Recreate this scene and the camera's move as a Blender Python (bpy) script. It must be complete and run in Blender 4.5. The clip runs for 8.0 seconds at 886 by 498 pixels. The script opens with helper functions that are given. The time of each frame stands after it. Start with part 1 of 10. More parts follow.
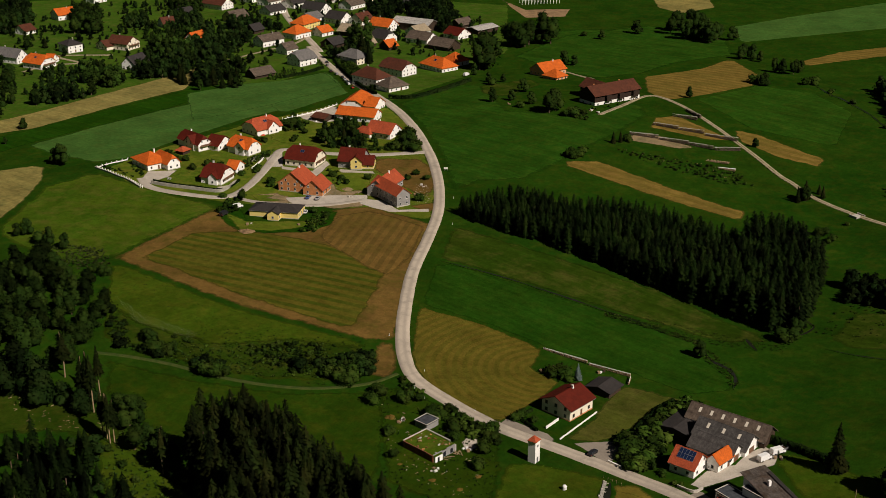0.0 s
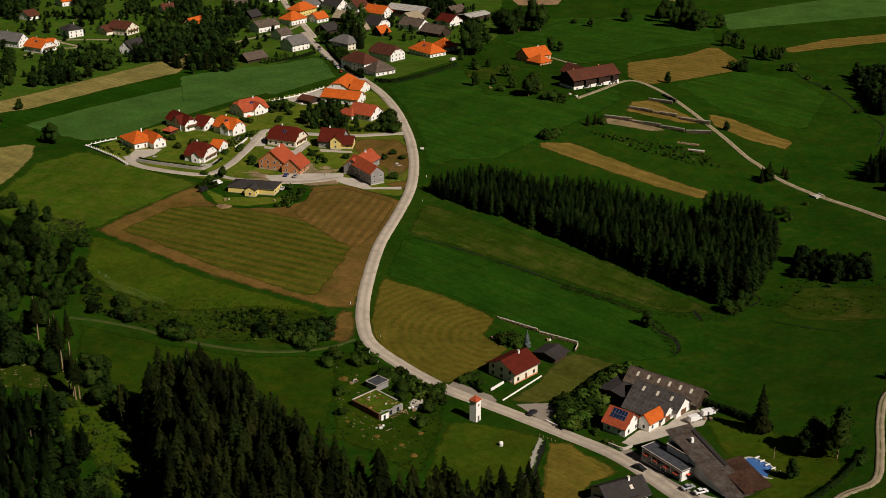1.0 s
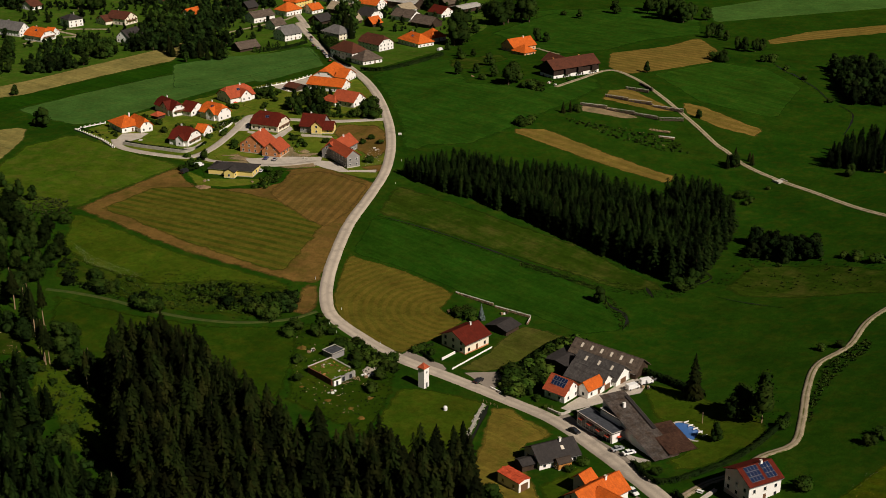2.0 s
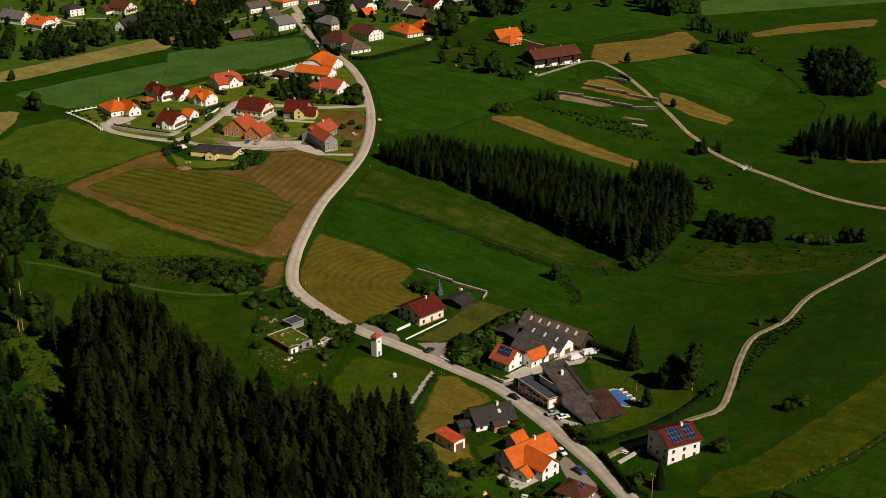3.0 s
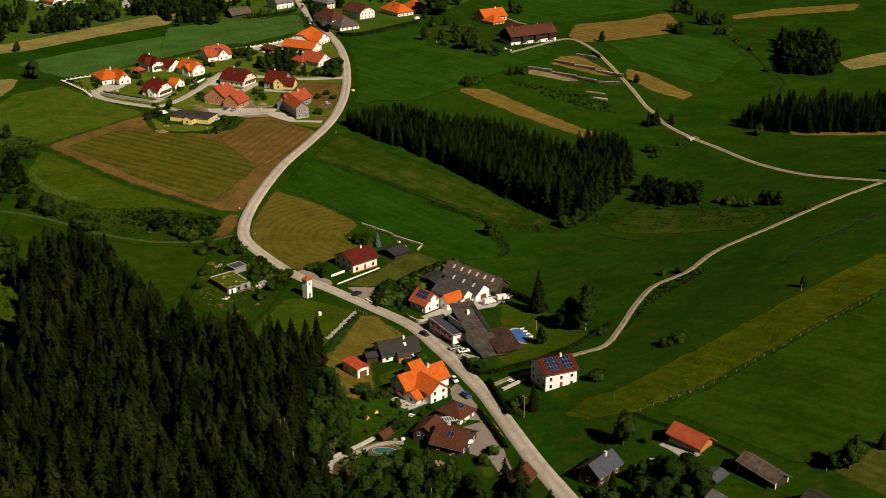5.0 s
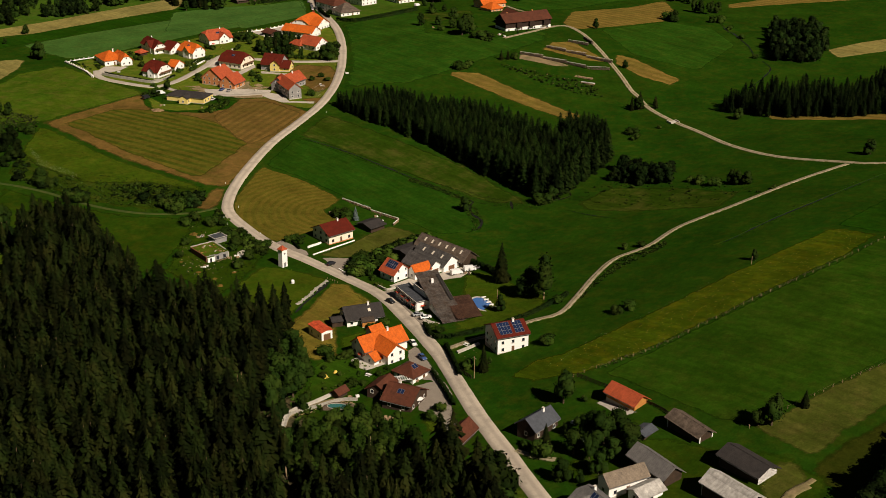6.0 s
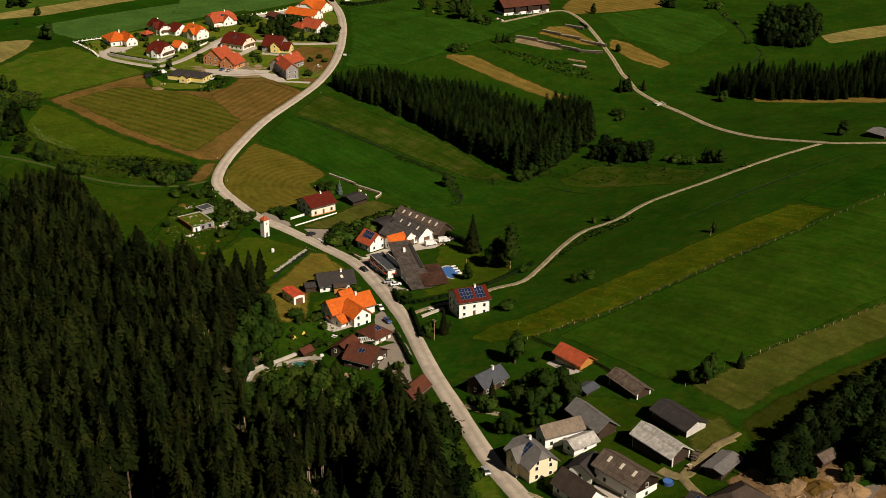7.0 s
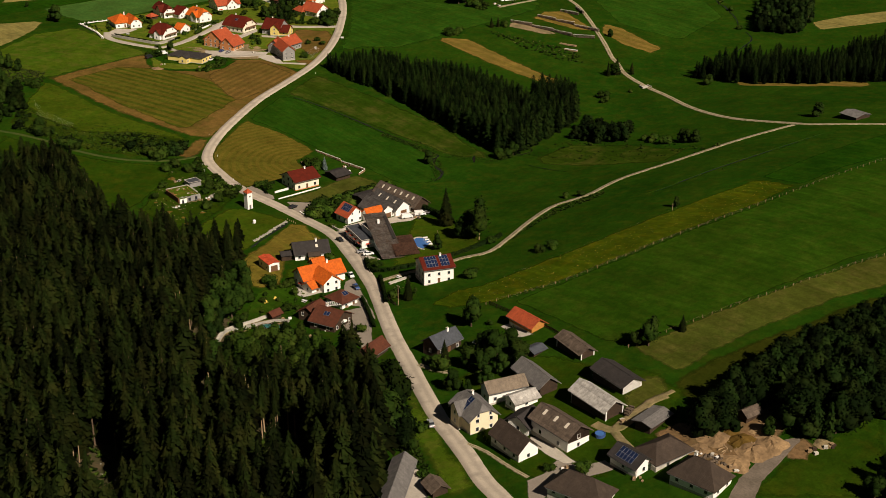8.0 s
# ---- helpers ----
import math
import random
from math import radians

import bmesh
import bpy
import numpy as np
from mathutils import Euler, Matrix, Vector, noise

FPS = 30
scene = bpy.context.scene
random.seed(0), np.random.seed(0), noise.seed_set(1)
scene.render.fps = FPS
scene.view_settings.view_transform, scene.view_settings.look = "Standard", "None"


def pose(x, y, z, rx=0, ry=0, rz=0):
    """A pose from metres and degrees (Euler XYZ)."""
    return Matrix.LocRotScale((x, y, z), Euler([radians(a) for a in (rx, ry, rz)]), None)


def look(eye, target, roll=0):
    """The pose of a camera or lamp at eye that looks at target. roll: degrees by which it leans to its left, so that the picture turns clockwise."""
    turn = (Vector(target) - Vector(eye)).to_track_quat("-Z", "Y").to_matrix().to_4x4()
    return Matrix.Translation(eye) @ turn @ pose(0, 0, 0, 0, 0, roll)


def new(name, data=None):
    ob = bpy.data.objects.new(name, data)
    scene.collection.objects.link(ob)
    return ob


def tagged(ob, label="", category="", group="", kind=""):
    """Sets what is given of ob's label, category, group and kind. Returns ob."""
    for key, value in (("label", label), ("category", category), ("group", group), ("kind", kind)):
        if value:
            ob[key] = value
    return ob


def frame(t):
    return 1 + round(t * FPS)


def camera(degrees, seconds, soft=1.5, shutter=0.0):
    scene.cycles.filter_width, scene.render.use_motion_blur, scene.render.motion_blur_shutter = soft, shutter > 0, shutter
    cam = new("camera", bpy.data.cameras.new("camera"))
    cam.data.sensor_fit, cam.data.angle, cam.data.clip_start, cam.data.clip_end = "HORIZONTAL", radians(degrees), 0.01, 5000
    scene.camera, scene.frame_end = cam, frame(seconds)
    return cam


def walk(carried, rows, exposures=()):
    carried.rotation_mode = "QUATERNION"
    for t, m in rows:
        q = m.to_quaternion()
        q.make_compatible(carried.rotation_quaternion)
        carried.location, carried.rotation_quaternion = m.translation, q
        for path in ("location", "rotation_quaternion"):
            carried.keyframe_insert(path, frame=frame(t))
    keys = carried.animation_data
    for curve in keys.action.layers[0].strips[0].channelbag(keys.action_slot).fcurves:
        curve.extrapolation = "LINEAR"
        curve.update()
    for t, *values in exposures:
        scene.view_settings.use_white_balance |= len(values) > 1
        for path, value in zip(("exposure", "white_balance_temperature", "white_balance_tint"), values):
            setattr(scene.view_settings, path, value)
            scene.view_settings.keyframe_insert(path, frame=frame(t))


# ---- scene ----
cam = camera(38.8, 8.0, soft=0.8)
METRES, EYE, TILT, LEAN, TURN = 253.0, 197.8, 0.0, 0.0, 41.6
ROWS = [
    (0.0, 0.0, 0.0, 0.0, -0.03, -21.23, 0.08),
    (0.5, 0.0479, -0.0421, -0.0001, 0.53, -21.46, 0.11),
    (1.0, 0.0992, -0.0864, 0.0004, 1.08, -21.57, 0.07),
    (1.5, 0.1469, -0.1269, 0.0004, 1.57, -21.65, 0.08),
    (3.0, 0.2973, -0.2497, 0.0004, 3.17, -21.84, -0.12),
    (3.5, 0.3455, -0.2862, -0.0001, 3.7, -21.93, -0.13),
    (4.0, 0.3977, -0.3247, -0.0011, 4.3, -22.02, -0.12),
    (4.5, 0.4458, -0.3596, -0.002, 4.91, -22.1, -0.15),
    (6.0, 0.5983, -0.4667, -0.0066, 7.04, -22.48, -0.32),
    (6.5, 0.6468, -0.4992, -0.0077, 7.77, -22.67, -0.34),
    (7.0, 0.6994, -0.5336, -0.0085, 8.56, -22.87, -0.35),
    (7.5, 0.7479, -0.5644, -0.0094, 9.26, -23.05, -0.36),
    (8.0, 0.8006, -0.5967, -0.01, 9.98, -23.24, -0.37),
]
walk(cam, [(t, pose(0, 0, EYE, TILT, LEAN, TURN) @ pose(METRES * x, METRES * y, METRES * z, 90 + pitch, roll, yaw)) for t, x, y, z, yaw, pitch, roll in ROWS],
     exposures=[(0.0, -0.20, 6700, 14), (8.0, 0.11, 7250, 14)])

# ---- light: one low-afternoon sun from +x and a clear sky ----
SUN_EL, SUN_AZ = 42.0, -2.0  # degrees above the horizon, and from +x towards +y
sky_world = bpy.data.worlds.new("sky")
scene.world = sky_world
sky_world.use_nodes = True
_n = sky_world.node_tree.nodes
_sky = _n.new("ShaderNodeTexSky")
_sky.sky_type, _sky.sun_disc = "NISHITA", False
_sky.sun_elevation, _sky.sun_rotation = radians(SUN_EL), radians(90 - SUN_AZ)
sky_world.node_tree.links.new(_sky.outputs[0], _n["Background"].inputs[0])
_n["Background"].inputs[1].default_value = 0.0080
sun = new("sun", bpy.data.lights.new("sun", "SUN"))
sun.data.energy, sun.data.angle, sun.data.color = 5.0, radians(0.55), (1.0, 0.925, 0.82)
sun.matrix_basis = look(Euler((0, -radians(SUN_EL), radians(SUN_AZ))).to_matrix() @ Vector((100, 0, 0)), (0, 0, 0))


# ---- materials ----
MATS = {}


class Nodes:
    """A short way to write a node material."""

    def __init__(self, name, rough=0.9, metal=0.0, spec=0.2):
        self.m = bpy.data.materials.new(name)
        self.m.use_nodes = True
        self.t = self.m.node_tree
        self.p = self.t.nodes["Principled BSDF"]
        self.p.inputs["Roughness"].default_value = rough
        self.p.inputs["Metallic"].default_value = metal
        self.p.inputs["Specular IOR Level"].default_value = spec
        MATS[name] = self.m

    def add(self, kind):
        return self.t.nodes.new(kind)

    def sum(self, what):
        n = self.t.nodes.new("ShaderNodeMath")
        n.operation = what
        return n

    def put(self, node, key, value):
        if isinstance(value, bpy.types.NodeSocket):
            self.t.links.new(value, node.inputs[key])
        else:
            node.inputs[key].default_value = value

    def place(self):
        return self.add("ShaderNodeNewGeometry").outputs["Position"]

    def local(self):
        return self.add("ShaderNodeTexCoord").outputs["Object"]

    def noise(self, scale, detail=3.0, where=None, rough=0.55, stretch=None, turn=0.0):
        where = where or self.place()
        if stretch or turn:
            mp = self.add("ShaderNodeMapping")
            self.put(mp, "Vector", where)
            mp.inputs["Rotation"].default_value = (0, 0, radians(turn))
            mp.inputs["Scale"].default_value = stretch or (1, 1, 1)
            where = mp.outputs[0]
        n = self.add("ShaderNodeTexNoise")
        self.put(n, "Vector", where)
        n.inputs["Scale"].default_value, n.inputs["Detail"].default_value, n.inputs["Roughness"].default_value = scale, detail, rough
        return n.outputs["Fac"]

    def waves(self, scale, turn=0.0, distort=1.0, shift=(0, 0, 0), rings=False, where=None, dscale=0.6):
        mp = self.add("ShaderNodeMapping")
        self.put(mp, "Vector", where or self.place())
        mp.vector_type = "POINT"
        mp.inputs["Rotation"].default_value = (0, 0, radians(turn))
        mp.inputs["Location"].default_value = shift
        w = self.add("ShaderNodeTexWave")
        w.wave_type = "RINGS" if rings else "BANDS"
        if rings:
            w.rings_direction = "Z"
        self.put(w, "Vector", mp.outputs[0])
        w.inputs["Scale"].default_value, w.inputs["Distortion"].default_value = scale, distort
        w.inputs["Detail"].default_value, w.inputs["Detail Scale"].default_value = 3, dscale
        return w.outputs["Fac"]

    def ramp(self, fac, lo, hi):
        r = self.add("ShaderNodeMapRange")
        self.put(r, 0, fac)
        r.inputs[1].default_value, r.inputs[2].default_value = lo, hi
        return r.outputs[0]

    def mix(self, fac, a, b, mode="MIX"):
        n = self.add("ShaderNodeMix")
        n.data_type, n.blend_type = "RGBA", mode
        n.inputs[0].default_value = fac if isinstance(fac, float) else 0.5
        if not isinstance(fac, float):
            self.t.links.new(fac, n.inputs[0])
        for i, c in ((6, a), (7, b)):
            if isinstance(c, tuple):
                n.inputs[i].default_value = (*c, 1)
            else:
                self.t.links.new(c, n.inputs[i])
        return n.outputs[2]

    def vary(self, colour, amount, source=None):
        """Brightness swings of plus or minus amount by a value round 0.5."""
        r = self.add("ShaderNodeMapRange")
        self.put(r, 0, source)
        r.inputs[1].default_value, r.inputs[2].default_value = 0.25, 0.75
        r.inputs[3].default_value, r.inputs[4].default_value = 1 - amount, 1 + amount
        h = self.add("ShaderNodeHueSaturation")
        self.t.links.new(r.outputs[0], h.inputs["Value"])
        self.t.links.new(colour, h.inputs["Color"])
        return h.outputs[0]

    def done(self, colour, height=None, strength=0.4, distance=0.1):
        self.t.links.new(colour, self.p.inputs["Base Color"])
        if height is not None:
            b = self.add("ShaderNodeBump")
            b.inputs["Strength"].default_value, b.inputs["Distance"].default_value = strength, distance
            self.t.links.new(height, b.inputs["Height"])
            self.t.links.new(b.outputs[0], self.p.inputs["Normal"])
        return self.m


def grass(name, a, b, c, wide=0.018, mid=0.16, fine=1.6, streak=None):
    """Meadow: two greens in wide patches, a third in tufts, fine grain on top."""
    k = Nodes(name, 0.95, spec=0.0)
    big = k.ramp(k.noise(wide, 4, rough=0.6), 0.35, 0.65)
    col = k.mix(big, a, b)
    col = k.mix(k.ramp(k.noise(mid, 5, rough=0.65), 0.46, 0.72), col, c)
    col = k.vary(col, 0.30, k.noise(0.045, 6, rough=0.66))
    if streak is not None:
        col = k.vary(col, 0.2, k.noise(0.5, 3, stretch=(0.06, 1, 1), turn=streak))
        col = k.vary(col, 0.12, k.noise(0.16, 2, stretch=(0.03, 1, 1), turn=streak))
    col = k.vary(col, 0.22, k.noise(0.42, 5, rough=0.62))
    tuft = k.ramp(k.noise(0.8, 3, rough=0.7), 0.58, 0.72)
    col = k.mix(tuft, col, k.mix(0.45, col, (a[0] * 0.35, a[1] * 0.42, a[2] * 0.5)))
    grain = k.noise(fine, 3)
    col = k.vary(col, 0.18, grain)
    k.done(col, grain, 0.35, 0.2)


def rows(name, a, b, c, scale, turn, distort=1.2, lo=0.35, hi=0.65, rings=False, shift=(0, 0, 0)):
    """Field with swaths or furrows of two colours."""
    k = Nodes(name, 0.95, spec=0.0)
    w = k.ramp(k.waves(scale, turn, distort, shift, rings, dscale=0.3), lo, hi)
    broken = k.ramp(k.noise(0.12, 5, rough=0.7), -0.4, 0.5)
    m = k.sum("MULTIPLY")
    k.put(m, 0, w), k.put(m, 1, broken)
    col = k.mix(m.outputs[0], a, b)
    col = k.mix(k.ramp(k.noise(0.05, 6, rough=0.7), 0.45, 0.7), col, c)
    col = k.vary(col, 0.25, k.noise(0.09, 6, rough=0.7))
    grain = k.noise(1.7, 4)
    col = k.vary(col, 0.2, k.noise(0.4, 3))
    col = k.vary(col, 0.22, grain)
    k.done(col, grain, 0.5, 0.2)


def rough_stuff(name, a, b, scale=0.3, fine=3.0, rough=0.92, swing=0.2, bump=0.5, dist=0.1, spec=0.2, local=False):
    """Two colours in blotches with grain: soil, plaster, gravel, bark."""
    k = Nodes(name, rough, spec=spec)
    where = k.local() if local else None
    col = k.mix(k.ramp(k.noise(scale, 5, where, 0.65), 0.35, 0.65), a, b)
    grain = k.noise(fine, 4, where)
    col = k.vary(col, swing, grain)
    k.done(col, grain, bump, dist)


def roofing(name, a, b, course=0.34, rough=0.7, swing=0.18, sheet=False):
    """Tile courses (or sheet seams) on a roof, in the roof's own coordinates."""
    k = Nodes(name, rough, spec=0.1)
    where = k.local()
    sep = k.add("ShaderNodeSeparateXYZ")
    k.put(sep, 0, where)

    def saw(socket, period):
        m = k.sum("MULTIPLY")
        k.put(m, 0, socket)
        m.inputs[1].default_value = 1 / period
        f = k.sum("FRACT")
        k.put(f, 0, m.outputs[0])
        return f.outputs[0]

    along = saw(sep.outputs["X"], 0.9 if sheet else 0.3)
    height = saw(sep.outputs["Z"], 2.5 if sheet else course * 0.6)
    col = k.mix(k.ramp(k.noise(0.35, 4, where, 0.65), 0.3, 0.7), a, b)
    col = k.vary(col, 0.42 if sheet else 0.2, k.noise(0.9, 4, where, stretch=(1, 1, 0.25)))
    col = k.vary(col, swing, k.noise(5, 2, where))
    edge = k.ramp(height, 0.0, 0.25)
    seam = k.ramp(along, 0.0, 0.18)
    m = k.sum("MULTIPLY")
    k.put(m, 0, edge), k.put(m, 1, seam)
    col = k.mix(m.outputs[0], k.mix(0.3, col, (0.01, 0.008, 0.006)), col)
    k.done(col, m.outputs[0], 0.5, 0.05)


def foliage(name, a, b, c):
    """Leaves: per-clump random green, patches across the crown and a dead-needle tint."""
    k = Nodes(name, 0.8, spec=0.03)
    g = k.add("ShaderNodeNewGeometry")
    col = k.mix(g.outputs["Random Per Island"], a, b)
    col = k.mix(k.ramp(k.noise(0.16, 3), 0.45, 0.75), col, c)
    info = k.add("ShaderNodeObjectInfo")
    col = k.vary(col, 0.25, info.outputs["Random"])
    own = k.add("ShaderNodeAttribute")
    own.attribute_name = "tone"
    col = k.vary(col, 0.6, own.outputs["Fac"])
    col = k.vary(col, 0.3, k.noise(1.2, 2))
    k.done(col)


def plain(name, colour, rough=0.5, metal=0.0, spec=0.4, swing=0.08, scale=2.0):
    k = Nodes(name, rough, metal, spec)
    base = k.add("ShaderNodeRGB")
    base.outputs[0].default_value = (*colour, 1)
    k.done(k.vary(base.outputs[0], swing, k.noise(scale, 3, k.local())))


grass("grass_base", (0.0108, 0.0408, 0.0027), (0.0156, 0.0446, 0.0031), (0.0272, 0.0480, 0.0040))
grass("grass_far", (0.0150, 0.0540, 0.0042), (0.0190, 0.0580, 0.0046), (0.0280, 0.0590, 0.0052), streak=70)
grass("grass_coarse_shaded", (0.0225, 0.0300, 0.0034), (0.0300, 0.0335, 0.0040), (0.0170, 0.0260, 0.0026), wide=0.04)
grass("grass_garden", (0.0620, 0.1040, 0.0085), (0.0850, 0.1130, 0.0105), (0.1300, 0.1280, 0.0180), wide=0.05)
rough_stuff("forest_floor", (0.085, 0.060, 0.030), (0.040, 0.040, 0.014), 0.2, 1.4, swing=0.3)
grass("grass_lush", (0.0112, 0.0450, 0.0030), (0.0144, 0.0486, 0.0034), (0.0200, 0.0504, 0.0040), streak=95)
grass("grass_pasture", (0.0160, 0.0500, 0.0030), (0.0215, 0.0545, 0.0036), (0.0310, 0.0560, 0.0050), streak=85)
grass("grass_deep", (0.0093, 0.0408, 0.0022), (0.0119, 0.0446, 0.0024), (0.0170, 0.0475, 0.0029), streak=60)
grass("grass_blue", (0.0405, 0.0994, 0.0180), (0.0458, 0.1040, 0.0190), (0.0528, 0.1012, 0.0190))
grass("grass_thin", (0.0186, 0.0433, 0.0030), (0.0279, 0.0472, 0.0041), (0.0502, 0.0540, 0.0092), streak=5, mid=0.09)
grass("grass_village", (0.0323, 0.0817, 0.0065), (0.0442, 0.0874, 0.0078), (0.0663, 0.0893, 0.0143), wide=0.03)
grass("grass_rough", (0.0344, 0.0754, 0.0048), (0.0541, 0.0865, 0.0060), (0.0771, 0.0883, 0.0120), wide=0.035, mid=0.12)
grass("grass_dry", (0.0581, 0.0669, 0.0100), (0.0475, 0.0616, 0.0090), (0.0792, 0.0757, 0.0160), streak=80)
grass("grass_burnt", (0.1500, 0.1060, 0.0180), (0.1130, 0.0960, 0.0150), (0.0850, 0.0860, 0.0110), streak=20)
grass("grass_flower", (0.0290, 0.0540, 0.0024), (0.0420, 0.0620, 0.0032), (0.0720, 0.0740, 0.0040), fine=2.2, streak=85)
grass("crop_tan", (0.225, 0.180, 0.054), (0.195, 0.164, 0.050), (0.140, 0.132, 0.040), streak=60)
rows("stubble_rows", (0.0870, 0.0740, 0.0100), (0.0450, 0.0590, 0.0060), (0.0720, 0.0700, 0.0090), 0.055, 73, 0.1, 0.35, 0.8)
rows("soil_rows", (0.148, 0.087, 0.022), (0.108, 0.068, 0.017), (0.09, 0.066, 0.013), 0.066, 151, 0.4)
rows("hay_rings", (0.108, 0.083, 0.0125), (0.084, 0.073, 0.0098), (0.078, 0.073, 0.01), 0.085, 0, 5.5, rings=True, shift=(246, -330, 0))
rows("hay_rows", (0.1748, 0.1152, 0.0266), (0.1343, 0.0946, 0.0190), (0.1104, 0.0877, 0.0171), 0.045, 87, 1.2)
grass("soil", (0.145, 0.084, 0.022), (0.112, 0.068, 0.018), (0.076, 0.062, 0.011), wide=0.05, mid=0.13)
grass("grass_lawn", (0.0310, 0.0610, 0.0036), (0.0400, 0.0660, 0.0044), (0.0540, 0.0670, 0.0055), wide=0.06)
grass("grass_olive", (0.0150, 0.0400, 0.0024), (0.0210, 0.0440, 0.0027), (0.0320, 0.0470, 0.0034), wide=0.03)
grass("grass_wet", (0.0153, 0.0387, 0.0027), (0.0255, 0.0458, 0.0036), (0.0425, 0.0510, 0.0063), wide=0.04, mid=0.22)
rough_stuff("soil_dirt", (0.270, 0.190, 0.100), (0.130, 0.110, 0.050), 0.14, 1.4, swing=0.3)
rough_stuff("sand_red", (0.200, 0.112, 0.050), (0.105, 0.070, 0.030), 0.14, 0.9, swing=0.3, dist=0.5)
rough_stuff("sand", (0.310, 0.200, 0.100), (0.170, 0.108, 0.056), 0.12, 0.9, swing=0.25, dist=0.6)
rough_stuff("gravel", (0.480, 0.430, 0.360), (0.380, 0.340, 0.280), 0.2, 2.4, swing=0.15)
rough_stuff("road_estate", (0.430, 0.385, 0.320), (0.350, 0.305, 0.245), 0.2, 2.0, swing=0.15)
rough_stuff("asphalt", (0.215, 0.182, 0.145), (0.260, 0.222, 0.178), 0.15, 2.4, swing=0.12)
rough_stuff("track_grey", (0.175, 0.140, 0.108), (0.120, 0.098, 0.072), 0.2, 1.8, swing=0.2)
rough_stuff("track_dirt", (0.240, 0.180, 0.090), (0.130, 0.115, 0.045), 0.3, 1.6, swing=0.25)
rough_stuff("track_grass", (0.054, 0.066, 0.012), (0.026, 0.052, 0.005), 0.3, 1.6, swing=0.25)
rough_stuff("wall_white", (0.880, 0.865, 0.825), (0.830, 0.810, 0.765), 0.25, 3.0, swing=0.05, bump=0.1, dist=0.02)
rough_stuff("wall_sand", (0.810, 0.710, 0.500), (0.750, 0.650, 0.450), 0.25, 3.0, swing=0.05, bump=0.1, dist=0.02)
rough_stuff("brick_dark", (0.260, 0.090, 0.045), (0.150, 0.060, 0.034), 0.6, 4.0, swing=0.35, bump=0.3, dist=0.03)
rough_stuff("wall_cream", (0.830, 0.760, 0.610), (0.780, 0.700, 0.550), 0.25, 3.0, swing=0.05, bump=0.1, dist=0.02)
rough_stuff("wall_yellow", (0.780, 0.620, 0.200), (0.720, 0.560, 0.180), 0.25, 3.0, swing=0.05, bump=0.1, dist=0.02)
rough_stuff("wall_peach", (0.720, 0.380, 0.200), (0.640, 0.340, 0.180), 0.25, 3.0, swing=0.05, bump=0.1, dist=0.02)
rough_stuff("wall_grey", (0.290, 0.280, 0.265), (0.220, 0.210, 0.200), 0.4, 3.0, swing=0.1, bump=0.2, dist=0.03)
rough_stuff("wall_brick", (0.560, 0.230, 0.090), (0.450, 0.180, 0.070), 0.5, 4.0, swing=0.2, bump=0.3, dist=0.03)
rough_stuff("wall_wood", (0.058, 0.036, 0.022), (0.034, 0.023, 0.016), 0.6, 3.0, swing=0.25, bump=0.3, dist=0.03)
rough_stuff("wall_orangewood", (0.480, 0.210, 0.050), (0.380, 0.160, 0.040), 0.8, 3.0, swing=0.2, bump=0.3, dist=0.03)
rough_stuff("wall_barn", (0.040, 0.024, 0.017), (0.026, 0.017, 0.013), 0.6, 3.0, swing=0.25, bump=0.3, dist=0.03)
rough_stuff("concrete", (0.520, 0.480, 0.410), (0.420, 0.390, 0.330), 0.4, 3.0, swing=0.1)
rough_stuff("bark", (0.120, 0.080, 0.050), (0.070, 0.048, 0.032), 1.0, 5.0, swing=0.25)
rough_stuff("bark_pale", (0.370, 0.260, 0.160), (0.230, 0.150, 0.090), 1.0, 5.0, swing=0.25)
rough_stuff("logs_old", (0.130, 0.095, 0.065), (0.070, 0.052, 0.038), 1.0, 5.0, swing=0.35)
rough_stuff("logs", (0.360, 0.250, 0.140), (0.200, 0.130, 0.075), 1.0, 5.0, swing=0.35)
rough_stuff("stone", (0.420, 0.390, 0.330), (0.280, 0.260, 0.220), 0.6, 3.0, swing=0.25)
rough_stuff("water", (0.020, 0.022, 0.014), (0.012, 0.014, 0.008), 0.3, 2.0, rough=0.15, swing=0.1, bump=0.05, spec=0.5)
roofing("roof_orange", (0.600, 0.122, 0.016), (0.490, 0.100, 0.016))
roofing("roof_red", (0.420, 0.084, 0.034), (0.320, 0.066, 0.028), swing=0.25)
roofing("roof_scarlet", (0.480, 0.072, 0.028), (0.380, 0.060, 0.026), sheet=True, swing=0.12)
roofing("roof_darkred", (0.112, 0.014, 0.007), (0.084, 0.012, 0.006))
roofing("roof_redbrown", (0.110, 0.036, 0.020), (0.074, 0.027, 0.016))
roofing("roof_patched", (0.175, 0.158, 0.142), (0.100, 0.066, 0.046), sheet=True, swing=0.35)
roofing("roof_rust", (0.135, 0.068, 0.044), (0.085, 0.046, 0.032), sheet=True, swing=0.35)
roofing("roof_brown", (0.125, 0.094, 0.070), (0.082, 0.062, 0.048), sheet=True, swing=0.25)
roofing("roof_umber", (0.066, 0.048, 0.036), (0.044, 0.033, 0.026), swing=0.25)
roofing("roof_weather", (0.230, 0.180, 0.130), (0.150, 0.120, 0.090), swing=0.3)
roofing("roof_tan", (0.360, 0.290, 0.190), (0.270, 0.220, 0.150))
roofing("roof_grey", (0.165, 0.155, 0.145), (0.120, 0.113, 0.108), swing=0.2)
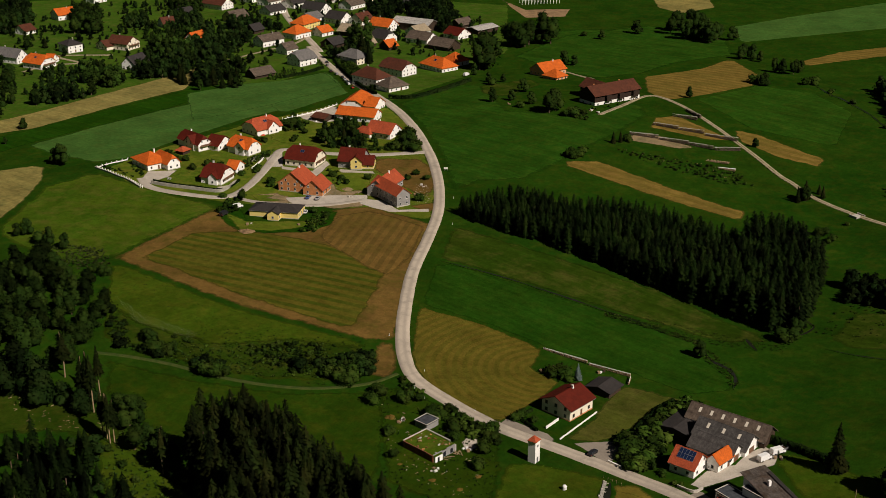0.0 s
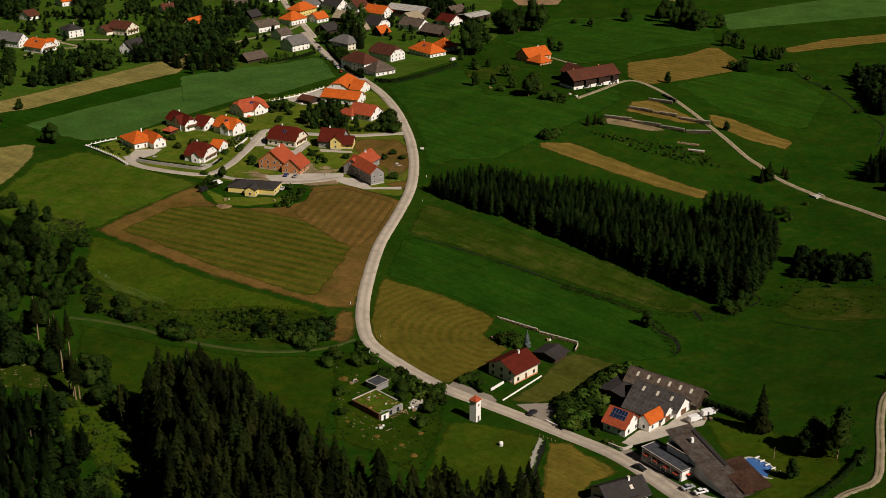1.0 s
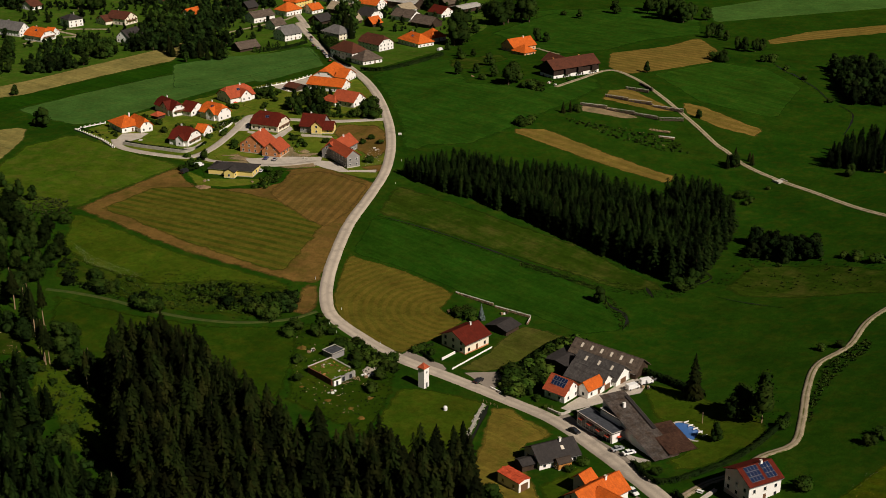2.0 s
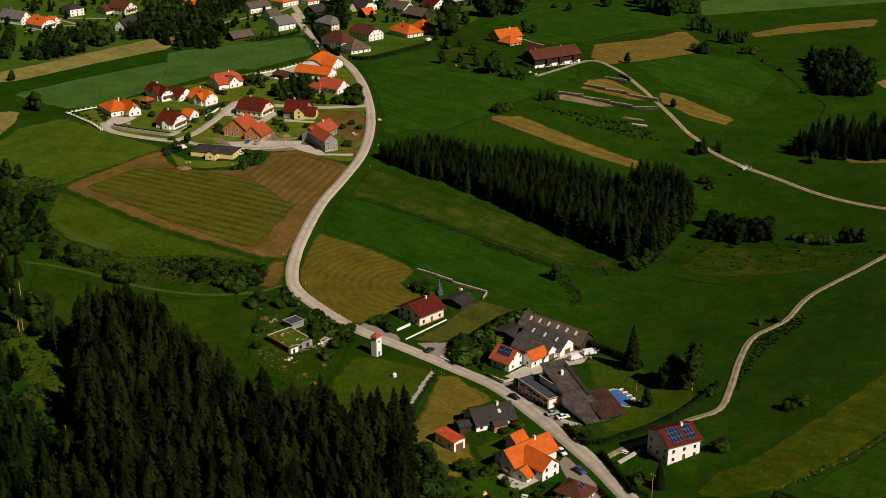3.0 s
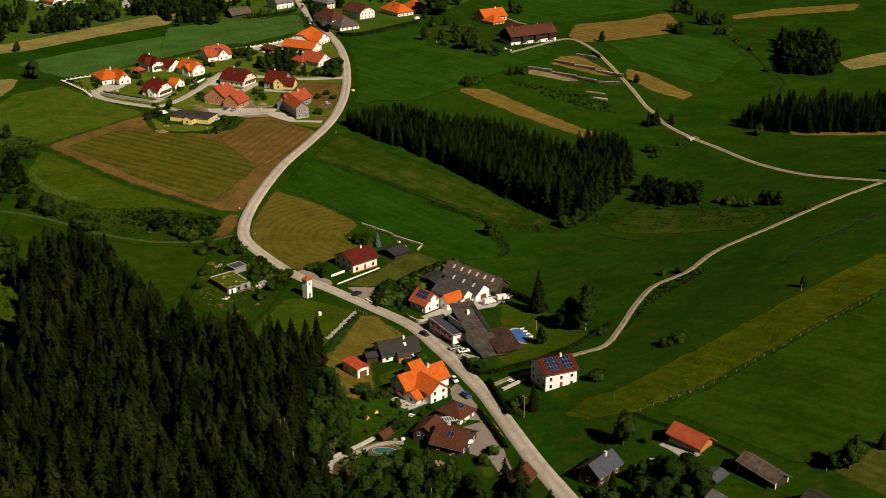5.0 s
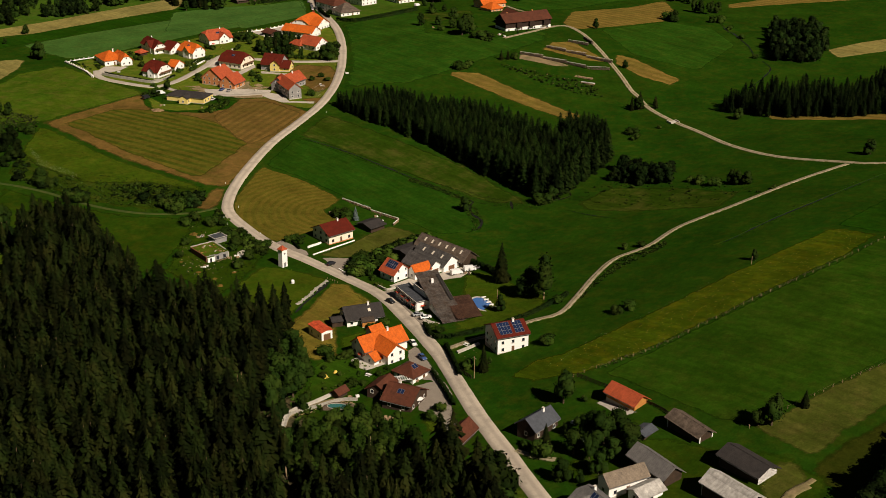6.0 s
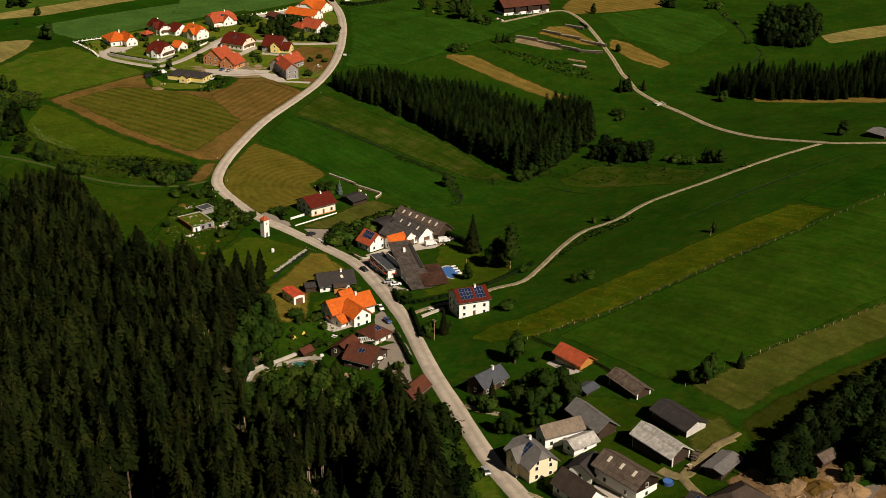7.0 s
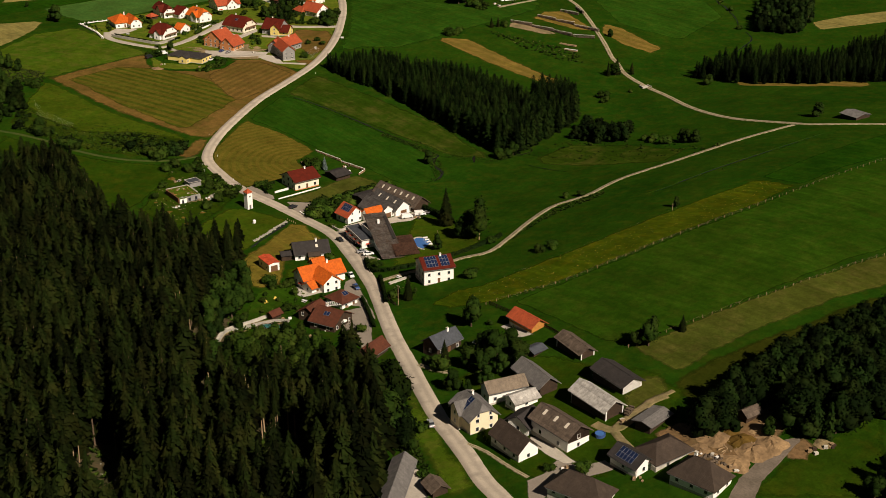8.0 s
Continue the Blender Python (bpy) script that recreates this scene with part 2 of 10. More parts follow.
roofing("roof_ash", (0.085, 0.078, 0.072), (0.058, 0.053, 0.050), sheet=True, swing=0.3)
roofing("roof_dark", (0.046, 0.040, 0.037), (0.032, 0.029, 0.028))
roofing("roof_slate", (0.078, 0.086, 0.100), (0.056, 0.062, 0.072))
roofing("roof_light", (0.430, 0.410, 0.375), (0.340, 0.320, 0.290), sheet=True)
roofing("roof_flat", (0.062, 0.066, 0.074), (0.045, 0.049, 0.056), sheet=True, swing=0.1)
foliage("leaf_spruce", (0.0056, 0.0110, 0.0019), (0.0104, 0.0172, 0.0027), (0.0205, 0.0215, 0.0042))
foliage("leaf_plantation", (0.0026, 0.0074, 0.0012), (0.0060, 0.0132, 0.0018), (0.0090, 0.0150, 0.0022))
foliage("leaf_broad", (0.0085, 0.021, 0.0028), (0.0145, 0.031, 0.004), (0.022, 0.035, 0.0048))
foliage("leaf_dark", (0.0042, 0.0115, 0.002), (0.008, 0.018, 0.003), (0.013, 0.021, 0.0038))
foliage("leaf_shrub", (0.0115, 0.028, 0.0034), (0.022, 0.043, 0.0046), (0.034, 0.048, 0.007))
foliage("leaf_weed", (0.015, 0.035, 0.0034), (0.026, 0.05, 0.0052), (0.04, 0.056, 0.009))
foliage("leaf_blue", (0.060, 0.085, 0.080), (0.090, 0.115, 0.105), (0.070, 0.095, 0.085))
foliage("leaf_birch", (0.024, 0.044, 0.008), (0.046, 0.060, 0.016), (0.056, 0.062, 0.020))
plain("frame_white", (0.78, 0.76, 0.72), 0.5)
plain("frame_brown", (0.14, 0.07, 0.035), 0.6)
plain("glass_dark", (0.020, 0.024, 0.030), 0.08, spec=0.6)
plain("solar", (0.012, 0.022, 0.060), 0.16, spec=0.6)
plain("skylight", (0.62, 0.56, 0.46), 0.5)
plain("metal_grey", (0.30, 0.30, 0.30), 0.45, 0.6)
plain("paint_red", (0.45, 0.03, 0.02), 0.35)
plain("paint_white", (0.78, 0.78, 0.76), 0.35)
plain("paint_black", (0.02, 0.02, 0.022), 0.3)
plain("paint_blue", (0.04, 0.08, 0.22), 0.35)
plain("paint_silver", (0.40, 0.41, 0.42), 0.35, 0.3)
plain("pool_blue", (0.05, 0.14, 0.36), 0.25)
plain("pool_turquoise", (0.03, 0.13, 0.12), 0.2)
plain("awning_red", (0.55, 0.07, 0.03), 0.8)
plain("tyre", (0.02, 0.02, 0.02), 0.9)
plain("flower_white", (0.28, 0.32, 0.18), 0.9)
plain("flower_yellow", (0.75, 0.52, 0.10), 0.8)

# road: pale surface with two darker wheel tracks and patched edges
_k = Nodes("road_main", 0.9, spec=0.2)
_uv = _k.add("ShaderNodeUVMap").outputs[0]
_sep = _k.add("ShaderNodeSeparateXYZ")
_k.put(_sep, 0, _uv)
_w = _k.sum("SINE")
_m = _k.sum("MULTIPLY")
_k.put(_m, 0, _sep.outputs["X"])
_m.inputs[1].default_value = 12.6
_k.put(_w, 0, _m.outputs[0])
_tr = _k.ramp(_w.outputs[0], -0.6, 1.2)
_col = _k.mix(_tr, (0.450, 0.385, 0.302), (0.360, 0.308, 0.246))
_col = _k.mix(_k.ramp(_k.noise(0.25, 5, stretch=None), 0.5, 0.72), _col, (0.305, 0.264, 0.212))
_g = _k.noise(2.5, 4)
_col = _k.vary(_k.vary(_col, 0.12, _g), 0.12, _k.noise(0.07, 3))
_k.done(_col, _g, 0.3, 0.05)
_k = Nodes("road_lane", 0.92, spec=0.15)
_sep = _k.add("ShaderNodeSeparateXYZ")
_k.put(_sep, 0, _k.add("ShaderNodeUVMap").outputs[0])
_off = _k.sum("SUBTRACT")
_k.put(_off, 0, _sep.outputs["X"])
_off.inputs[1].default_value = 0.5
_abs = _k.sum("ABSOLUTE")
_k.put(_abs, 0, _off.outputs[0])
_col = _k.mix(_k.ramp(_k.noise(0.3, 5, rough=0.65), 0.35, 0.65), (0.400, 0.325, 0.220), (0.260, 0.212, 0.132))
_mid = _k.sum("MULTIPLY")
_k.put(_mid, 0, _k.ramp(_abs.outputs[0], 0.15, 0.04)), _k.put(_mid, 1, _k.ramp(_k.noise(0.25, 4), 0.3, 0.6))
_col = _k.mix(_mid.outputs[0], _col, (0.090, 0.095, 0.022))
_rim = _k.sum("MULTIPLY")
_k.put(_rim, 0, _k.ramp(_abs.outputs[0], 0.36, 0.48)), _k.put(_rim, 1, _k.ramp(_k.noise(0.8, 3), 0.35, 0.6))
_col = _k.mix(_rim.outputs[0], _col, (0.060, 0.075, 0.014))
_g = _k.noise(2.0, 4)
_k.done(_k.vary(_col, 0.2, _g), _g, 0.5, 0.1)


# ---- building blocks ----
def part(name, bm, material, parent, label="", m=None):
    me = bpy.data.meshes.new(name)
    bm.to_mesh(me)
    bm.free()
    return hung(name, me, material, parent, label, m)


def hung(name, me, material, parent, label="", m=None):
    if not me.materials:
        me.materials.append(MATS[material])
    ob = new(name, me)
    ob.parent = parent
    if m is not None:
        ob.matrix_basis = m
    if label:
        tagged(ob, label)
    return ob


def box(bm, x0, x1, y0, y1, z0, z1, bevel=0.0):
    vs = [bm.verts.new((x, y, z)) for z in (z0, z1) for x, y in ((x0, y0), (x1, y0), (x1, y1), (x0, y1))]
    for f in ((3, 2, 1, 0), (4, 5, 6, 7), (0, 1, 5, 4), (1, 2, 6, 5), (2, 3, 7, 6), (3, 0, 4, 7)):
        bm.faces.new([vs[i] for i in f])
    return vs


def boxed(*dims):
    bm = bmesh.new()
    box(bm, *dims)
    return bm


def thing(name, label, category, x, y, turn=0.0, z=None, group="", kind=""):
    ob = new(name)
    ob.empty_display_size = 0.5
    ob.matrix_basis = pose(x, y, ground(x, y) if z is None else z, 0, 0, turn)
    return tagged(ob, label, category, group, kind)


# ---- the ground: a shallow valley ----
HILLS = [(-552, 334, 3.7), (-552, 437, 2.0), (-448, 230, 5.3), (-448, 437, -4.5), (-448, 540, 5.9), (-448, 644, 1.8), (-345, 230, -4.5), (-345, 334, 4.1), (-345, 540, 1.5), (-345, 644, 3.0), (-241, 230, -2.2), (-241, 334, -2.3), (-241, 437, -2.9), (-241, 540, -6.7), (-241, 644, -4.8), (-138, 334, -7.9), (-138, 437, -7.5), (-138, 540, 3.3), (-34, 230, -9.2), (-34, 334, 6.9), (-34, 437, 10.2), (-34, 540, 4.8), (69, 230, 2.6), (69, 334, 8.2)]


def ground(x, y):
    z = 2.9 + 10.9 * np.tanh((x + 172.5) / 287.5) + 4.6 * np.tanh((y - 345) / 287.5)
    for a, b, h in HILLS:
        z = z + h * np.exp(-((x - a) ** 2 + (y - b) ** 2) / 14878)
    return z


def mesh_of(name, verts, tris, material, mats=None, smooth=False, facing=None):
    """A mesh from arrays of vertices and triangles or quads of one kind."""
    verts, tris = np.asarray(verts, np.float32), np.asarray(tris, np.int32)
    n, k = tris.shape
    me = bpy.data.meshes.new(name)
    me.vertices.add(len(verts)), me.loops.add(n * k), me.polygons.add(n)
    me.vertices.foreach_set("co", verts.ravel())
    me.loops.foreach_set("vertex_index", tris.ravel())
    me.polygons.foreach_set("loop_start", np.arange(0, n * k, k, dtype=np.int32))
    for q in material if isinstance(material, tuple) else (material,):
        me.materials.append(MATS[q])
    if mats is not None:
        me.polygons.foreach_set("material_index", np.asarray(mats, np.int32))
    me.update(calc_edges=True)
    me.shade_smooth() if smooth else None
    if facing is not None:
        me.attributes.new("custom_normal", "FLOAT_VECTOR", "POINT").data.foreach_set("vector", np.asarray(facing, np.float32).ravel())
    return me


def spread(lo, hi, step, far):
    mid = np.arange(lo, hi + 1, step)
    tail = step * np.cumsum(1.35 ** np.arange(1, far))
    return np.concatenate([(lo - tail)[::-1], mid, hi + tail])


gx, gy = spread(-1060, 300, 6, 18), spread(-20, 1100, 6, 18)
GX, GY = np.meshgrid(gx, gy)
gv = np.stack([GX, GY, ground(GX, GY)], -1).reshape(-1, 3)
ii = np.arange(len(gy) - 1)[:, None] * len(gx) + np.arange(len(gx) - 1)[None]
gq = np.stack([ii, ii + 1, ii + 1 + len(gx), ii + len(gx)], -1).reshape(-1, 4)
tagged(new("ground", mesh_of("ground", gv, gq, "grass_base", smooth=True)), "green rolling valley meadows with patches of rough grass", "ground", kind="structure")

from mathutils import geometry as plane_geometry

LAID = [0.10]
LAYERS = []
RAGGED = {}
LANES = []


def inside(px, py, poly):
    px, py = np.asarray(px, float), np.asarray(py, float)
    hit = np.zeros(px.shape, bool)
    for (x0, y0), (x1, y1) in zip(poly, poly[1:] + poly[:1]):
        if y0 != y1:
            hit ^= ((y0 > py) != (y1 > py)) & (px < (x1 - x0) * (py - y0) / (y1 - y0) + x0)
    return hit


def ragged(material, soft):
    """The same ground cover, thinning out in tufts over the last metres before its edge."""
    key = (material, soft)
    if key not in RAGGED:
        m = MATS[material].copy()
        nt = m.node_tree
        rim = nt.nodes.new("ShaderNodeAttribute")
        rim.attribute_name = "rim"
        where = nt.nodes.new("ShaderNodeNewGeometry")
        total = None
        for scale, weight in ((0.16, 1.1), (0.7, 0.7), (2.2, 0.5)):
            tuft = nt.nodes.new("ShaderNodeTexNoise")
            tuft.inputs["Scale"].default_value, tuft.inputs["Detail"].default_value = scale, 2
            nt.links.new(where.outputs["Position"], tuft.inputs["Vector"])
            add = nt.nodes.new("ShaderNodeMath")
            add.operation = "MULTIPLY_ADD"
            nt.links.new(tuft.outputs["Fac"], add.inputs[0])
            add.inputs[1].default_value, add.inputs[2].default_value = weight, -weight / 2
            if total is not None:
                nt.links.new(total, add.inputs[2])
            total = add.outputs[0]
        near = nt.nodes.new("ShaderNodeMath")
        near.operation = "MULTIPLY_ADD"
        nt.links.new(rim.outputs["Fac"], near.inputs[0])
        near.inputs[1].default_value = 1 / soft
        nt.links.new(total, near.inputs[2])
        cut = nt.nodes.new("ShaderNodeMapRange")
        nt.links.new(near.outputs[0], cut.inputs[0])
        cut.inputs[1].default_value, cut.inputs[2].default_value = 0.65, 1.25
        nt.links.new(cut.outputs[0], nt.nodes["Principled BSDF"].inputs["Alpha"])
        RAGGED[key] = m
    return RAGGED[key]


def field(name, material, poly, label, wob=0.5, soft=None):
    """A patch of ground cover that lies on the valley floor, with a slightly uneven, thinning edge."""
    soft = soft or {"soil": 3.0, "soil_rows": 2.6, "grass_rough": 4.0, "grass_wet": 4.0, "grass_lawn": 2.6, "grass_olive": 2.6, "grass_thin": 3.0, "grass_burnt": 2.0, "stubble_rows": 2.2}.get(material, 1.6 if name == "field" else 0.5)
    edge = []
    for (x0, y0), (x1, y1) in zip(poly, poly[1:] + poly[:1]):
        n = max(1, int(math.hypot(x1 - x0, y1 - y0) / 1.6))
        for i in range(n):
            x, y = x0 + (x1 - x0) * i / n, y0 + (y1 - y0) * i / n
            d = noise.noise_vector((x * 0.12, y * 0.12, 3.1)) * 1.6 + noise.noise_vector((x * 0.7, y * 0.7, 5.3)) * (1.5 if name == "field" else 0.4)
            edge.append((x + wob * d.x, y + wob * d.y))
    ex, ey = np.array(edge).T
    area = 0.5 * abs(sum(x0 * y1 - x1 * y0 for (x0, y0), (x1, y1) in zip(poly, poly[1:] + poly[:1])))
    round_it = sum(math.hypot(x1 - x0, y1 - y0) for (x0, y0), (x1, y1) in zip(poly, poly[1:] + poly[:1]))
    net = min(5.5, max(1.1, 0.7 * area / round_it))
    X, Y = np.meshgrid(np.arange(math.floor(ex.min() / net), ex.max() / net), np.arange(math.floor(ey.min() / net / 0.9), ey.max() / net / 0.9))
    X, Y = (X + 0.5 * (Y % 2)) * net, Y * net * 0.9
    keep = inside(X.ravel(), Y.ravel(), edge)
    px, py = np.concatenate([ex, X.ravel()[keep]]), np.concatenate([ey, Y.ravel()[keep]])
    level = 0
    for qx, qy, other, above in LAYERS:
        if qx.min() < px.max() and qx.max() > px.min() and qy.min() < py.max() and qy.max() > py.min() and above >= level:
            if inside(px, py, other).any() or inside(qx, qy, edge).any():
                level = above + 1
    LAYERS.append((px, py, edge, level))
    lift = 0.03 + 0.011 * level
    pts = edge + list(zip(X.ravel()[keep], Y.ravel()[keep]))
    n = len(edge)
    v, _, f, *_ = plane_geometry.delaunay_2d_cdt([Vector(p) for p in pts], [(i, (i + 1) % n) for i in range(n)], [list(range(n))], 1, 1e-4)
    me = bpy.data.meshes.new(name)
    me.from_pydata([(p.x, p.y, float(ground(p.x, p.y)) + lift) for p in v], [], [q for q in f])
    me.materials.append(ragged(material, soft))
    vx, vy = np.array([(p.x, p.y) for p in v]).T
    far = np.full(len(vx), 9.0)
    for (x0, y0), (x1, y1) in zip(edge, edge[1:] + edge[:1]):
        dx, dy = x1 - x0, y1 - y0
        t = np.clip(((vx - x0) * dx + (vy - y0) * dy) / max(dx * dx + dy * dy, 1e-9), 0, 1)
        far = np.minimum(far, np.hypot(vx - x0 - t * dx, vy - y0 - t * dy))
    me.attributes.new("rim", "FLOAT", "POINT").data.foreach_set("value", far.astype(np.float32))
    me.shade_smooth()
    if me.polygons and sum(p.normal.z for p in me.polygons) < 0:
        me.flip_normals()
    return tagged(new(name, me), label, name, kind="structure")


def smooth_line(pts, step=2.5):
    """Points every few metres along a curve through pts, and the way at each."""
    p = [Vector(q) for q in pts]
    p = [2 * p[0] - p[1]] + p + [2 * p[-1] - p[-2]]
    out = []
    for a, b, c, d in zip(p, p[1:], p[2:], p[3:]):
        n = max(2, int((c - b).length / step))
        for i in range(n):
            t = i / n
            out.append(0.5 * (2 * b + (c - a) * t + (2 * a - 5 * b + 4 * c - d) * t * t + (3 * b - a - 3 * c + d) * t ** 3))
    out.append(p[-2])
    ways = [(out[min(i + 1, len(out) - 1)] - out[max(i - 1, 0)]).normalized() for i in range(len(out))]
    return out, ways


def road(name, material, width, pts, label):
    """A cambered ribbon with sunk edges and a strip of worn verge on each side."""
    LAID[0] += 0.0016
    line, ways = smooth_line(pts)
    LANES.append((np.array([tuple(q) for q in line]), width / 2 + 1.0))
    bm = bmesh.new()
    uvs = bm.loops.layers.uv.new("UVMap")
    prev, run, last = None, 0.0, None
    for p, w in zip(line, ways):
        run += (p - last).length if last else 0
        last = p
        side = Vector((w.y, -w.x))
        wide = width * (1 + 0.05 * noise.noise((p.x * 0.2, p.y * 0.2, 7)))
        row = []
        for u, dz in ((-0.53, -0.25), (-0.5, 0.0), (-0.25, 0.03), (0, 0.05), (0.25, 0.03), (0.5, 0.0), (0.53, -0.25)):
            q = p + side * (u * wide)
            row.append((bm.verts.new((q.x, q.y, float(ground(q.x, q.y)) + LAID[0] + 0.1 + dz)), u + 0.5, run))
        if prev:
            for (a, ua, va), (b, ub, vb), (c, uc, vc), (d, ud, vd) in zip(prev, prev[1:], row[1:], row):
                f = bm.faces.new((a, b, c, d))
                for loop, uv in zip(f.loops, ((ua, va), (ub, vb), (uc, vc), (ud, vd))):
                    loop[uvs].uv = uv
                f.smooth = True
        prev = row
    bmesh.ops.recalc_face_normals(bm, faces=bm.faces)
    me = bpy.data.meshes.new(name)
    bm.to_mesh(me)
    bm.free()
    if sum(p.normal.z for p in me.polygons) < 0:
        me.flip_normals()
    me.materials.append(MATS[material])
    return tagged(new(name, me), label, name, kind="structure")


# ---- fields and yards ----
field("field", "forest_floor", [(-256.4, 195.5), (-274.9, 208.3), (-280.7, 217.8), (-276.9, 220.3), (-257.8, 221.7), (-240.4, 217.5), (-223.4, 215.1), (-201.5, 209.5), (-189.6, 207.7), (-175.1, 211.9), (-168.7, 222.6), (-151.9, 226.8), (-138.1, 223.8), (-130.8, 223.6), (-87.7, 204.6), (-70.1, 195.9), (-55.9, 196.5), (-47.4, 209.8), (-27.5, 212.1), (-7.9, 205.0), (10.6, 193.9), (23.9, 181.1), (31.8, 169.1), (44.4, 156.4), (55.5, 142.2), (8.7, 86.8), (-46.8, 89.2), (-169.1, 108.6), (-183.2, 143.0), (-198.8, 158.1), (-234.9, 173.2), (-263.7, 187.6), (-282.8, 202.1)], "dark needle-covered forest floor")
field("field", 'grass_village', [(-684.0, 341.0), (-1046.2, 538.1), (-1035.2, 608.9), (-954.1, 698.4), (-795.9, 831.8), (-692.3, 867.0), (-573.6, 719.2), (-536.8, 631.1), (-528.7, 546.1), (-617.9, 588.5), (-637.4, 585.5), (-629.8, 537.4), (-676.1, 503.0), (-678.2, 425.4)], "sunlit village gardens and lawns")
field("field", 'grass_garden', [(-508.5, 345.9), (-551.6, 352.1), (-561.2, 402.8), (-562.6, 456.8), (-559.1, 484.7), (-552.3, 525.2), (-516.7, 533.7), (-459.2, 498.7), (-402.1, 447.8), (-371.1, 410.0), (-418.2, 395.5), (-456.4, 364.2)], "sunlit gardens and rough grass of the housing estate")
field("field", 'grass_deep', [(-657.2, 333.4), (-657.5, 376.8), (-662.9, 492.8), (-671.5, 506.5), (-641.6, 508.6), (-631.4, 455.6), (-629.1, 355.9), (-622.3, 314.2)], "deep green meadow strip beside the grain")
field("field", 'grass_blue', [(-625.8, 353.9), (-630.1, 405.3), (-631.4, 455.6), (-623.4, 531.8), (-628.3, 587.7), (-590.1, 564.8), (-568.9, 521.6), (-572.5, 465.1), (-564.0, 404.9), (-557.7, 374.0), (-564.5, 357.3), (-600.1, 352.2)], "broad grey-green cereal field")
field("field", 'grass_blue', [(-620.2, 514.0), (-632.9, 541.1), (-629.9, 562.3), (-629.5, 584.5), (-595.4, 566.3), (-568.2, 549.1), (-567.4, 529.3), (-565.2, 508.1), (-564.2, 488.7)], "corner of the cereal field beside the street", soft=0.8)
field("field", 'grass_blue', [(-654.9, 486.7), (-648.2, 523.6), (-627.0, 560.1), (-626.9, 584.1), (-588.2, 561.8), (-584.9, 536.5), (-585.9, 499.1), (-590.0, 466.5), (-594.6, 444.4)], "upper strip of the cereal field", soft=1.5)
field("field", 'crop_tan', [(-671.1, 341.0), (-692.6, 352.9), (-692.3, 398.1), (-699.8, 461.3), (-705.8, 511.4), (-712.7, 538.7), (-705.9, 571.6), (-691.7, 559.8), (-684.9, 517.0), (-665.5, 494.9), (-663.3, 436.1), (-657.5, 376.8)], "pale ripe grain strip along the village gardens")
field("field", 'crop_tan', [(-603.0, 300.4), (-594.0, 318.0), (-586.1, 333.3), (-577.8, 334.2), (-560.3, 322.6), (-535.6, 296.2), (-521.9, 276.1), (-514.5, 252.2)], "pale mown hay patch")
field("field", 'grass_rough', [(-513.3, 271.1), (-549.1, 317.0), (-549.6, 347.2), (-511.3, 349.6), (-458.2, 355.2), (-440.2, 283.4), (-451.0, 261.1), (-499.7, 263.2)], "rough meadow below the new houses")
field("field", 'soil', [(-439.5, 281.5), (-460.4, 355.3), (-425.6, 340.2), (-414.3, 349.0), (-405.0, 368.3), (-416.7, 390.2), (-409.2, 405.7), (-368.7, 408.1), (-347.7, 375.9), (-317.3, 333.6), (-298.6, 309.3), (-308.8, 301.4), (-364.4, 287.5)], "freshly graded brown soil round the field")
field("field", 'stubble_rows', [(-431.7, 290.5), (-440.2, 326.0), (-423.4, 343.4), (-402.5, 352.1), (-386.1, 355.8), (-348.1, 357.8), (-332.6, 333.1), (-315.8, 302.9), (-372.3, 294.1)], "striped field of mown hay swaths")
field("field", 'soil_rows', [(-395.2, 359.1), (-409.6, 385.6), (-403.5, 401.9), (-369.4, 403.4), (-347.6, 371.5), (-339.8, 349.2), (-356.7, 349.4), (-387.2, 356.8)], "brown furrowed strip")
field("field", 'soil_dirt', [(-447.5, 407.6), (-445.6, 419.8), (-437.0, 432.3), (-422.7, 423.4), (-426.0, 410.5), (-433.5, 399.6)], "dug earth round the unfinished brick house", soft=3.0)
field("field", 'soil', [(-393.9, 418.4), (-387.4, 430.1), (-398.1, 444.1), (-378.6, 423.0), (-381.2, 416.0)], "bare earth beside the grey house", soft=2.4)
field("field", 'grass_far', [(-607.8, 780.9), (-583.5, 821.0), (-512.8, 871.4), (-453.4, 800.4), (-462.4, 724.0), (-515.6, 707.5)], "bright green meadow beyond the long barn", soft=8.0)
field("field", 'grass_lawn', [(-324.8, 194.8), (-320.8, 204.2), (-296.6, 197.2), (-272.0, 194.5), (-250.6, 185.6), (-238.1, 182.7), (-254.1, 168.0), (-284.7, 177.8), (-288.8, 173.9), (-309.8, 184.7)], "rough grass in the gully", soft=3.0)
field("field", 'soil', [(-303.5, 303.4), (-298.0, 308.7), (-284.1, 295.8), (-280.2, 287.0), (-287.4, 284.6)], "bare soil wedge beside the track junction")
field("field", 'soil', [(-455.6, 459.4), (-449.7, 466.2), (-434.6, 473.0), (-420.9, 466.5), (-399.6, 445.0), (-393.0, 428.9), (-420.5, 438.3), (-445.7, 446.7)], "bare earth building plot with weeds")
field("field", 'grass_lawn', [(-437.4, 280.0), (-362.9, 286.2), (-307.2, 299.9), (-287.4, 284.6), (-292.2, 273.5), (-312.5, 257.0), (-331.2, 249.2), (-362.0, 239.7), (-380.7, 235.4), (-420.4, 265.5)], "wet meadow with flowers and weeds")
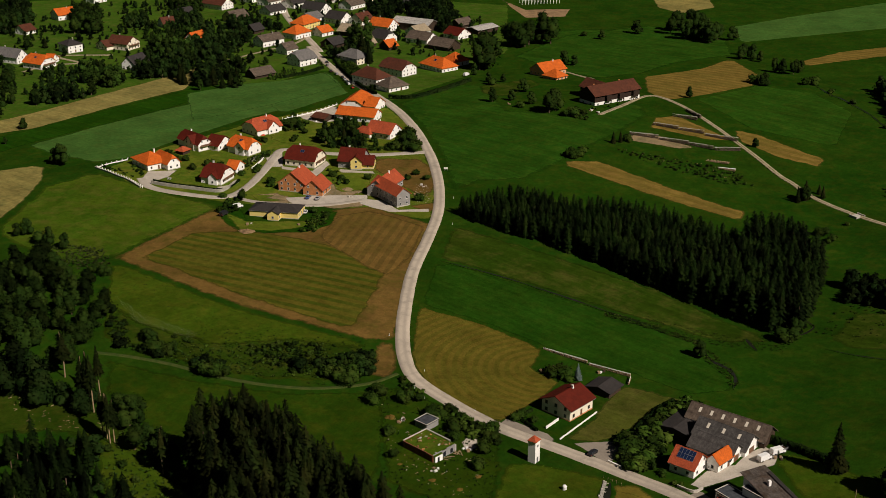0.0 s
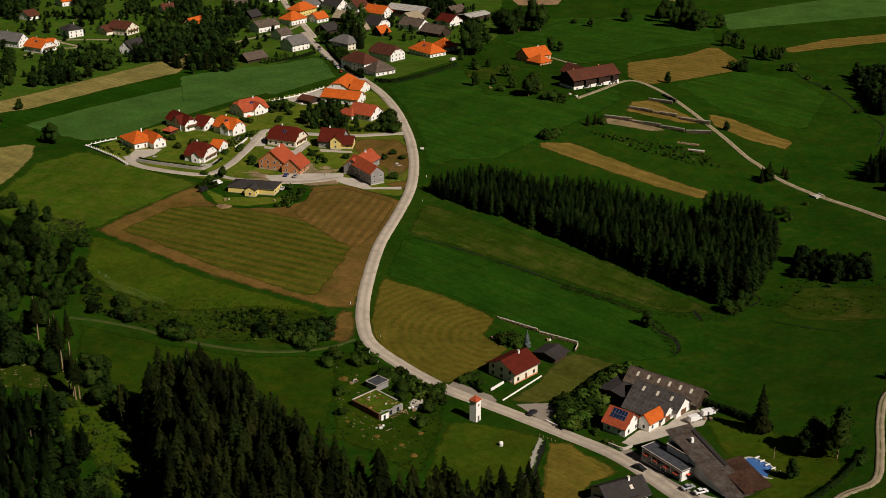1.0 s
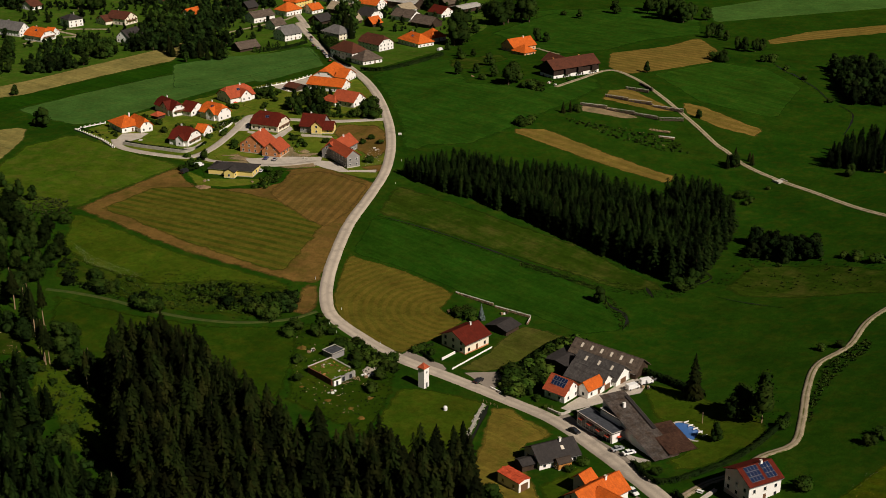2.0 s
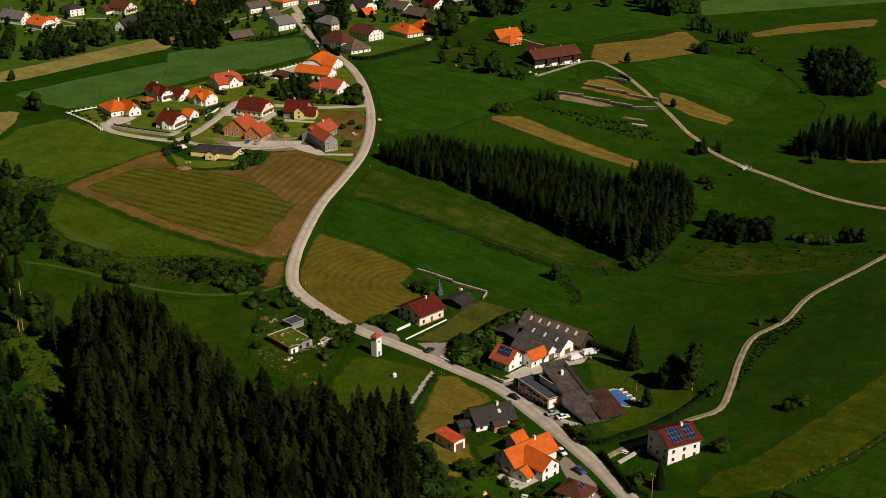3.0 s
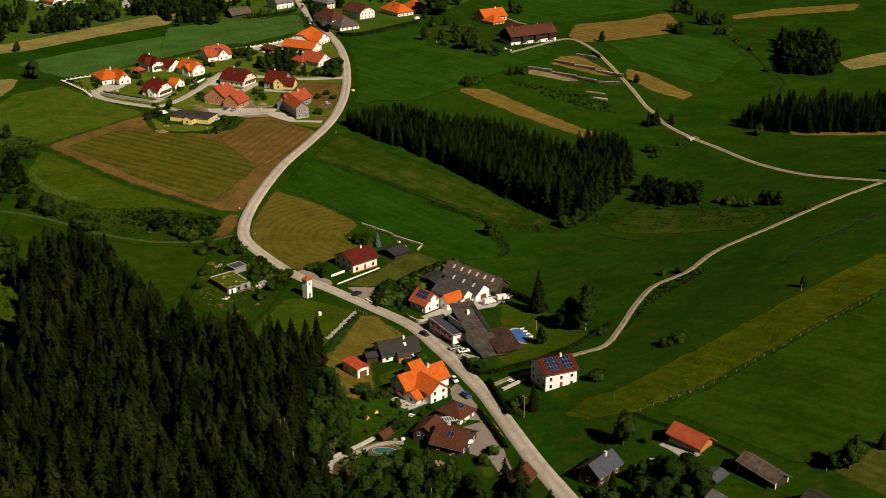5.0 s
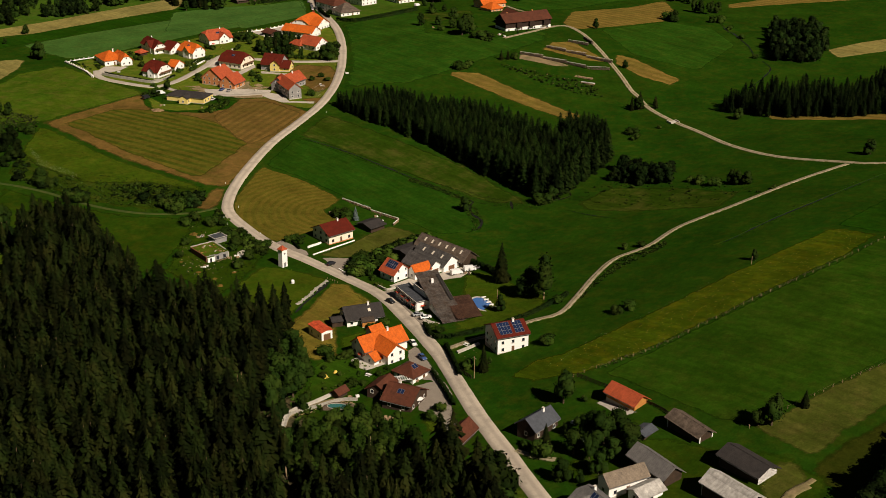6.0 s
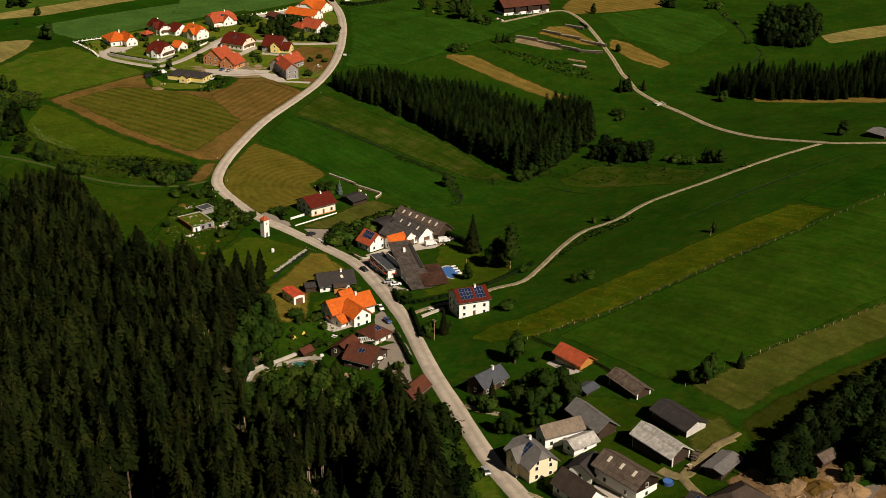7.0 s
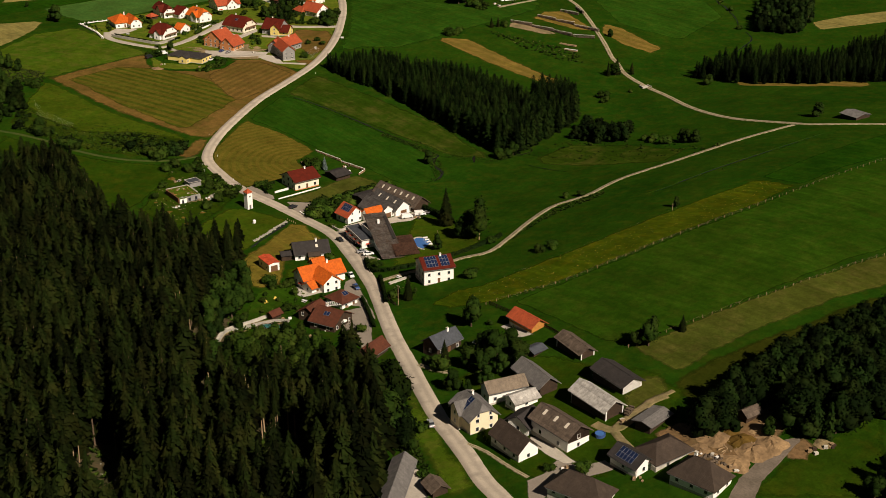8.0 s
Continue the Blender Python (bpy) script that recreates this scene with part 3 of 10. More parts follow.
field("field", 'grass_wet', [(-407.8, 255.4), (-378.7, 254.6), (-347.6, 262.5), (-328.4, 284.9), (-306.0, 298.6), (-288.6, 285.8), (-292.7, 274.0), (-313.1, 257.5), (-331.9, 249.8), (-362.7, 240.2), (-380.4, 235.7)], "damp green hollow below the flowering meadow")
field("field", 'grass_thin', [(-177.5, 420.6), (-180.6, 447.1), (-149.9, 460.4), (-115.1, 461.1), (-110.7, 439.6), (-144.9, 423.3), (-165.7, 415.9)], "olive rough grass along the stream")
field("field", 'grass_olive', [(-368.3, 227.2), (-332.6, 239.0), (-301.4, 255.1), (-277.1, 277.5), (-263.7, 268.3), (-241.4, 243.2), (-235.1, 222.0), (-268.4, 206.2), (-309.3, 206.5), (-345.8, 213.4)], "olive meadow between the track and the forest")
field("field", 'grass_lush', [(-336.6, 376.2), (-302.5, 382.0), (-230.8, 391.4), (-212.8, 389.0), (-192.6, 376.1), (-185.6, 364.5), (-194.5, 352.0), (-220.1, 351.6), (-253.3, 346.2), (-283.7, 344.6), (-313.2, 339.1)], "lush dark green meadow")
field("field", 'grass_thin', [(-360.2, 412.0), (-311.5, 417.1), (-254.8, 420.7), (-225.1, 415.8), (-192.4, 408.2), (-210.4, 394.9), (-232.4, 393.9), (-304.3, 384.3), (-338.0, 378.4)], "thin yellowish meadow beside the plantation")
field("field", 'hay_rings', [(-312.7, 337.5), (-282.8, 343.5), (-255.2, 344.2), (-249.8, 329.7), (-235.3, 327.4), (-232.8, 314.3), (-231.5, 295.3), (-232.8, 289.4), (-252.7, 288.3), (-271.3, 294.3), (-286.6, 305.1)], "mown yellow hay field with curved swaths")
field("field", 'grass_dry', [(-218.7, 342.2), (-194.6, 346.5), (-194.3, 333.3), (-200.4, 302.0), (-210.1, 296.7), (-211.8, 315.0)], "dry lawn beside the bungalow")
field("field", 'grass_far', [(-521.7, 544.9), (-483.4, 520.3), (-450.4, 498.4), (-424.6, 477.8), (-390.9, 446.2), (-388.8, 466.4), (-373.1, 483.5), (-373.5, 517.6), (-375.8, 541.2), (-375.8, 568.1), (-382.4, 612.4), (-404.6, 634.3), (-413.2, 582.3), (-452.0, 567.8), (-511.7, 612.8), (-530.7, 601.3), (-521.3, 553.5)], "bright meadow between the road and the great barn", soft=5.0)
field("field", 'grass_far', [(-558.7, 703.9), (-577.4, 794.3), (-547.7, 869.1), (-467.2, 853.8), (-436.5, 807.7), (-452.3, 757.1), (-449.9, 710.3), (-461.1, 673.7), (-492.9, 679.5)], "bright meadow behind the peach coloured house", soft=5.0)
field("field", 'hay_rows', [(-374.0, 518.4), (-359.9, 529.3), (-316.1, 526.3), (-270.2, 525.3), (-266.5, 513.3), (-316.1, 510.7), (-369.3, 512.0)], "narrow strip of mown hay")
field("field", 'hay_rows', [(-335.8, 627.4), (-322.1, 629.8), (-276.1, 620.0), (-272.0, 606.4), (-294.7, 604.6), (-322.1, 610.7)], "tan mown hay strip beyond the track")
field("field", 'hay_rows', [(-443.3, 700.2), (-430.0, 750.0), (-432.9, 795.0), (-391.5, 759.3), (-376.7, 725.8), (-385.9, 675.5), (-394.2, 649.6), (-414.0, 658.9)], "tan hay meadow behind the barn")
field("field", 'hay_rows', [(-389.8, 819.8), (-382.0, 865.9), (-346.7, 932.9), (-333.9, 900.8), (-365.2, 838.9), (-379.9, 803.3)], "narrow tan strip on the far slope")
field("field", 'grass_blue', [(-492.5, 903.9), (-476.6, 972.8), (-428.2, 1136.6), (-375.1, 1003.8), (-423.6, 915.5), (-456.2, 851.5)], "pale grey-green cereal field on the far slope")
field("field", 'crop_tan', [(-625.6, 989.9), (-585.9, 1022.3), (-547.2, 971.7), (-556.2, 930.2), (-585.4, 941.0)], "far tan field at the top of the valley")
field("field", 'hay_rows', [(-378.3, 612.2), (-370.5, 624.1), (-325.2, 610.0), (-336.9, 599.5), (-370.1, 593.5)], "tan strip with timber stacks")
field("field", 'soil_dirt', [(-371.0, 573.3), (-364.7, 585.2), (-334.7, 583.9), (-340.1, 575.4), (-364.1, 567.4)], "bare tan yard beside the timber stacks")
field("field", 'grass_thin', [(-509.2, 610.0), (-496.0, 646.3), (-478.2, 635.2), (-472.4, 593.1), (-493.4, 591.2)], "mowed lawn patch by the far road")
field("field", 'grass_far', [(-383.8, 665.2), (-375.1, 727.4), (-339.4, 734.4), (-301.0, 708.0), (-280.5, 642.7), (-328.2, 634.5)], "green slope behind the barn track")
field("field", 'hay_rows', [(-194.3, 591.2), (-164.2, 613.2), (-128.4, 624.8), (-121.4, 613.2), (-158.0, 594.7), (-185.2, 582.9)], "sunlit tan strip in front of the far wood")
field("field", 'crop_tan', [(-252.2, 740.7), (-247.1, 774.0), (-229.4, 827.9), (-208.7, 795.3), (-235.3, 726.3)], "tan field beyond the far wood")
field("field", 'grass_flower', [(-66.5, 268.0), (-67.0, 283.0), (-62.8, 290.3), (-61.1, 301.9), (-55.6, 336.4), (-51.2, 381.2), (-47.2, 424.2), (-28.0, 425.1), (-25.7, 393.6), (-31.9, 344.4), (-36.9, 309.7), (-45.8, 283.8), (-56.4, 270.5)], "strip of yellow flowering meadow")
field("field", 'grass_deep', [(-48.5, 427.4), (-50.7, 470.5), (-49.1, 550.8), (-23.3, 508.7), (-29.3, 459.9), (-27.3, 425.6)], "dark green clover patch")
field("field", 'grass_pasture', [(-41.0, 285.8), (-36.1, 309.0), (-31.1, 343.5), (-24.8, 392.5), (-26.3, 455.6), (-23.3, 508.7), (37.7, 410.4), (29.4, 345.2), (24.2, 309.9), (15.9, 283.1), (5.8, 281.0)], "wide green pasture inside the fence")
field("field", 'grass_dry', [(17.6, 283.3), (21.1, 295.2), (25.8, 321.5), (32.9, 355.4), (40.6, 405.9), (56.3, 381.0), (47.0, 345.0), (40.4, 303.9), (40.0, 279.3), (30.3, 280.3)], "pale dry hay meadow strip along the fence")
field("field", 'grass_burnt', [(-158.0, 246.9), (-182.2, 283.4), (-175.6, 287.2), (-152.0, 282.0), (-155.0, 274.6), (-161.3, 268.8), (-154.9, 255.8), (-153.4, 246.8)], "yellowed mown plot beside the ditch")
field("field", 'grass_burnt', [(-153.3, 244.7), (-146.8, 246.6), (-136.9, 245.2), (-123.8, 243.2), (-126.9, 236.5), (-139.4, 238.7)], "dry grass in front of the garage")
field("field", 'grass_wet', [(-383.4, 181.7), (-368.0, 198.7), (-351.3, 203.7), (-319.9, 204.6), (-314.9, 194.5), (-336.0, 187.3), (-354.4, 165.5)], "clearing with felled timber at the wood edge")
field("field", 'grass_olive', [(-278.9, 280.6), (-272.7, 287.4), (-242.0, 286.1), (-226.3, 284.4), (-205.5, 256.2), (-196.6, 238.8), (-235.2, 238.1), (-264.9, 264.7)], "rubble garden with weeds")
# Olive strip whose colour also carries the trees' shade.
field("field", 'grass_coarse_shaded', [(42.5, 271.3), (42.1, 284.5), (44.4, 304.4), (49.5, 327.4), (54.4, 358.0), (66.8, 351.4), (66.6, 318.0), (64.5, 294.7), (64.7, 278.3), (61.2, 268.2)], "coarse olive grass along the wood, darkened for its shade", soft=2.6)
field("field", 'grass_olive', [(91.8, 244.6), (89.6, 265.0), (90.8, 282.4), (91.6, 305.9), (115.9, 270.2)], "coarse olive meadow beyond the excavation track", soft=2.6)
field("field", 'grass_olive', [(-13.9, 237.4), (-10.1, 257.2), (1.1, 267.3), (18.7, 268.2), (31.2, 276.9), (48.2, 273.8), (60.0, 257.1), (58.4, 241.3), (60.9, 226.1), (56.5, 215.3), (46.7, 213.4), (25.6, 217.7), (2.3, 227.6)], "trodden grass round the farm buildings", soft=3.0)
field("field", 'grass_dry', [(34.2, 263.1), (33.4, 274.5), (40.7, 275.0), (45.9, 268.1), (48.9, 253.4), (44.2, 251.6)], "trodden dry grass round the barns", soft=2.6)
field("yard", 'sand_red', [(65.1, 250.6), (63.8, 259.6), (67.4, 269.3), (69.8, 280.6), (71.8, 290.3), (75.7, 290.1), (79.0, 281.0), (82.1, 273.5), (82.7, 263.4), (82.6, 251.2), (75.0, 249.1)], "sandy excavation yard with dug earth", soft=1.6)
field("yard", 'sand_red', [(56.4, 251.0), (57.2, 260.2), (62.8, 263.1), (66.5, 255.5), (63.3, 249.1)], "sandy yard beside the low shed", soft=1.6)
field("yard", 'sand_red', [(84.8, 268.9), (85.7, 277.1), (91.4, 275.6), (93.6, 269.0), (89.7, 264.9)], "earthy track through the yard", soft=1.6)
field("field", 'grass_garden', [(-540.2, 467.9), (-528.2, 488.1), (-508.2, 482.6), (-498.7, 455.9), (-516.7, 446.9), (-529.2, 447.8)], "sunlit garden lawn of the new estate")
field("field", 'grass_garden', [(-517.5, 367.1), (-514.7, 386.0), (-495.1, 378.5), (-490.2, 370.4), (-505.2, 360.7)], "green lawn in front of the estate house")
field("field", 'grass_garden', [(-468.0, 433.7), (-461.1, 437.0), (-447.9, 440.5), (-442.2, 444.9), (-426.5, 443.8), (-421.2, 421.9), (-433.3, 414.0), (-445.9, 418.2)], "olive lawn beside the yellow house")
field("field", 'soil_dirt', [(-460.9, 380.5), (-455.9, 389.0), (-447.3, 385.1), (-436.6, 390.3), (-440.8, 379.3), (-451.3, 374.0)], "tan earth beside the brick house")
field("field", 'grass_deep', [(-461.4, 354.4), (-459.1, 366.4), (-434.7, 352.9), (-412.3, 367.9), (-416.6, 381.4), (-414.7, 392.1), (-401.6, 375.8), (-403.2, 359.6), (-415.1, 346.3), (-436.1, 340.6)], "green verge round the bungalow")
field("field", 'grass_garden', [(-467.1, 434.5), (-449.1, 441.8), (-441.0, 443.6), (-425.8, 422.5), (-433.0, 409.7), (-446.7, 417.5)], "sunlit garden lawn between the houses")
field("field", 'grass_garden', [(-463.9, 377.6), (-453.2, 386.7), (-444.7, 382.8), (-451.3, 374.0)], "dry grass on the building plot")
field("field", 'grass_garden', [(-515.8, 368.7), (-513.1, 384.8), (-486.2, 374.3), (-505.2, 360.7)], "garden lawn behind the estate wall")
field("field", 'grass_garden', [(-455.6, 353.1), (-433.5, 351.9), (-410.8, 373.7), (-414.7, 392.1), (-406.2, 369.4), (-415.5, 350.0), (-427.0, 341.0)], "verge of rough grass below the bungalow")
field("field", 'grass_pasture', [(-98.7, 210.0), (-108.3, 218.1), (-122.3, 229.4), (-124.8, 240.7), (-122.4, 248.9), (-109.5, 249.2), (-98.3, 240.7), (-98.5, 231.4), (-100.7, 223.7), (-100.4, 216.7)], "green garden lawn below the brown houses")
field("field", 'grass_burnt', [(-164.9, 253.2), (-158.2, 264.4), (-148.6, 261.4), (-140.0, 254.5), (-124.8, 243.6), (-125.7, 234.1), (-131.9, 233.0), (-148.4, 241.2)], "scorched lawn beside the red-roofed garage")
field("field", 'soil', [(-97.4, 215.1), (-96.5, 220.8), (-95.4, 227.3), (-92.6, 227.1), (-93.2, 220.7), (-94.3, 214.7)], "narrow brown bed along the garden wall")
field("field", 'grass_lawn', [(-193.1, 236.1), (-206.0, 255.6), (-214.7, 271.8), (-206.8, 278.9), (-183.8, 285.9), (-170.3, 262.4), (-161.7, 244.3), (-177.9, 233.6)], "lawn by the transformer tower")
field("yard", 'gravel', [(-233.1, 271.8), (-234.3, 276.2), (-230.8, 277.1), (-227.0, 272.7), (-228.8, 269.3)], "gravel patch beside the ruin")
field("yard", 'asphalt', [(-231.8, 287.6), (-232.6, 294.1), (-226.5, 294.9), (-216.1, 295.9), (-210.8, 294.4), (-215.3, 291.0)], "paved forecourt of the bungalow")
field("yard", 'concrete', [(-118.2, 243.4), (-118.6, 247.1), (-111.0, 250.3), (-106.5, 250.6), (-107.8, 243.0), (-112.9, 241.9)], "paved terrace of the orange-roofed house")
field("field", 'grass_lawn', [(-155.9, 330.4), (-139.4, 334.7), (-102.9, 325.4), (-95.1, 314.5), (-103.2, 289.4), (-115.4, 281.5), (-113.4, 297.6), (-136.8, 312.5)], "lawn beside the pool")
field("field", 'grass_burnt', [(-180.9, 281.2), (-166.3, 283.5), (-151.5, 279.6), (-155.6, 272.2), (-154.3, 265.6), (-149.7, 258.6), (-147.1, 246.2), (-153.0, 239.2), (-157.7, 246.9), (-168.9, 265.1)], "sunburnt mown plot between the ditch and the road", soft=1.2)
field("field", 'grass_lawn', [(-137.3, 252.7), (-135.6, 259.2), (-134.9, 271.2), (-127.8, 270.6), (-127.5, 263.5), (-126.7, 253.5), (-124.5, 246.0), (-132.3, 248.6)], "lawn in front of the dark-roofed house")
field("field", 'grass_rough', [(-38.3, 233.6), (-17.3, 225.7), (14.6, 212.4), (39.9, 203.6), (39.0, 194.8), (28.8, 197.2), (0.7, 208.9)], "grass verge along the road")
field("field", 'soil_dirt', [(-453.5, 378.3), (-455.6, 388.4), (-439.9, 391.1), (-434.9, 401.5), (-420.9, 405.3), (-413.9, 414.0), (-409.2, 403.3), (-417.4, 390.5), (-431.6, 387.1), (-444.7, 382.4)], "trampled tan earth round the new brick house", soft=2.4)
field("yard", 'road_estate', [(-484.8, 373.2), (-478.8, 374.1), (-481.6, 386.6), (-487.5, 390.0), (-482.9, 380.3)], "paved terrace of the red-roofed house")
field("yard", 'road_estate', [(-509.5, 415.4), (-509.2, 426.4), (-504.5, 423.9), (-503.9, 413.8)], "paved terrace beside the orange-roofed house")
field("yard", 'road_estate', [(-487.2, 419.8), (-466.3, 425.6), (-463.9, 421.7), (-482.5, 416.5)], "paved terrace below the cream house")
field("yard", 'road_estate', [(-459.8, 435.7), (-443.2, 444.2), (-439.7, 442.4), (-455.0, 432.7)], "paved terrace below the yellow house")
field("yard", 'gravel', [(-553.5, 488.7), (-551.9, 505.7), (-548.7, 520.8), (-530.5, 504.1), (-523.8, 494.0), (-531.0, 486.2)], "pale gravel yard of the hillside farm")
field("yard", 'gravel', [(-522.0, 354.9), (-530.2, 365.8), (-523.3, 373.6), (-521.4, 379.5), (-515.8, 368.7), (-513.8, 360.1), (-510.7, 350.2)], "gravel forecourt of the orange-roofed house")
field("yard", 'gravel', [(-505.3, 424.5), (-507.4, 438.6), (-484.9, 419.4), (-490.2, 414.6)], "gravel drive between the new houses")
field("yard", 'gravel', [(-469.9, 427.4), (-475.7, 441.9), (-468.9, 437.8), (-460.5, 421.0), (-464.3, 417.7)], "paved drive of the cream house")
field("yard", 'gravel', [(-448.6, 386.2), (-441.9, 393.6), (-433.8, 404.4), (-419.8, 416.4), (-415.0, 411.6), (-426.3, 388.2), (-436.8, 383.1)], "building site gravel in front of the brick house")
field("yard", 'gravel', [(-418.3, 411.0), (-407.5, 415.8), (-393.1, 411.0), (-383.2, 421.8), (-380.0, 418.3), (-394.2, 405.9), (-413.2, 404.4)], "gravel in front of the grey house")
field("yard", 'asphalt', [(-206.3, 296.2), (-195.3, 310.1), (-192.3, 301.8), (-190.2, 292.0), (-199.9, 295.0)], "grey parking bay beside the road")
field("yard", 'gravel', [(-164.8, 309.0), (-159.5, 317.2), (-159.7, 323.7), (-158.0, 332.9), (-151.7, 332.0), (-148.9, 323.8), (-152.9, 315.9), (-156.0, 307.2), (-160.1, 297.4), (-164.0, 297.9)], "concrete farmyard with parked vans")
field("yard", 'gravel', [(-152.6, 290.0), (-132.5, 285.2), (-116.8, 286.0), (-121.4, 282.8), (-136.7, 283.1)], "paved forecourt of the modern house")
field("yard", 'asphalt', [(-161.3, 290.5), (-159.9, 297.2), (-153.3, 294.2), (-142.3, 289.1), (-130.4, 285.4), (-121.4, 281.8), (-118.9, 277.4), (-133.5, 281.8), (-148.4, 286.5)], "paved shoulder in front of the modern house")
field("yard", 'asphalt', [(-109.7, 262.0), (-110.9, 267.5), (-90.1, 258.3), (-71.7, 249.6), (-71.7, 245.5), (-85.3, 251.9), (-89.6, 249.5), (-99.2, 255.1)], "grey forecourt of the orange-roofed house")
field("yard", 'asphalt', [(-86.1, 245.7), (-84.3, 252.7), (-66.7, 245.3), (-54.0, 235.8), (-52.5, 230.0), (-64.9, 236.8), (-72.2, 235.8)], "paved court between the brown houses")
field("yard", 'asphalt', [(47.0, 213.5), (47.7, 218.5), (45.3, 225.8), (53.2, 227.5), (55.3, 234.3), (60.5, 233.2), (55.9, 220.8), (56.9, 210.0), (54.4, 207.6)], "grey drive in front of the farm")
field("yard", 'gravel', [(30.9, 229.6), (34.7, 230.4), (45.8, 229.1), (51.4, 228.1), (49.0, 225.4), (39.9, 225.6), (33.3, 225.4)], "concrete farmyard between the barns")
field("yard", 'gravel', [(-29.2, 270.4), (-28.4, 273.7), (-15.0, 272.1), (-16.8, 267.9)], "concrete apron of the orange shed")
field("yard", 'track_grey', [(89.9, 242.0), (86.0, 250.8), (84.7, 261.6), (83.5, 272.8), (85.2, 276.7), (87.3, 274.3), (89.1, 264.8), (91.1, 253.7), (94.4, 246.5)], "packed earth track past the excavation", soft=0.2)
field("yard", 'gravel', [(7.6, 202.2), (20.8, 197.7), (34.3, 191.1), (30.0, 183.2), (19.9, 192.9)], "gravel yard at the wood's edge")
field("yard", 'sand', [(-701.1, 877.9), (-667.6, 859.5), (-640.8, 888.6), (-622.8, 856.0), (-645.3, 831.0), (-727.0, 893.8)], "sandy forecourt of the distant rack")
field("field", 'grass_lawn', [(-66.5, 231.4), (-67.8, 233.8), (-67.3, 235.8), (-63.9, 236.6), (-58.6, 234.1), (-55.9, 229.6), (-58.9, 228.0)], "round lawn in the paved court")
road("road", 'road_main', 5.3, [(120.0, 183.0), (75.0, 196.5), (48.3, 203.5), (38.3, 206.0), (23.3, 211.8), (6.0, 217.8), (-11.9, 225.4), (-31.0, 234.2), (-52.4, 243.8), (-70.5, 252.9), (-88.0, 262.0), (-101.5, 268.5), (-132.0, 280.8), (-159.0, 289.6), (-182.2, 290.9), (-206.9, 290.3), (-229.6, 288.1), (-253.3, 289.7), (-273.8, 293.7), (-287.3, 302.3), (-300.6, 315.2), (-314.4, 331.2), (-336.5, 359.7), (-357.1, 391.9), (-377.5, 421.6), (-400.8, 448.4), (-423.0, 469.7), (-443.0, 486.4), (-472.3, 508.4), (-507.9, 531.5), (-547.4, 553.1), (-598.6, 579.0), (-651.9, 608.0), (-700.5, 637.6), (-681.4, 630.0), (-717.3, 653.0), (-740.8, 666.9), (-771.4, 685.6), (-813.4, 713.9), (-866.0, 757.5)], "pale asphalt country road winding through the valley")
road("road", 'road_estate', 4.6, [(-441.4, 482.5), (-448.3, 475.6), (-461.6, 462.9), (-480.4, 451.4), (-494.8, 443.8), (-507.4, 438.6), (-499.1, 424.7), (-488.1, 408.8), (-474.2, 386.3), (-468.7, 371.5), (-472.2, 363.1), (-494.9, 352.9), (-509.9, 351.0), (-523.1, 356.5)], "gravel lane through the new housing estate")
road("road", 'road_estate', 3.2, [(-468.7, 371.5), (-456.5, 371.3), (-440.8, 379.3), (-425.5, 391.2), (-416.0, 408.6)], "gravel access lane to the bungalow")
road("track", 'road_lane', 3.0, [(-404.2, 592.3), (-405.8, 617.9), (-407.8, 651.9), (-384.3, 646.5), (-348.4, 625.1), (-325.2, 610.0), (-303.3, 595.7), (-281.9, 580.5), (-272.4, 575.3), (-254.2, 563.5), (-229.1, 553.3), (-203.4, 544.2), (-169.2, 528.2), (-134.0, 517.1), (-99.7, 516.6), (-83.4, 520.5), (-45.9, 545.4)], "gravel farm track winding past the barn")
road("track", 'road_lane', 2.6, [(-96.3, 513.8), (-101.9, 477.6), (-105.5, 442.9), (-109.9, 411.1), (-105.9, 386.3), (-108.3, 368.7), (-102.2, 350.3), (-92.7, 329.6), (-87.5, 314.9), (-92.0, 304.4), (-93.0, 292.8), (-97.6, 282.7), (-99.5, 271.4)], "narrow pale track across the meadow")
road("track", 'track_grass', 1.7, [(-280.9, 291.9), (-283.7, 279.1), (-294.5, 264.8), (-309.5, 254.3), (-327.7, 246.4), (-346.5, 240.8), (-361.5, 234.3), (-373.0, 227.7)], "faint grassy track across the meadow")
road("track", 'road_lane', 2.0, [(-30.0, 236.9), (-22.6, 237.6), (-16.9, 239.8)], "gravel side drive to the orchard house")
road("track", 'road_lane', 1.2, [(20.8, 215.1), (28.0, 215.7), (38.4, 214.8), (46.5, 214.6)], "concrete kerbed drive to the farm")
road("track", 'track_dirt', 3.0, [(40.5, 244.7), (47.0, 245.5), (46.7, 253.5), (44.7, 262.4), (45.9, 268.0)], "earthy track between the barns")
road("track", 'track_dirt', 2.4, [(47.0, 245.5), (52.3, 243.3), (57.4, 241.8)], "earthy track down to the carport")
road("track", 'road_lane', 3.0, [(-712.4, 566.5), (-714.0, 589.1), (-715.7, 612.5), (-717.5, 636.8), (-726.3, 656.6)], "pale lane through the distant village")
road("track", 'road_lane', 3.0, [(-797.9, 453.9), (-800.3, 478.1), (-790.4, 495.0), (-822.6, 496.8), (-792.8, 525.6)], "pale lane between distant gardens")
road("track", 'road_lane', 2.2, [(-492.2, 680.0), (-474.3, 673.1), (-463.9, 671.3)], "pale path to the peach coloured house")
road("track", 'track_dirt', 1.7, [(45.7, 271.0), (45.1, 265.2), (44.5, 259.5), (45.2, 253.2), (46.1, 247.0), (49.6, 244.2), (54.9, 242.3)], "worn tan track between the barns")
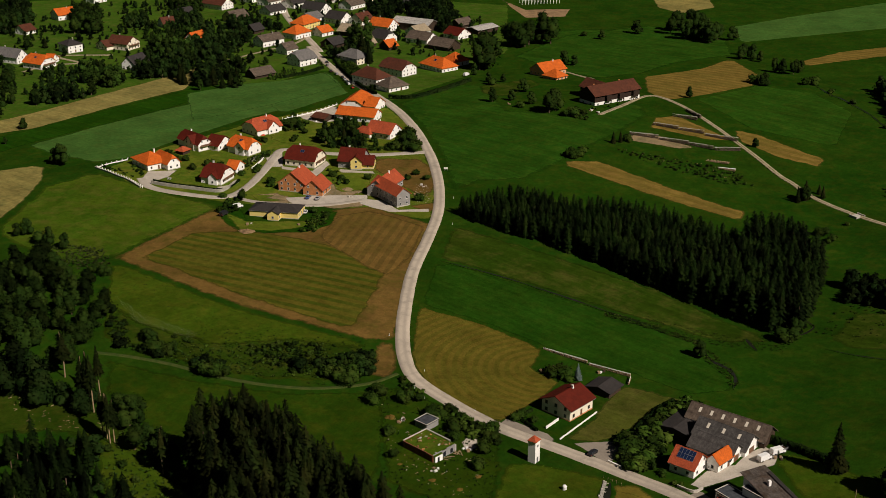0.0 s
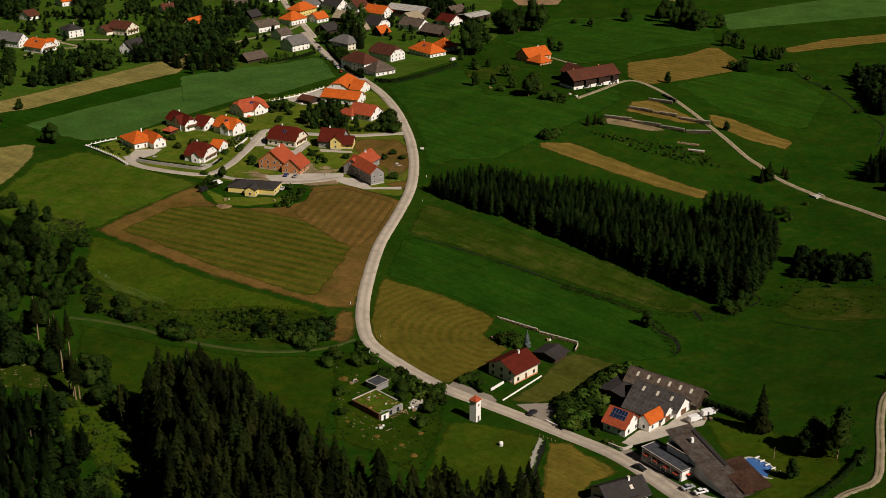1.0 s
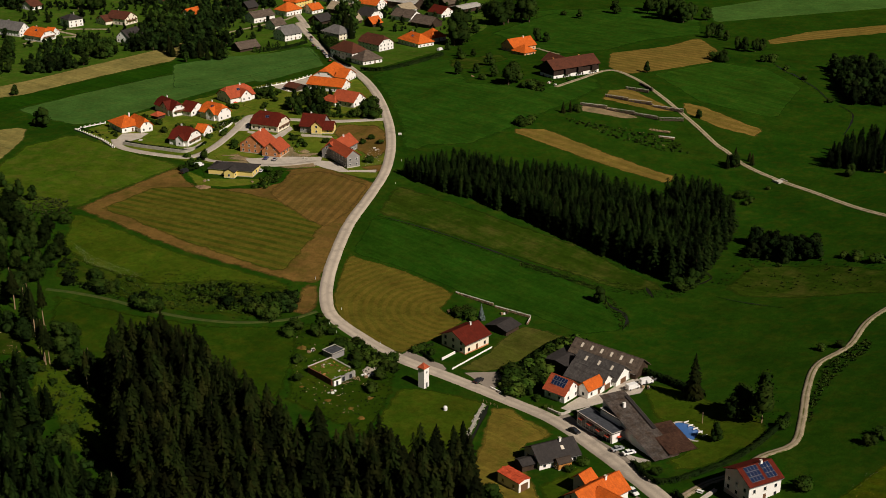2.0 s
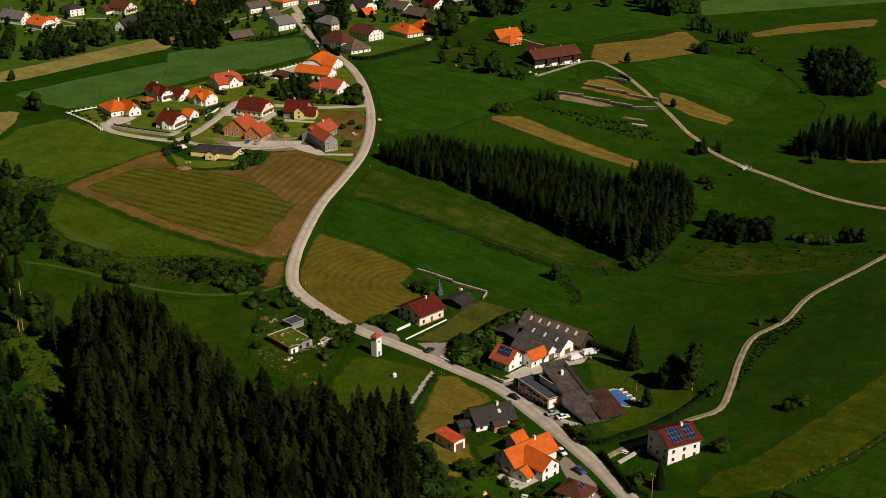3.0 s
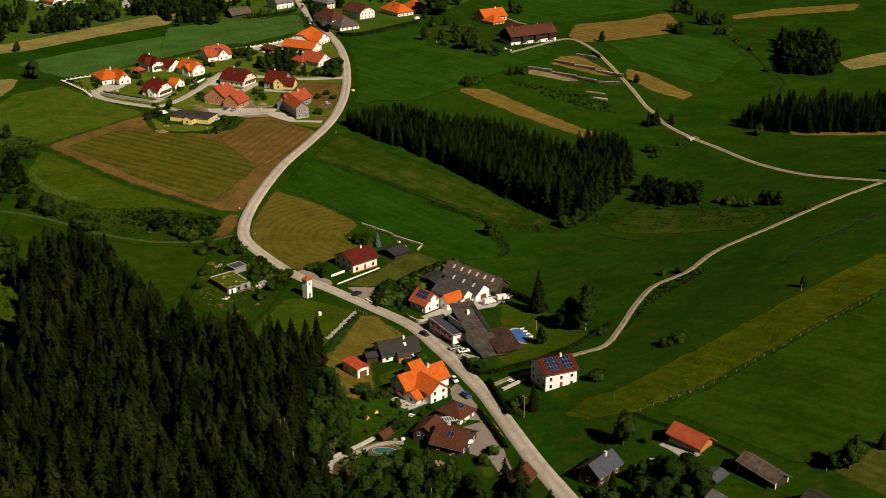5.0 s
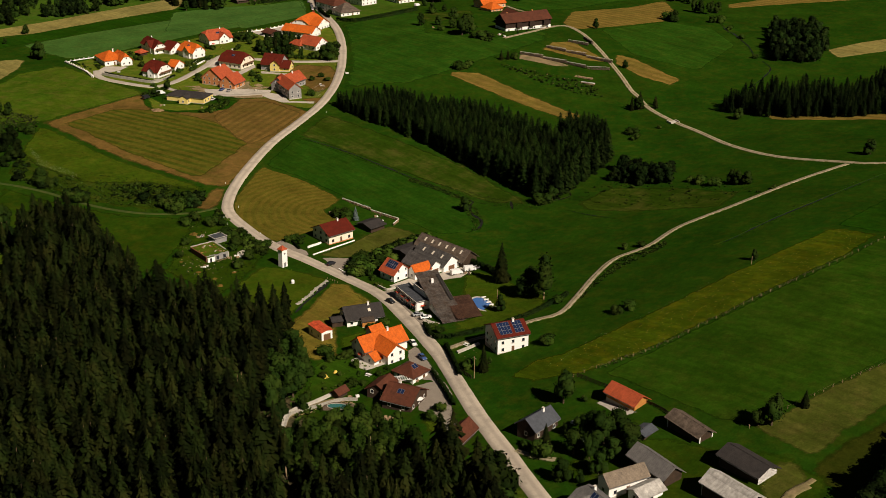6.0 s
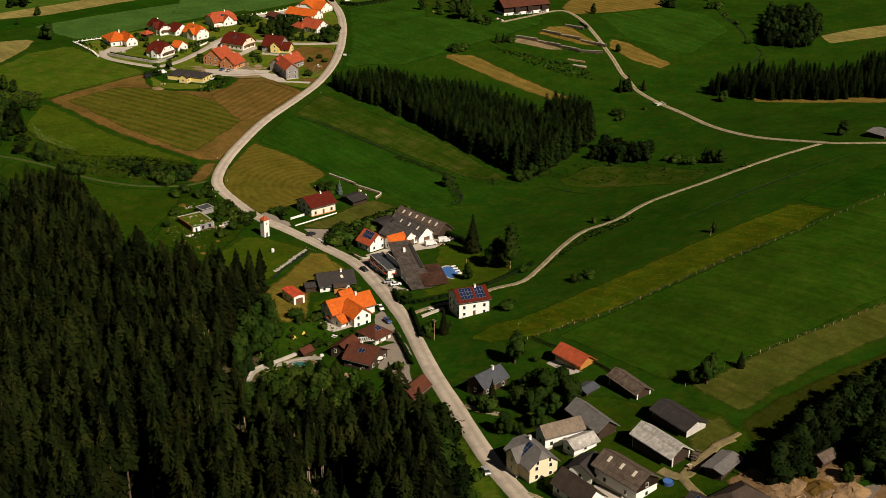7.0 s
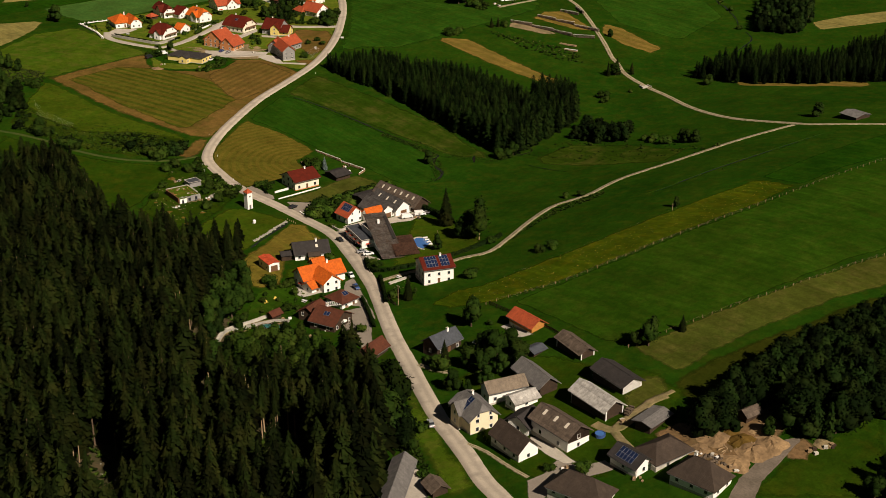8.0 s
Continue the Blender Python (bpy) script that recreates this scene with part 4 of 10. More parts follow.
road("track", 'track_dirt', 1.6, [(-92.9, 198.7), (-98.4, 204.4), (-98.9, 213.4), (-97.9, 221.7), (-92.6, 227.1)], "footpath at the wood's edge")

# ---- trees ----
def outward(V, T, N):
    """Turn each triangle so that it looks the way its needles or leaves do."""
    V, T, N = np.array(V, float), np.array(T), np.array(N, float)
    N /= np.maximum(np.linalg.norm(N, axis=1), 1e-6)[:, None]
    g = np.cross(V[T[:, 1]] - V[T[:, 0]], V[T[:, 2]] - V[T[:, 0]])
    back = (g * N[T].mean(1)).sum(1) < 0
    T[back] = T[back][:, [0, 2, 1]]
    return V, T, N


def spruce_mesh(seed, boughs, wide, bare, slim=1.0, fan=False, taper=0.88):
    """Crown of a spruce one unit high: drooping, ragged boughs in a loose spiral. Returns vertices, triangles and the way the needles face."""
    r = random.Random(seed)
    V, T, N = [], [], []
    tiers = max(10, boughs // 11)
    for i in range(boughs):
        f = ((int(i * tiers / boughs) + r.uniform(0.1, 0.9)) / tiers) ** 1.15
        z = bare + (0.985 - bare) * f
        l = (wide * (1 - f) ** taper * (1.0 if f > 0.12 else 0.8) + 0.007) * r.uniform(0.5, 1.25)
        a = i * 2.39996 + r.uniform(-0.5, 0.5)
        ca, sa = math.cos(a), math.sin(a)
        w = slim * l * r.uniform(0.13, 0.24) + 0.004
        drop = l * r.uniform(0.35, 0.85)
        k = len(V)
        top = z + 0.03 * (1 - f) + 0.012
        tip = z - drop * r.uniform(0.6, 0.9)
        if fan:
            fans = ((0.05, 0, top), (r.uniform(0.7, 1.0), -w, tip), (r.uniform(0.8, 1.1), w, tip))
            T.append((k, k + 1, k + 2))
        else:
            fans = ((0.05, 0, top), (0.6, -w, z - drop * 0.6), (0.6, w, z - drop * 0.6), (1.0, r.uniform(-0.5, 0.5) * w, tip))
            T += [(k, k + 1, k + 3), (k, k + 3, k + 2)]
        lean = (ca + r.uniform(-0.35, 0.35), sa + r.uniform(-0.35, 0.35), 0.12 + 0.75 * f + r.uniform(-0.2, 0.25))
        for d, q, zz in fans:
            V.append((ca * l * d - sa * q, sa * l * d + ca * q, zz + r.uniform(-0.006, 0.006)))
            N.append(lean)
    k = len(V)
    V += [(0.012, 0, 0.93), (-0.006, 0.01, 0.93), (-0.006, -0.01, 0.93), (0, 0, 1.0)]
    N += [(1, 0, 0.5), (-0.6, 1, 0.5), (-0.6, -1, 0.5), (0, 0, 1)]
    T += [(k, k + 1, k + 3), (k + 1, k + 2, k + 3), (k + 2, k, k + 3)]
    return outward(V, T, N)


def stem_mesh(height, r0, r1, sides=6, lean=0.0, limbs=0, seed=1):
    """A tapered stem with limbs, one-unit tree."""
    rr = random.Random(seed)
    V, T = [], []

    def tube(a, b, ra, rb):
        k = len(V)
        d = (b - a).normalized()
        u = d.orthogonal().normalized()
        v = d.cross(u)
        for c, q in ((a, ra), (b, rb)):
            for i in range(sides):
                t = 6.283 * i / sides
                V.append(tuple(c + u * (q * math.cos(t)) + v * (q * math.sin(t))))
        for i in range(sides):
            j = (i + 1) % sides
            T.append((k + i, k + j, k + sides + j)), T.append((k + i, k + sides + j, k + sides + i))

    mid = Vector((lean, lean * 0.5, height * 0.55))
    tube(Vector((0, 0, -0.03)), mid, r0, (r0 + r1) / 2)
    tube(mid, Vector((lean * 0.6, -lean, height)), (r0 + r1) / 2, r1)
    for i in range(limbs):
        a = 6.283 * i / limbs + rr.uniform(-0.4, 0.4)
        s = rr.uniform(0.3, 0.6) * height
        e = rr.uniform(0.22, 0.3)
        tube(Vector((lean * s, 0, s)), Vector((math.cos(a) * e, math.sin(a) * e, s + rr.uniform(0.12, 0.26))), r1 * 1.3, r1 * 0.4)
    return np.array(V), np.array(T)


def leaf_mesh(seed, leaves, size, lobes, shape="round", single=False):
    """Crown of many small leaf clumps round uneven lobes over a ragged core, one unit high."""
    r = random.Random(seed)
    V, T = [], []
    balls = []
    for i in range(lobes):
        if shape == "bush":
            a, d = r.uniform(0, 6.28), r.uniform(0.0, 0.42)
            balls.append((Vector((math.cos(a) * d, math.sin(a) * d, r.uniform(0.18, 0.55))), r.uniform(0.26, 0.42)))
        elif shape == "slim":
            f = (i + 0.5) / lobes
            a, d = r.uniform(0, 6.28), r.uniform(0.0, 0.12) * (1 - f)
            balls.append((Vector((math.cos(a) * d, math.sin(a) * d, 0.22 + 0.7 * f)), 0.22 * (1 - 0.5 * f) * r.uniform(0.8, 1.2)))
        elif shape == "full":
            a, d, f = r.uniform(0, 6.28), r.uniform(0.04, 0.30), (i + r.random()) / lobes
            balls.append((Vector((math.cos(a) * d * (1.15 - 0.8 * f), math.sin(a) * d * (1.15 - 0.8 * f), 0.15 + 0.66 * f)), r.uniform(0.17, 0.29) * (1.1 - 0.4 * f)))
        else:
            a, d, f = r.uniform(0, 6.28), r.uniform(0.06, 0.26), r.random()
            balls.append((Vector((math.cos(a) * d * (1.1 - 0.6 * f), math.sin(a) * d * (1.1 - 0.6 * f), 0.22 + 0.60 * f)), r.uniform(0.15, 0.25) * (1.1 - 0.35 * f)))
    N = []
    heart = sum((c for c, _ in balls), Vector()) / len(balls)
    # a lumpy core so that the crown is closed
    for c, q in balls:
        k = len(V)
        n = 7
        V.append((c.x, c.y, c.z + q * 0.82))
        N.append((0, 0, 1))
        for zz, rad in ((0.42, 0.66), (-0.32, 0.72)):
            for i in range(n):
                a = 6.283 * (i + (zz > 0) * 0.5) / n
                g = q * rad * r.uniform(0.8, 1.15)
                V.append((c.x + math.cos(a) * g, c.y + math.sin(a) * g, c.z + q * zz * r.uniform(0.8, 1.2)))
                N.append((math.cos(a), math.sin(a), 0.3 + zz))
        V.append((c.x, c.y, c.z - q * 0.7))
        N.append((0, 0, -1))
        for i in range(n):
            j = (i + 1) % n
            T += [(k, k + 1 + i, k + 1 + j), (k + 1 + i, k + 1 + n + i, k + 1 + j), (k + 1 + j, k + 1 + n + i, k + 1 + n + j), (k + 1 + n + i, k + 1 + 2 * n, k + 1 + n + j)]
    for i in range(leaves):
        c, q = balls[i % lobes]
        d = Vector((r.gauss(0, 1), r.gauss(0, 1), r.gauss(0.35, 1))).normalized()
        p = c + d * q * r.uniform(0.7, 1.14)
        s = size * r.uniform(0.55, 1.5)
        nrm = (d + Vector((r.uniform(-0.7, 0.7), r.uniform(-0.7, 0.7), r.uniform(-0.3, 0.7)))).normalized()
        u = nrm.orthogonal().normalized()
        u.rotate(Euler((0, 0, r.uniform(0, 6.28))))
        v = nrm.cross(u)
        k = len(V)
        face = d * 0.75 + (p - heart).normalized() * 0.6 + Vector((r.uniform(-0.4, 0.4), r.uniform(-0.4, 0.4), r.uniform(-0.1, 0.5)))
        if single:
            V += [tuple(p + u * s), tuple(p + v * s * r.uniform(0.8, 1.3) - u * s * 0.4), tuple(p - v * s * r.uniform(0.7, 1.2) - u * s * r.uniform(0.3, 0.8))]
            T += [(k, k + 1, k + 2)]
            N += [tuple(face)] * 3
        else:
            V += [tuple(p + u * s), tuple(p + v * s * r.uniform(0.6, 1.1) + nrm * s * 0.25), tuple(p - u * s * r.uniform(0.7, 1.1)), tuple(p - v * s * r.uniform(0.5, 1.0) + nrm * s * 0.2)]
            T += [(k, k + 1, k + 2), (k, k + 2, k + 3)]
            N += [tuple(face)] * 4
    V = np.array(V)
    V[:, 2] = np.maximum(V[:, 2], -0.02)
    return outward(V, T, N)


# full shapes for trees that stand alone, lighter ones for the woods
SOLO = {
    "c": [(spruce_mesh(10 + i, 1000, 0.20 + 0.03 * i, 0.05, 0.7, True), stem_mesh(0.95, 0.014, 0.003)) for i in range(3)],
    "d": [(leaf_mesh(20 + i, 760, 0.027, 13 + i), stem_mesh(0.62, 0.03, 0.012, 6, 0.02, 4, i)) for i in range(5)],
    "b": [(leaf_mesh(30 + i, 420, 0.062, 8, "bush"), stem_mesh(0.4, 0.03, 0.015, 5, 0.05, 3, i)) for i in range(3)],
    "p": [(leaf_mesh(40, 620, 0.022, 14, "slim"), stem_mesh(0.95, 0.014, 0.004, 6, 0.01))],
}
SOLO["s"] = [(spruce_mesh(15, 560, 0.26, 0.03), stem_mesh(0.95, 0.014, 0.003))]
SOLO["n"] = [(spruce_mesh(90 + i, 240, 0.11 + 0.02 * i, 0.46), stem_mesh(0.97, 0.013, 0.004, 6, 0.008 * i)) for i in range(3)]
MASS = {
    "c": [(spruce_mesh(50 + i, 330, (0.150, 0.172, 0.132, 0.180, 0.155)[i], (0.14, 0.22, 0.45, 0.12, 0.36)[i], 1.0, True, 0.68), stem_mesh(0.9, 0.0135, 0.004, 4)) for i in range(5)],
    "p": [(spruce_mesh(60 + i, 210, 0.165 + 0.02 * i, 0.06, 1.25, True, 0.46), stem_mesh(0.9, 0.012, 0.003, 4)) for i in range(3)],
    "d": [(leaf_mesh(70 + i, 240, 0.050, 8, "full", True), stem_mesh(0.6, 0.028, 0.012, 5, 0.02)) for i in range(4)],
    "F": [(leaf_mesh(78 + i, 120, 0.060, 6, "full", True), stem_mesh(0.6, 0.028, 0.012, 4, 0.02)) for i in range(4)],
    "D": [(leaf_mesh(75 + i, 560, 0.036, 11, "full", True), stem_mesh(0.6, 0.028, 0.012, 5, 0.02)) for i in range(4)],
    "b": [(leaf_mesh(80 + i, 104, 0.110, 4, "bush", True), stem_mesh(0.3, 0.03, 0.015, 4)) for i in range(4)],
}
LEAF = {"c": "leaf_spruce", "d": "leaf_broad", "b": "leaf_shrub", "s": "leaf_blue", "p": "leaf_shrub", "n": "leaf_spruce"}
KINDS = {
    "c": ("spruce_tree", "tree", "dark green spruce standing in the meadow"),
    "d": ("broadleaved_tree", "tree", "leafy broadleaved tree with a rounded crown"),
    "b": ("bush", "bush", "low green bush growing in the grass"),
    "n": ("pine_tree", "tree", "tall conifer with a long bare pale trunk"),
    "s": ("blue_spruce", "tree", "silvery blue spruce in a garden"),
    "p": ("birch_tree", "tree", "tall birch with thin hanging crown"),
}
_made = {}
treedice = random.Random(5)


def tree_data(kind, i):
    if (kind, i) not in _made:
        (cv, ct, cn), (sv, st) = SOLO[kind][i]
        crown = mesh_of("crown", cv, ct, LEAF[kind], facing=cn)
        crown.attributes.new("tone", "FLOAT", "POINT").data.foreach_set("value", np.full(len(cv), 0.5, np.float32))
        _made[kind, i] = (mesh_of("trunk", sv, st, "bark_pale" if kind in "pn" else "bark"), crown)
    return _made[kind, i]


def plant(kind, spots):
    """Single trees and bushes: x, y and height of each."""
    name, category, label = KINDS[kind]
    for x, y, h in spots:
        stem, crown = tree_data(kind, treedice.randrange(len(SOLO[kind])))
        ob = thing(name, label, category, x, y, treedice.uniform(0, 360), group="scattered " + name.replace("_", " ") + "s")
        w = h * treedice.uniform(0.85, 1.2) * (1.25 if kind == "b" else 1.0)
        ob.scale = (w, w, h)
        hung("trunk", stem, None, ob)
        hung("crown", crown, None, ob)


def wood(kind, poly, h0, h1, space, label, leaf=None, shapes=None, gaps=-1.0, grow=None):
    """A wood or hedge: many trees as one piece of stuff, jittered over a piece of the plan."""
    r = np.random.RandomState(int(abs(poly[0][0] * 7 + poly[0][1] * 13)) % 9999)
    xs, ys = np.array(poly).T
    mx, my, half = (xs.min() + xs.max()) / 2, (ys.min() + ys.max()) / 2, math.hypot(np.ptp(xs), np.ptp(ys)) / 2
    U, W = np.meshgrid(np.arange(-half, half, space), np.arange(-half, half, space))
    U[1::2] += space / 2
    U, W = U.ravel() + r.uniform(-0.45, 0.45, U.size) * space, W.ravel() + r.uniform(-0.45, 0.45, W.size) * space
    X, Y = mx + 0.826 * U - 0.563 * W, my + 0.563 * U + 0.826 * W
    ok = inside(X, Y, poly) & ~built_over(X, Y)
    X, Y = X[ok], Y[ok]
    for hole in CLEARINGS:
        ok = ~inside(X, Y, hole)
        X, Y = X[ok], Y[ok]
    if kind == "c":
        ok = ~inside(X, Y, GARDEN)
        X, Y = X[ok], Y[ok]
    if gaps > -1:
        ok = np.array([noise.noise((x * 0.045, y * 0.045, 9.0)) > gaps for x, y in zip(X, Y)], bool)
        X, Y = X[ok], Y[ok]
    shapes = MASS[shapes or kind]
    pick = r.randint(0, len(shapes), len(X))
    swell = np.array([noise.noise((x * 0.03, y * 0.03, 2.0)) for x, y in zip(X, Y)])
    H = np.clip(h0 + (h1 - h0) * (0.5 + 0.5 * swell + r.uniform(-0.5, 0.5, len(X))), h0 * 0.8, h1 * 1.05)
    if grow:
        H = H * np.interp(X, *grow)
    A = r.uniform(0, 6.283, len(X))
    VV, TT, MM, NN, FF, base = [], [], [], [], [], 0
    for i, ((cv, ct, cn), (sv, st)) in enumerate(shapes):
        ids = np.flatnonzero(pick == i)
        if not len(ids):
            continue
        v = np.concatenate([cv, sv])
        t = np.concatenate([ct, st + len(cv)])
        mk = np.concatenate([np.zeros(len(ct), int), np.ones(len(st), int)])
        x, y, h, a = X[ids], Y[ids], H[ids], A[ids]
        w = h * r.uniform(0.85, 1.15, len(ids)) * {"b": 1.3, "c": 1.12, "d": 1.0}[kind]
        ca, sa = np.cos(a), np.sin(a)
        px = (v[None, :, 0] * ca[:, None] - v[None, :, 1] * sa[:, None]) * w[:, None] + x[:, None]
        py = (v[None, :, 0] * sa[:, None] + v[None, :, 1] * ca[:, None]) * w[:, None] + y[:, None]
        pz = v[None, :, 2] * h[:, None] + ground(x, y)[:, None]
        VV.append(np.stack([px, py, pz], -1).reshape(-1, 3))
        TT.append((t[None] + (base + np.arange(len(ids)) * len(v))[:, None, None]).reshape(-1, 3))
        MM.append(np.tile(mk, len(ids)))
        fn = np.concatenate([cn, np.stack([sv[:, 0] * 60, sv[:, 1] * 60, np.full(len(sv), 0.1)], -1)])
        FF.append(np.stack([fn[None, :, 0] * ca[:, None] - fn[None, :, 1] * sa[:, None], fn[None, :, 0] * sa[:, None] + fn[None, :, 1] * ca[:, None], np.repeat(fn[None, :, 2], len(ids), 0)], -1).reshape(-1, 3))
        NN.append(np.repeat(r.uniform(0.12, 0.88, len(ids)), len(v)))
        base += len(ids) * len(v)
    if not VV:
        return None
    name = {"c": "spruce_wood", "d": "broadleaved_wood", "b": "shrubs"}[kind]
    me = mesh_of(name, np.concatenate(VV), np.concatenate(TT), (leaf or LEAF[kind], "bark"), np.concatenate(MM), facing=np.concatenate(FF))
    me.attributes.new("tone", "FLOAT", "POINT").data.foreach_set("value", np.concatenate(NN).astype(np.float32))
    return tagged(new(name, me), label, "wood" if kind != "b" else "shrubs", kind="stuff")


# ---- buildings ----
FOOT = []  # footprints, kept free of trees


def built_over(X, Y):
    out = np.zeros(np.shape(X), bool)
    for cx, cy, a, lx, ly in FOOT:
        c, s = math.cos(a), math.sin(a)
        u, v = (X - cx) * c + (Y - cy) * s, -(X - cx) * s + (Y - cy) * c
        out |= (abs(u) < lx / 2 + 1.5) & (abs(v) < ly / 2 + 1.5)
    for line, clear in LANES:
        for p in line:
            out |= (X - p[0]) ** 2 + (Y - p[1]) ** 2 < clear * clear
    return out


_shared = {}


def shared(key, make, material):
    if key not in _shared:
        bm = make()
        me = bpy.data.meshes.new(key[0])
        bm.to_mesh(me)
        bm.free()
        me.materials.append(MATS[material])
        _shared[key] = me
    return _shared[key]


def frame_bm(w, h):
    """A window frame with a mullion and a sill; it looks along -y, its middle at the origin."""
    bm = bmesh.new()
    t = 0.09
    ring = lambda k, y: [bm.verts.new((sx * (w / 2 - k), y, sz * (h / 2 - k))) for sx, sz in ((-1, -1), (1, -1), (1, 1), (-1, 1))]
    loops = [ring(0, 0.02), ring(0, -0.05), ring(t, -0.05), ring(t, 0.02)]
    for a, b in zip(loops, loops[1:] + loops[:1]):
        for i in range(4):
            j = (i + 1) % 4
            bm.faces.new((a[i], a[j], b[j], b[i]))
    bmesh.ops.recalc_face_normals(bm, faces=bm.faces)
    return bm


def window(house, m, w=1.1, h=1.3, brown=False, sill=True):
    material = "frame_brown" if brown else "frame_white"
    ob = hung("window", shared(("window", w, h, brown), lambda: frame_bm(w, h), material), None, house, m=m)
    hung("pane", shared(("pane", w, h), lambda: boxed(-w / 2 + 0.08, w / 2 - 0.08, -0.02, 0.0, -h / 2 + 0.08, h / 2 - 0.08), "glass_dark"), None, ob)
    if sill:
        hung("sill", shared(("sill", w, h), lambda: boxed(-w / 2 - 0.08, w / 2 + 0.08, -0.13, 0.02, -h / 2 - 0.07, -h / 2 - 0.01), "concrete"), None, ob)
    return ob


def roof_bm(lx, ly, eave, rise, style, over):
    """Roof skin over a block, ridge along x, then given thickness."""
    if style == "mono":
        bm, o = bmesh.new(), over
        k = rise / ly
        vs = [bm.verts.new((sx * (lx / 2 + o), y, eave + 0.06 + (y + ly / 2) * k)) for sx, y in ((-1, -ly / 2 - o), (1, -ly / 2 - o), (1, ly / 2 + o), (-1, ly / 2 + o))]
        bm.faces.new(vs)
        bmesh.ops.solidify(bm, geom=bm.faces[:], thickness=-0.2)
        bmesh.ops.recalc_face_normals(bm, faces=bm.faces)
        return bm
    f = {"gable": 1.0, "half": 0.62, "hip": 0.0}[style]
    hw, hl = ly / 2, lx / 2
    slope = rise / hw
    eo, go = over, over * (0.75 if style != "hip" else 1.0)
    z0 = eave - eo * slope + 0.06
    zr = eave + rise + 0.06
    bm = bmesh.new()
    Y, X = hw + eo, hl + go
    zf = z0 + f * (zr - z0)
    yf = Y * (1 - f)
    dx = min((1 - f) * Y * 0.95, X - 0.1)
    pt = lambda x, y, z: bm.verts.new((x, y, z))
    E = {(sx, sy): pt(sx * X, sy * Y, z0) for sx in (-1, 1) for sy in (-1, 1)}
    Rg = {sx: pt(sx * (X - dx), 0, zr) for sx in (-1, 1)}
    if f in (0.0, 1.0):
        G = {}
    else:
        G = {(sx, sy): pt(sx * X, sy * yf, zf) for sx in (-1, 1) for sy in (-1, 1)}
    bm.faces.new([E[-1, -1], E[1, -1]] + ([G[1, -1]] if G else []) + [Rg[1], Rg[-1]] + ([G[-1, -1]] if G else []))
    bm.faces.new([E[1, 1], E[-1, 1]] + ([G[-1, 1]] if G else []) + [Rg[-1], Rg[1]] + ([G[1, 1]] if G else []))
    if f < 1:
        for sx in (-1, 1):
            a, b = (G if G else E)[sx, -1], (G if G else E)[sx, 1]
            bm.faces.new([a, b, Rg[sx]] if sx > 0 else [b, a, Rg[sx]])
    bmesh.ops.recalc_face_normals(bm, faces=bm.faces)
    if sum(q.normal.z for q in bm.faces) < 0:
        bmesh.ops.reverse_faces(bm, faces=bm.faces)
    bmesh.ops.solidify(bm, geom=bm.faces[:], thickness=-0.2)
    bmesh.ops.recalc_face_normals(bm, faces=bm.faces)
    return bm


def wall_bm(lx, ly, zb, eave, rise, style):
    f = {"gable": 0.97, "half": 0.6}.get(style, 0.0)
    hw, hl = ly / 2, lx / 2
    prof = [(-hw, zb), (hw, zb), (hw, eave)]
    if f > 0:
        prof += [(hw * (1 - f), eave + rise * f - 0.06), (-hw * (1 - f), eave + rise * f - 0.06)]
    prof += [(-hw, eave)]
    if style == "mono":
        prof[2] = (hw, eave + rise)
    bm = bmesh.new()
    a = [bm.verts.new((-hl, y, z)) for y, z in prof]
    b = [bm.verts.new((hl, y, z)) for y, z in prof]
    bm.faces.new(a[::-1]), bm.faces.new(b)
    for i in range(len(prof)):
        j = (i + 1) % len(prof)
        bm.faces.new((a[i], a[j], b[j], b[i]))
    bmesh.ops.recalc_face_normals(bm, faces=bm.faces)
    return bm


# rough direction from the houses to the camera; picks the sides it sees
CAM_SIDE = Vector((1.0, -0.35))


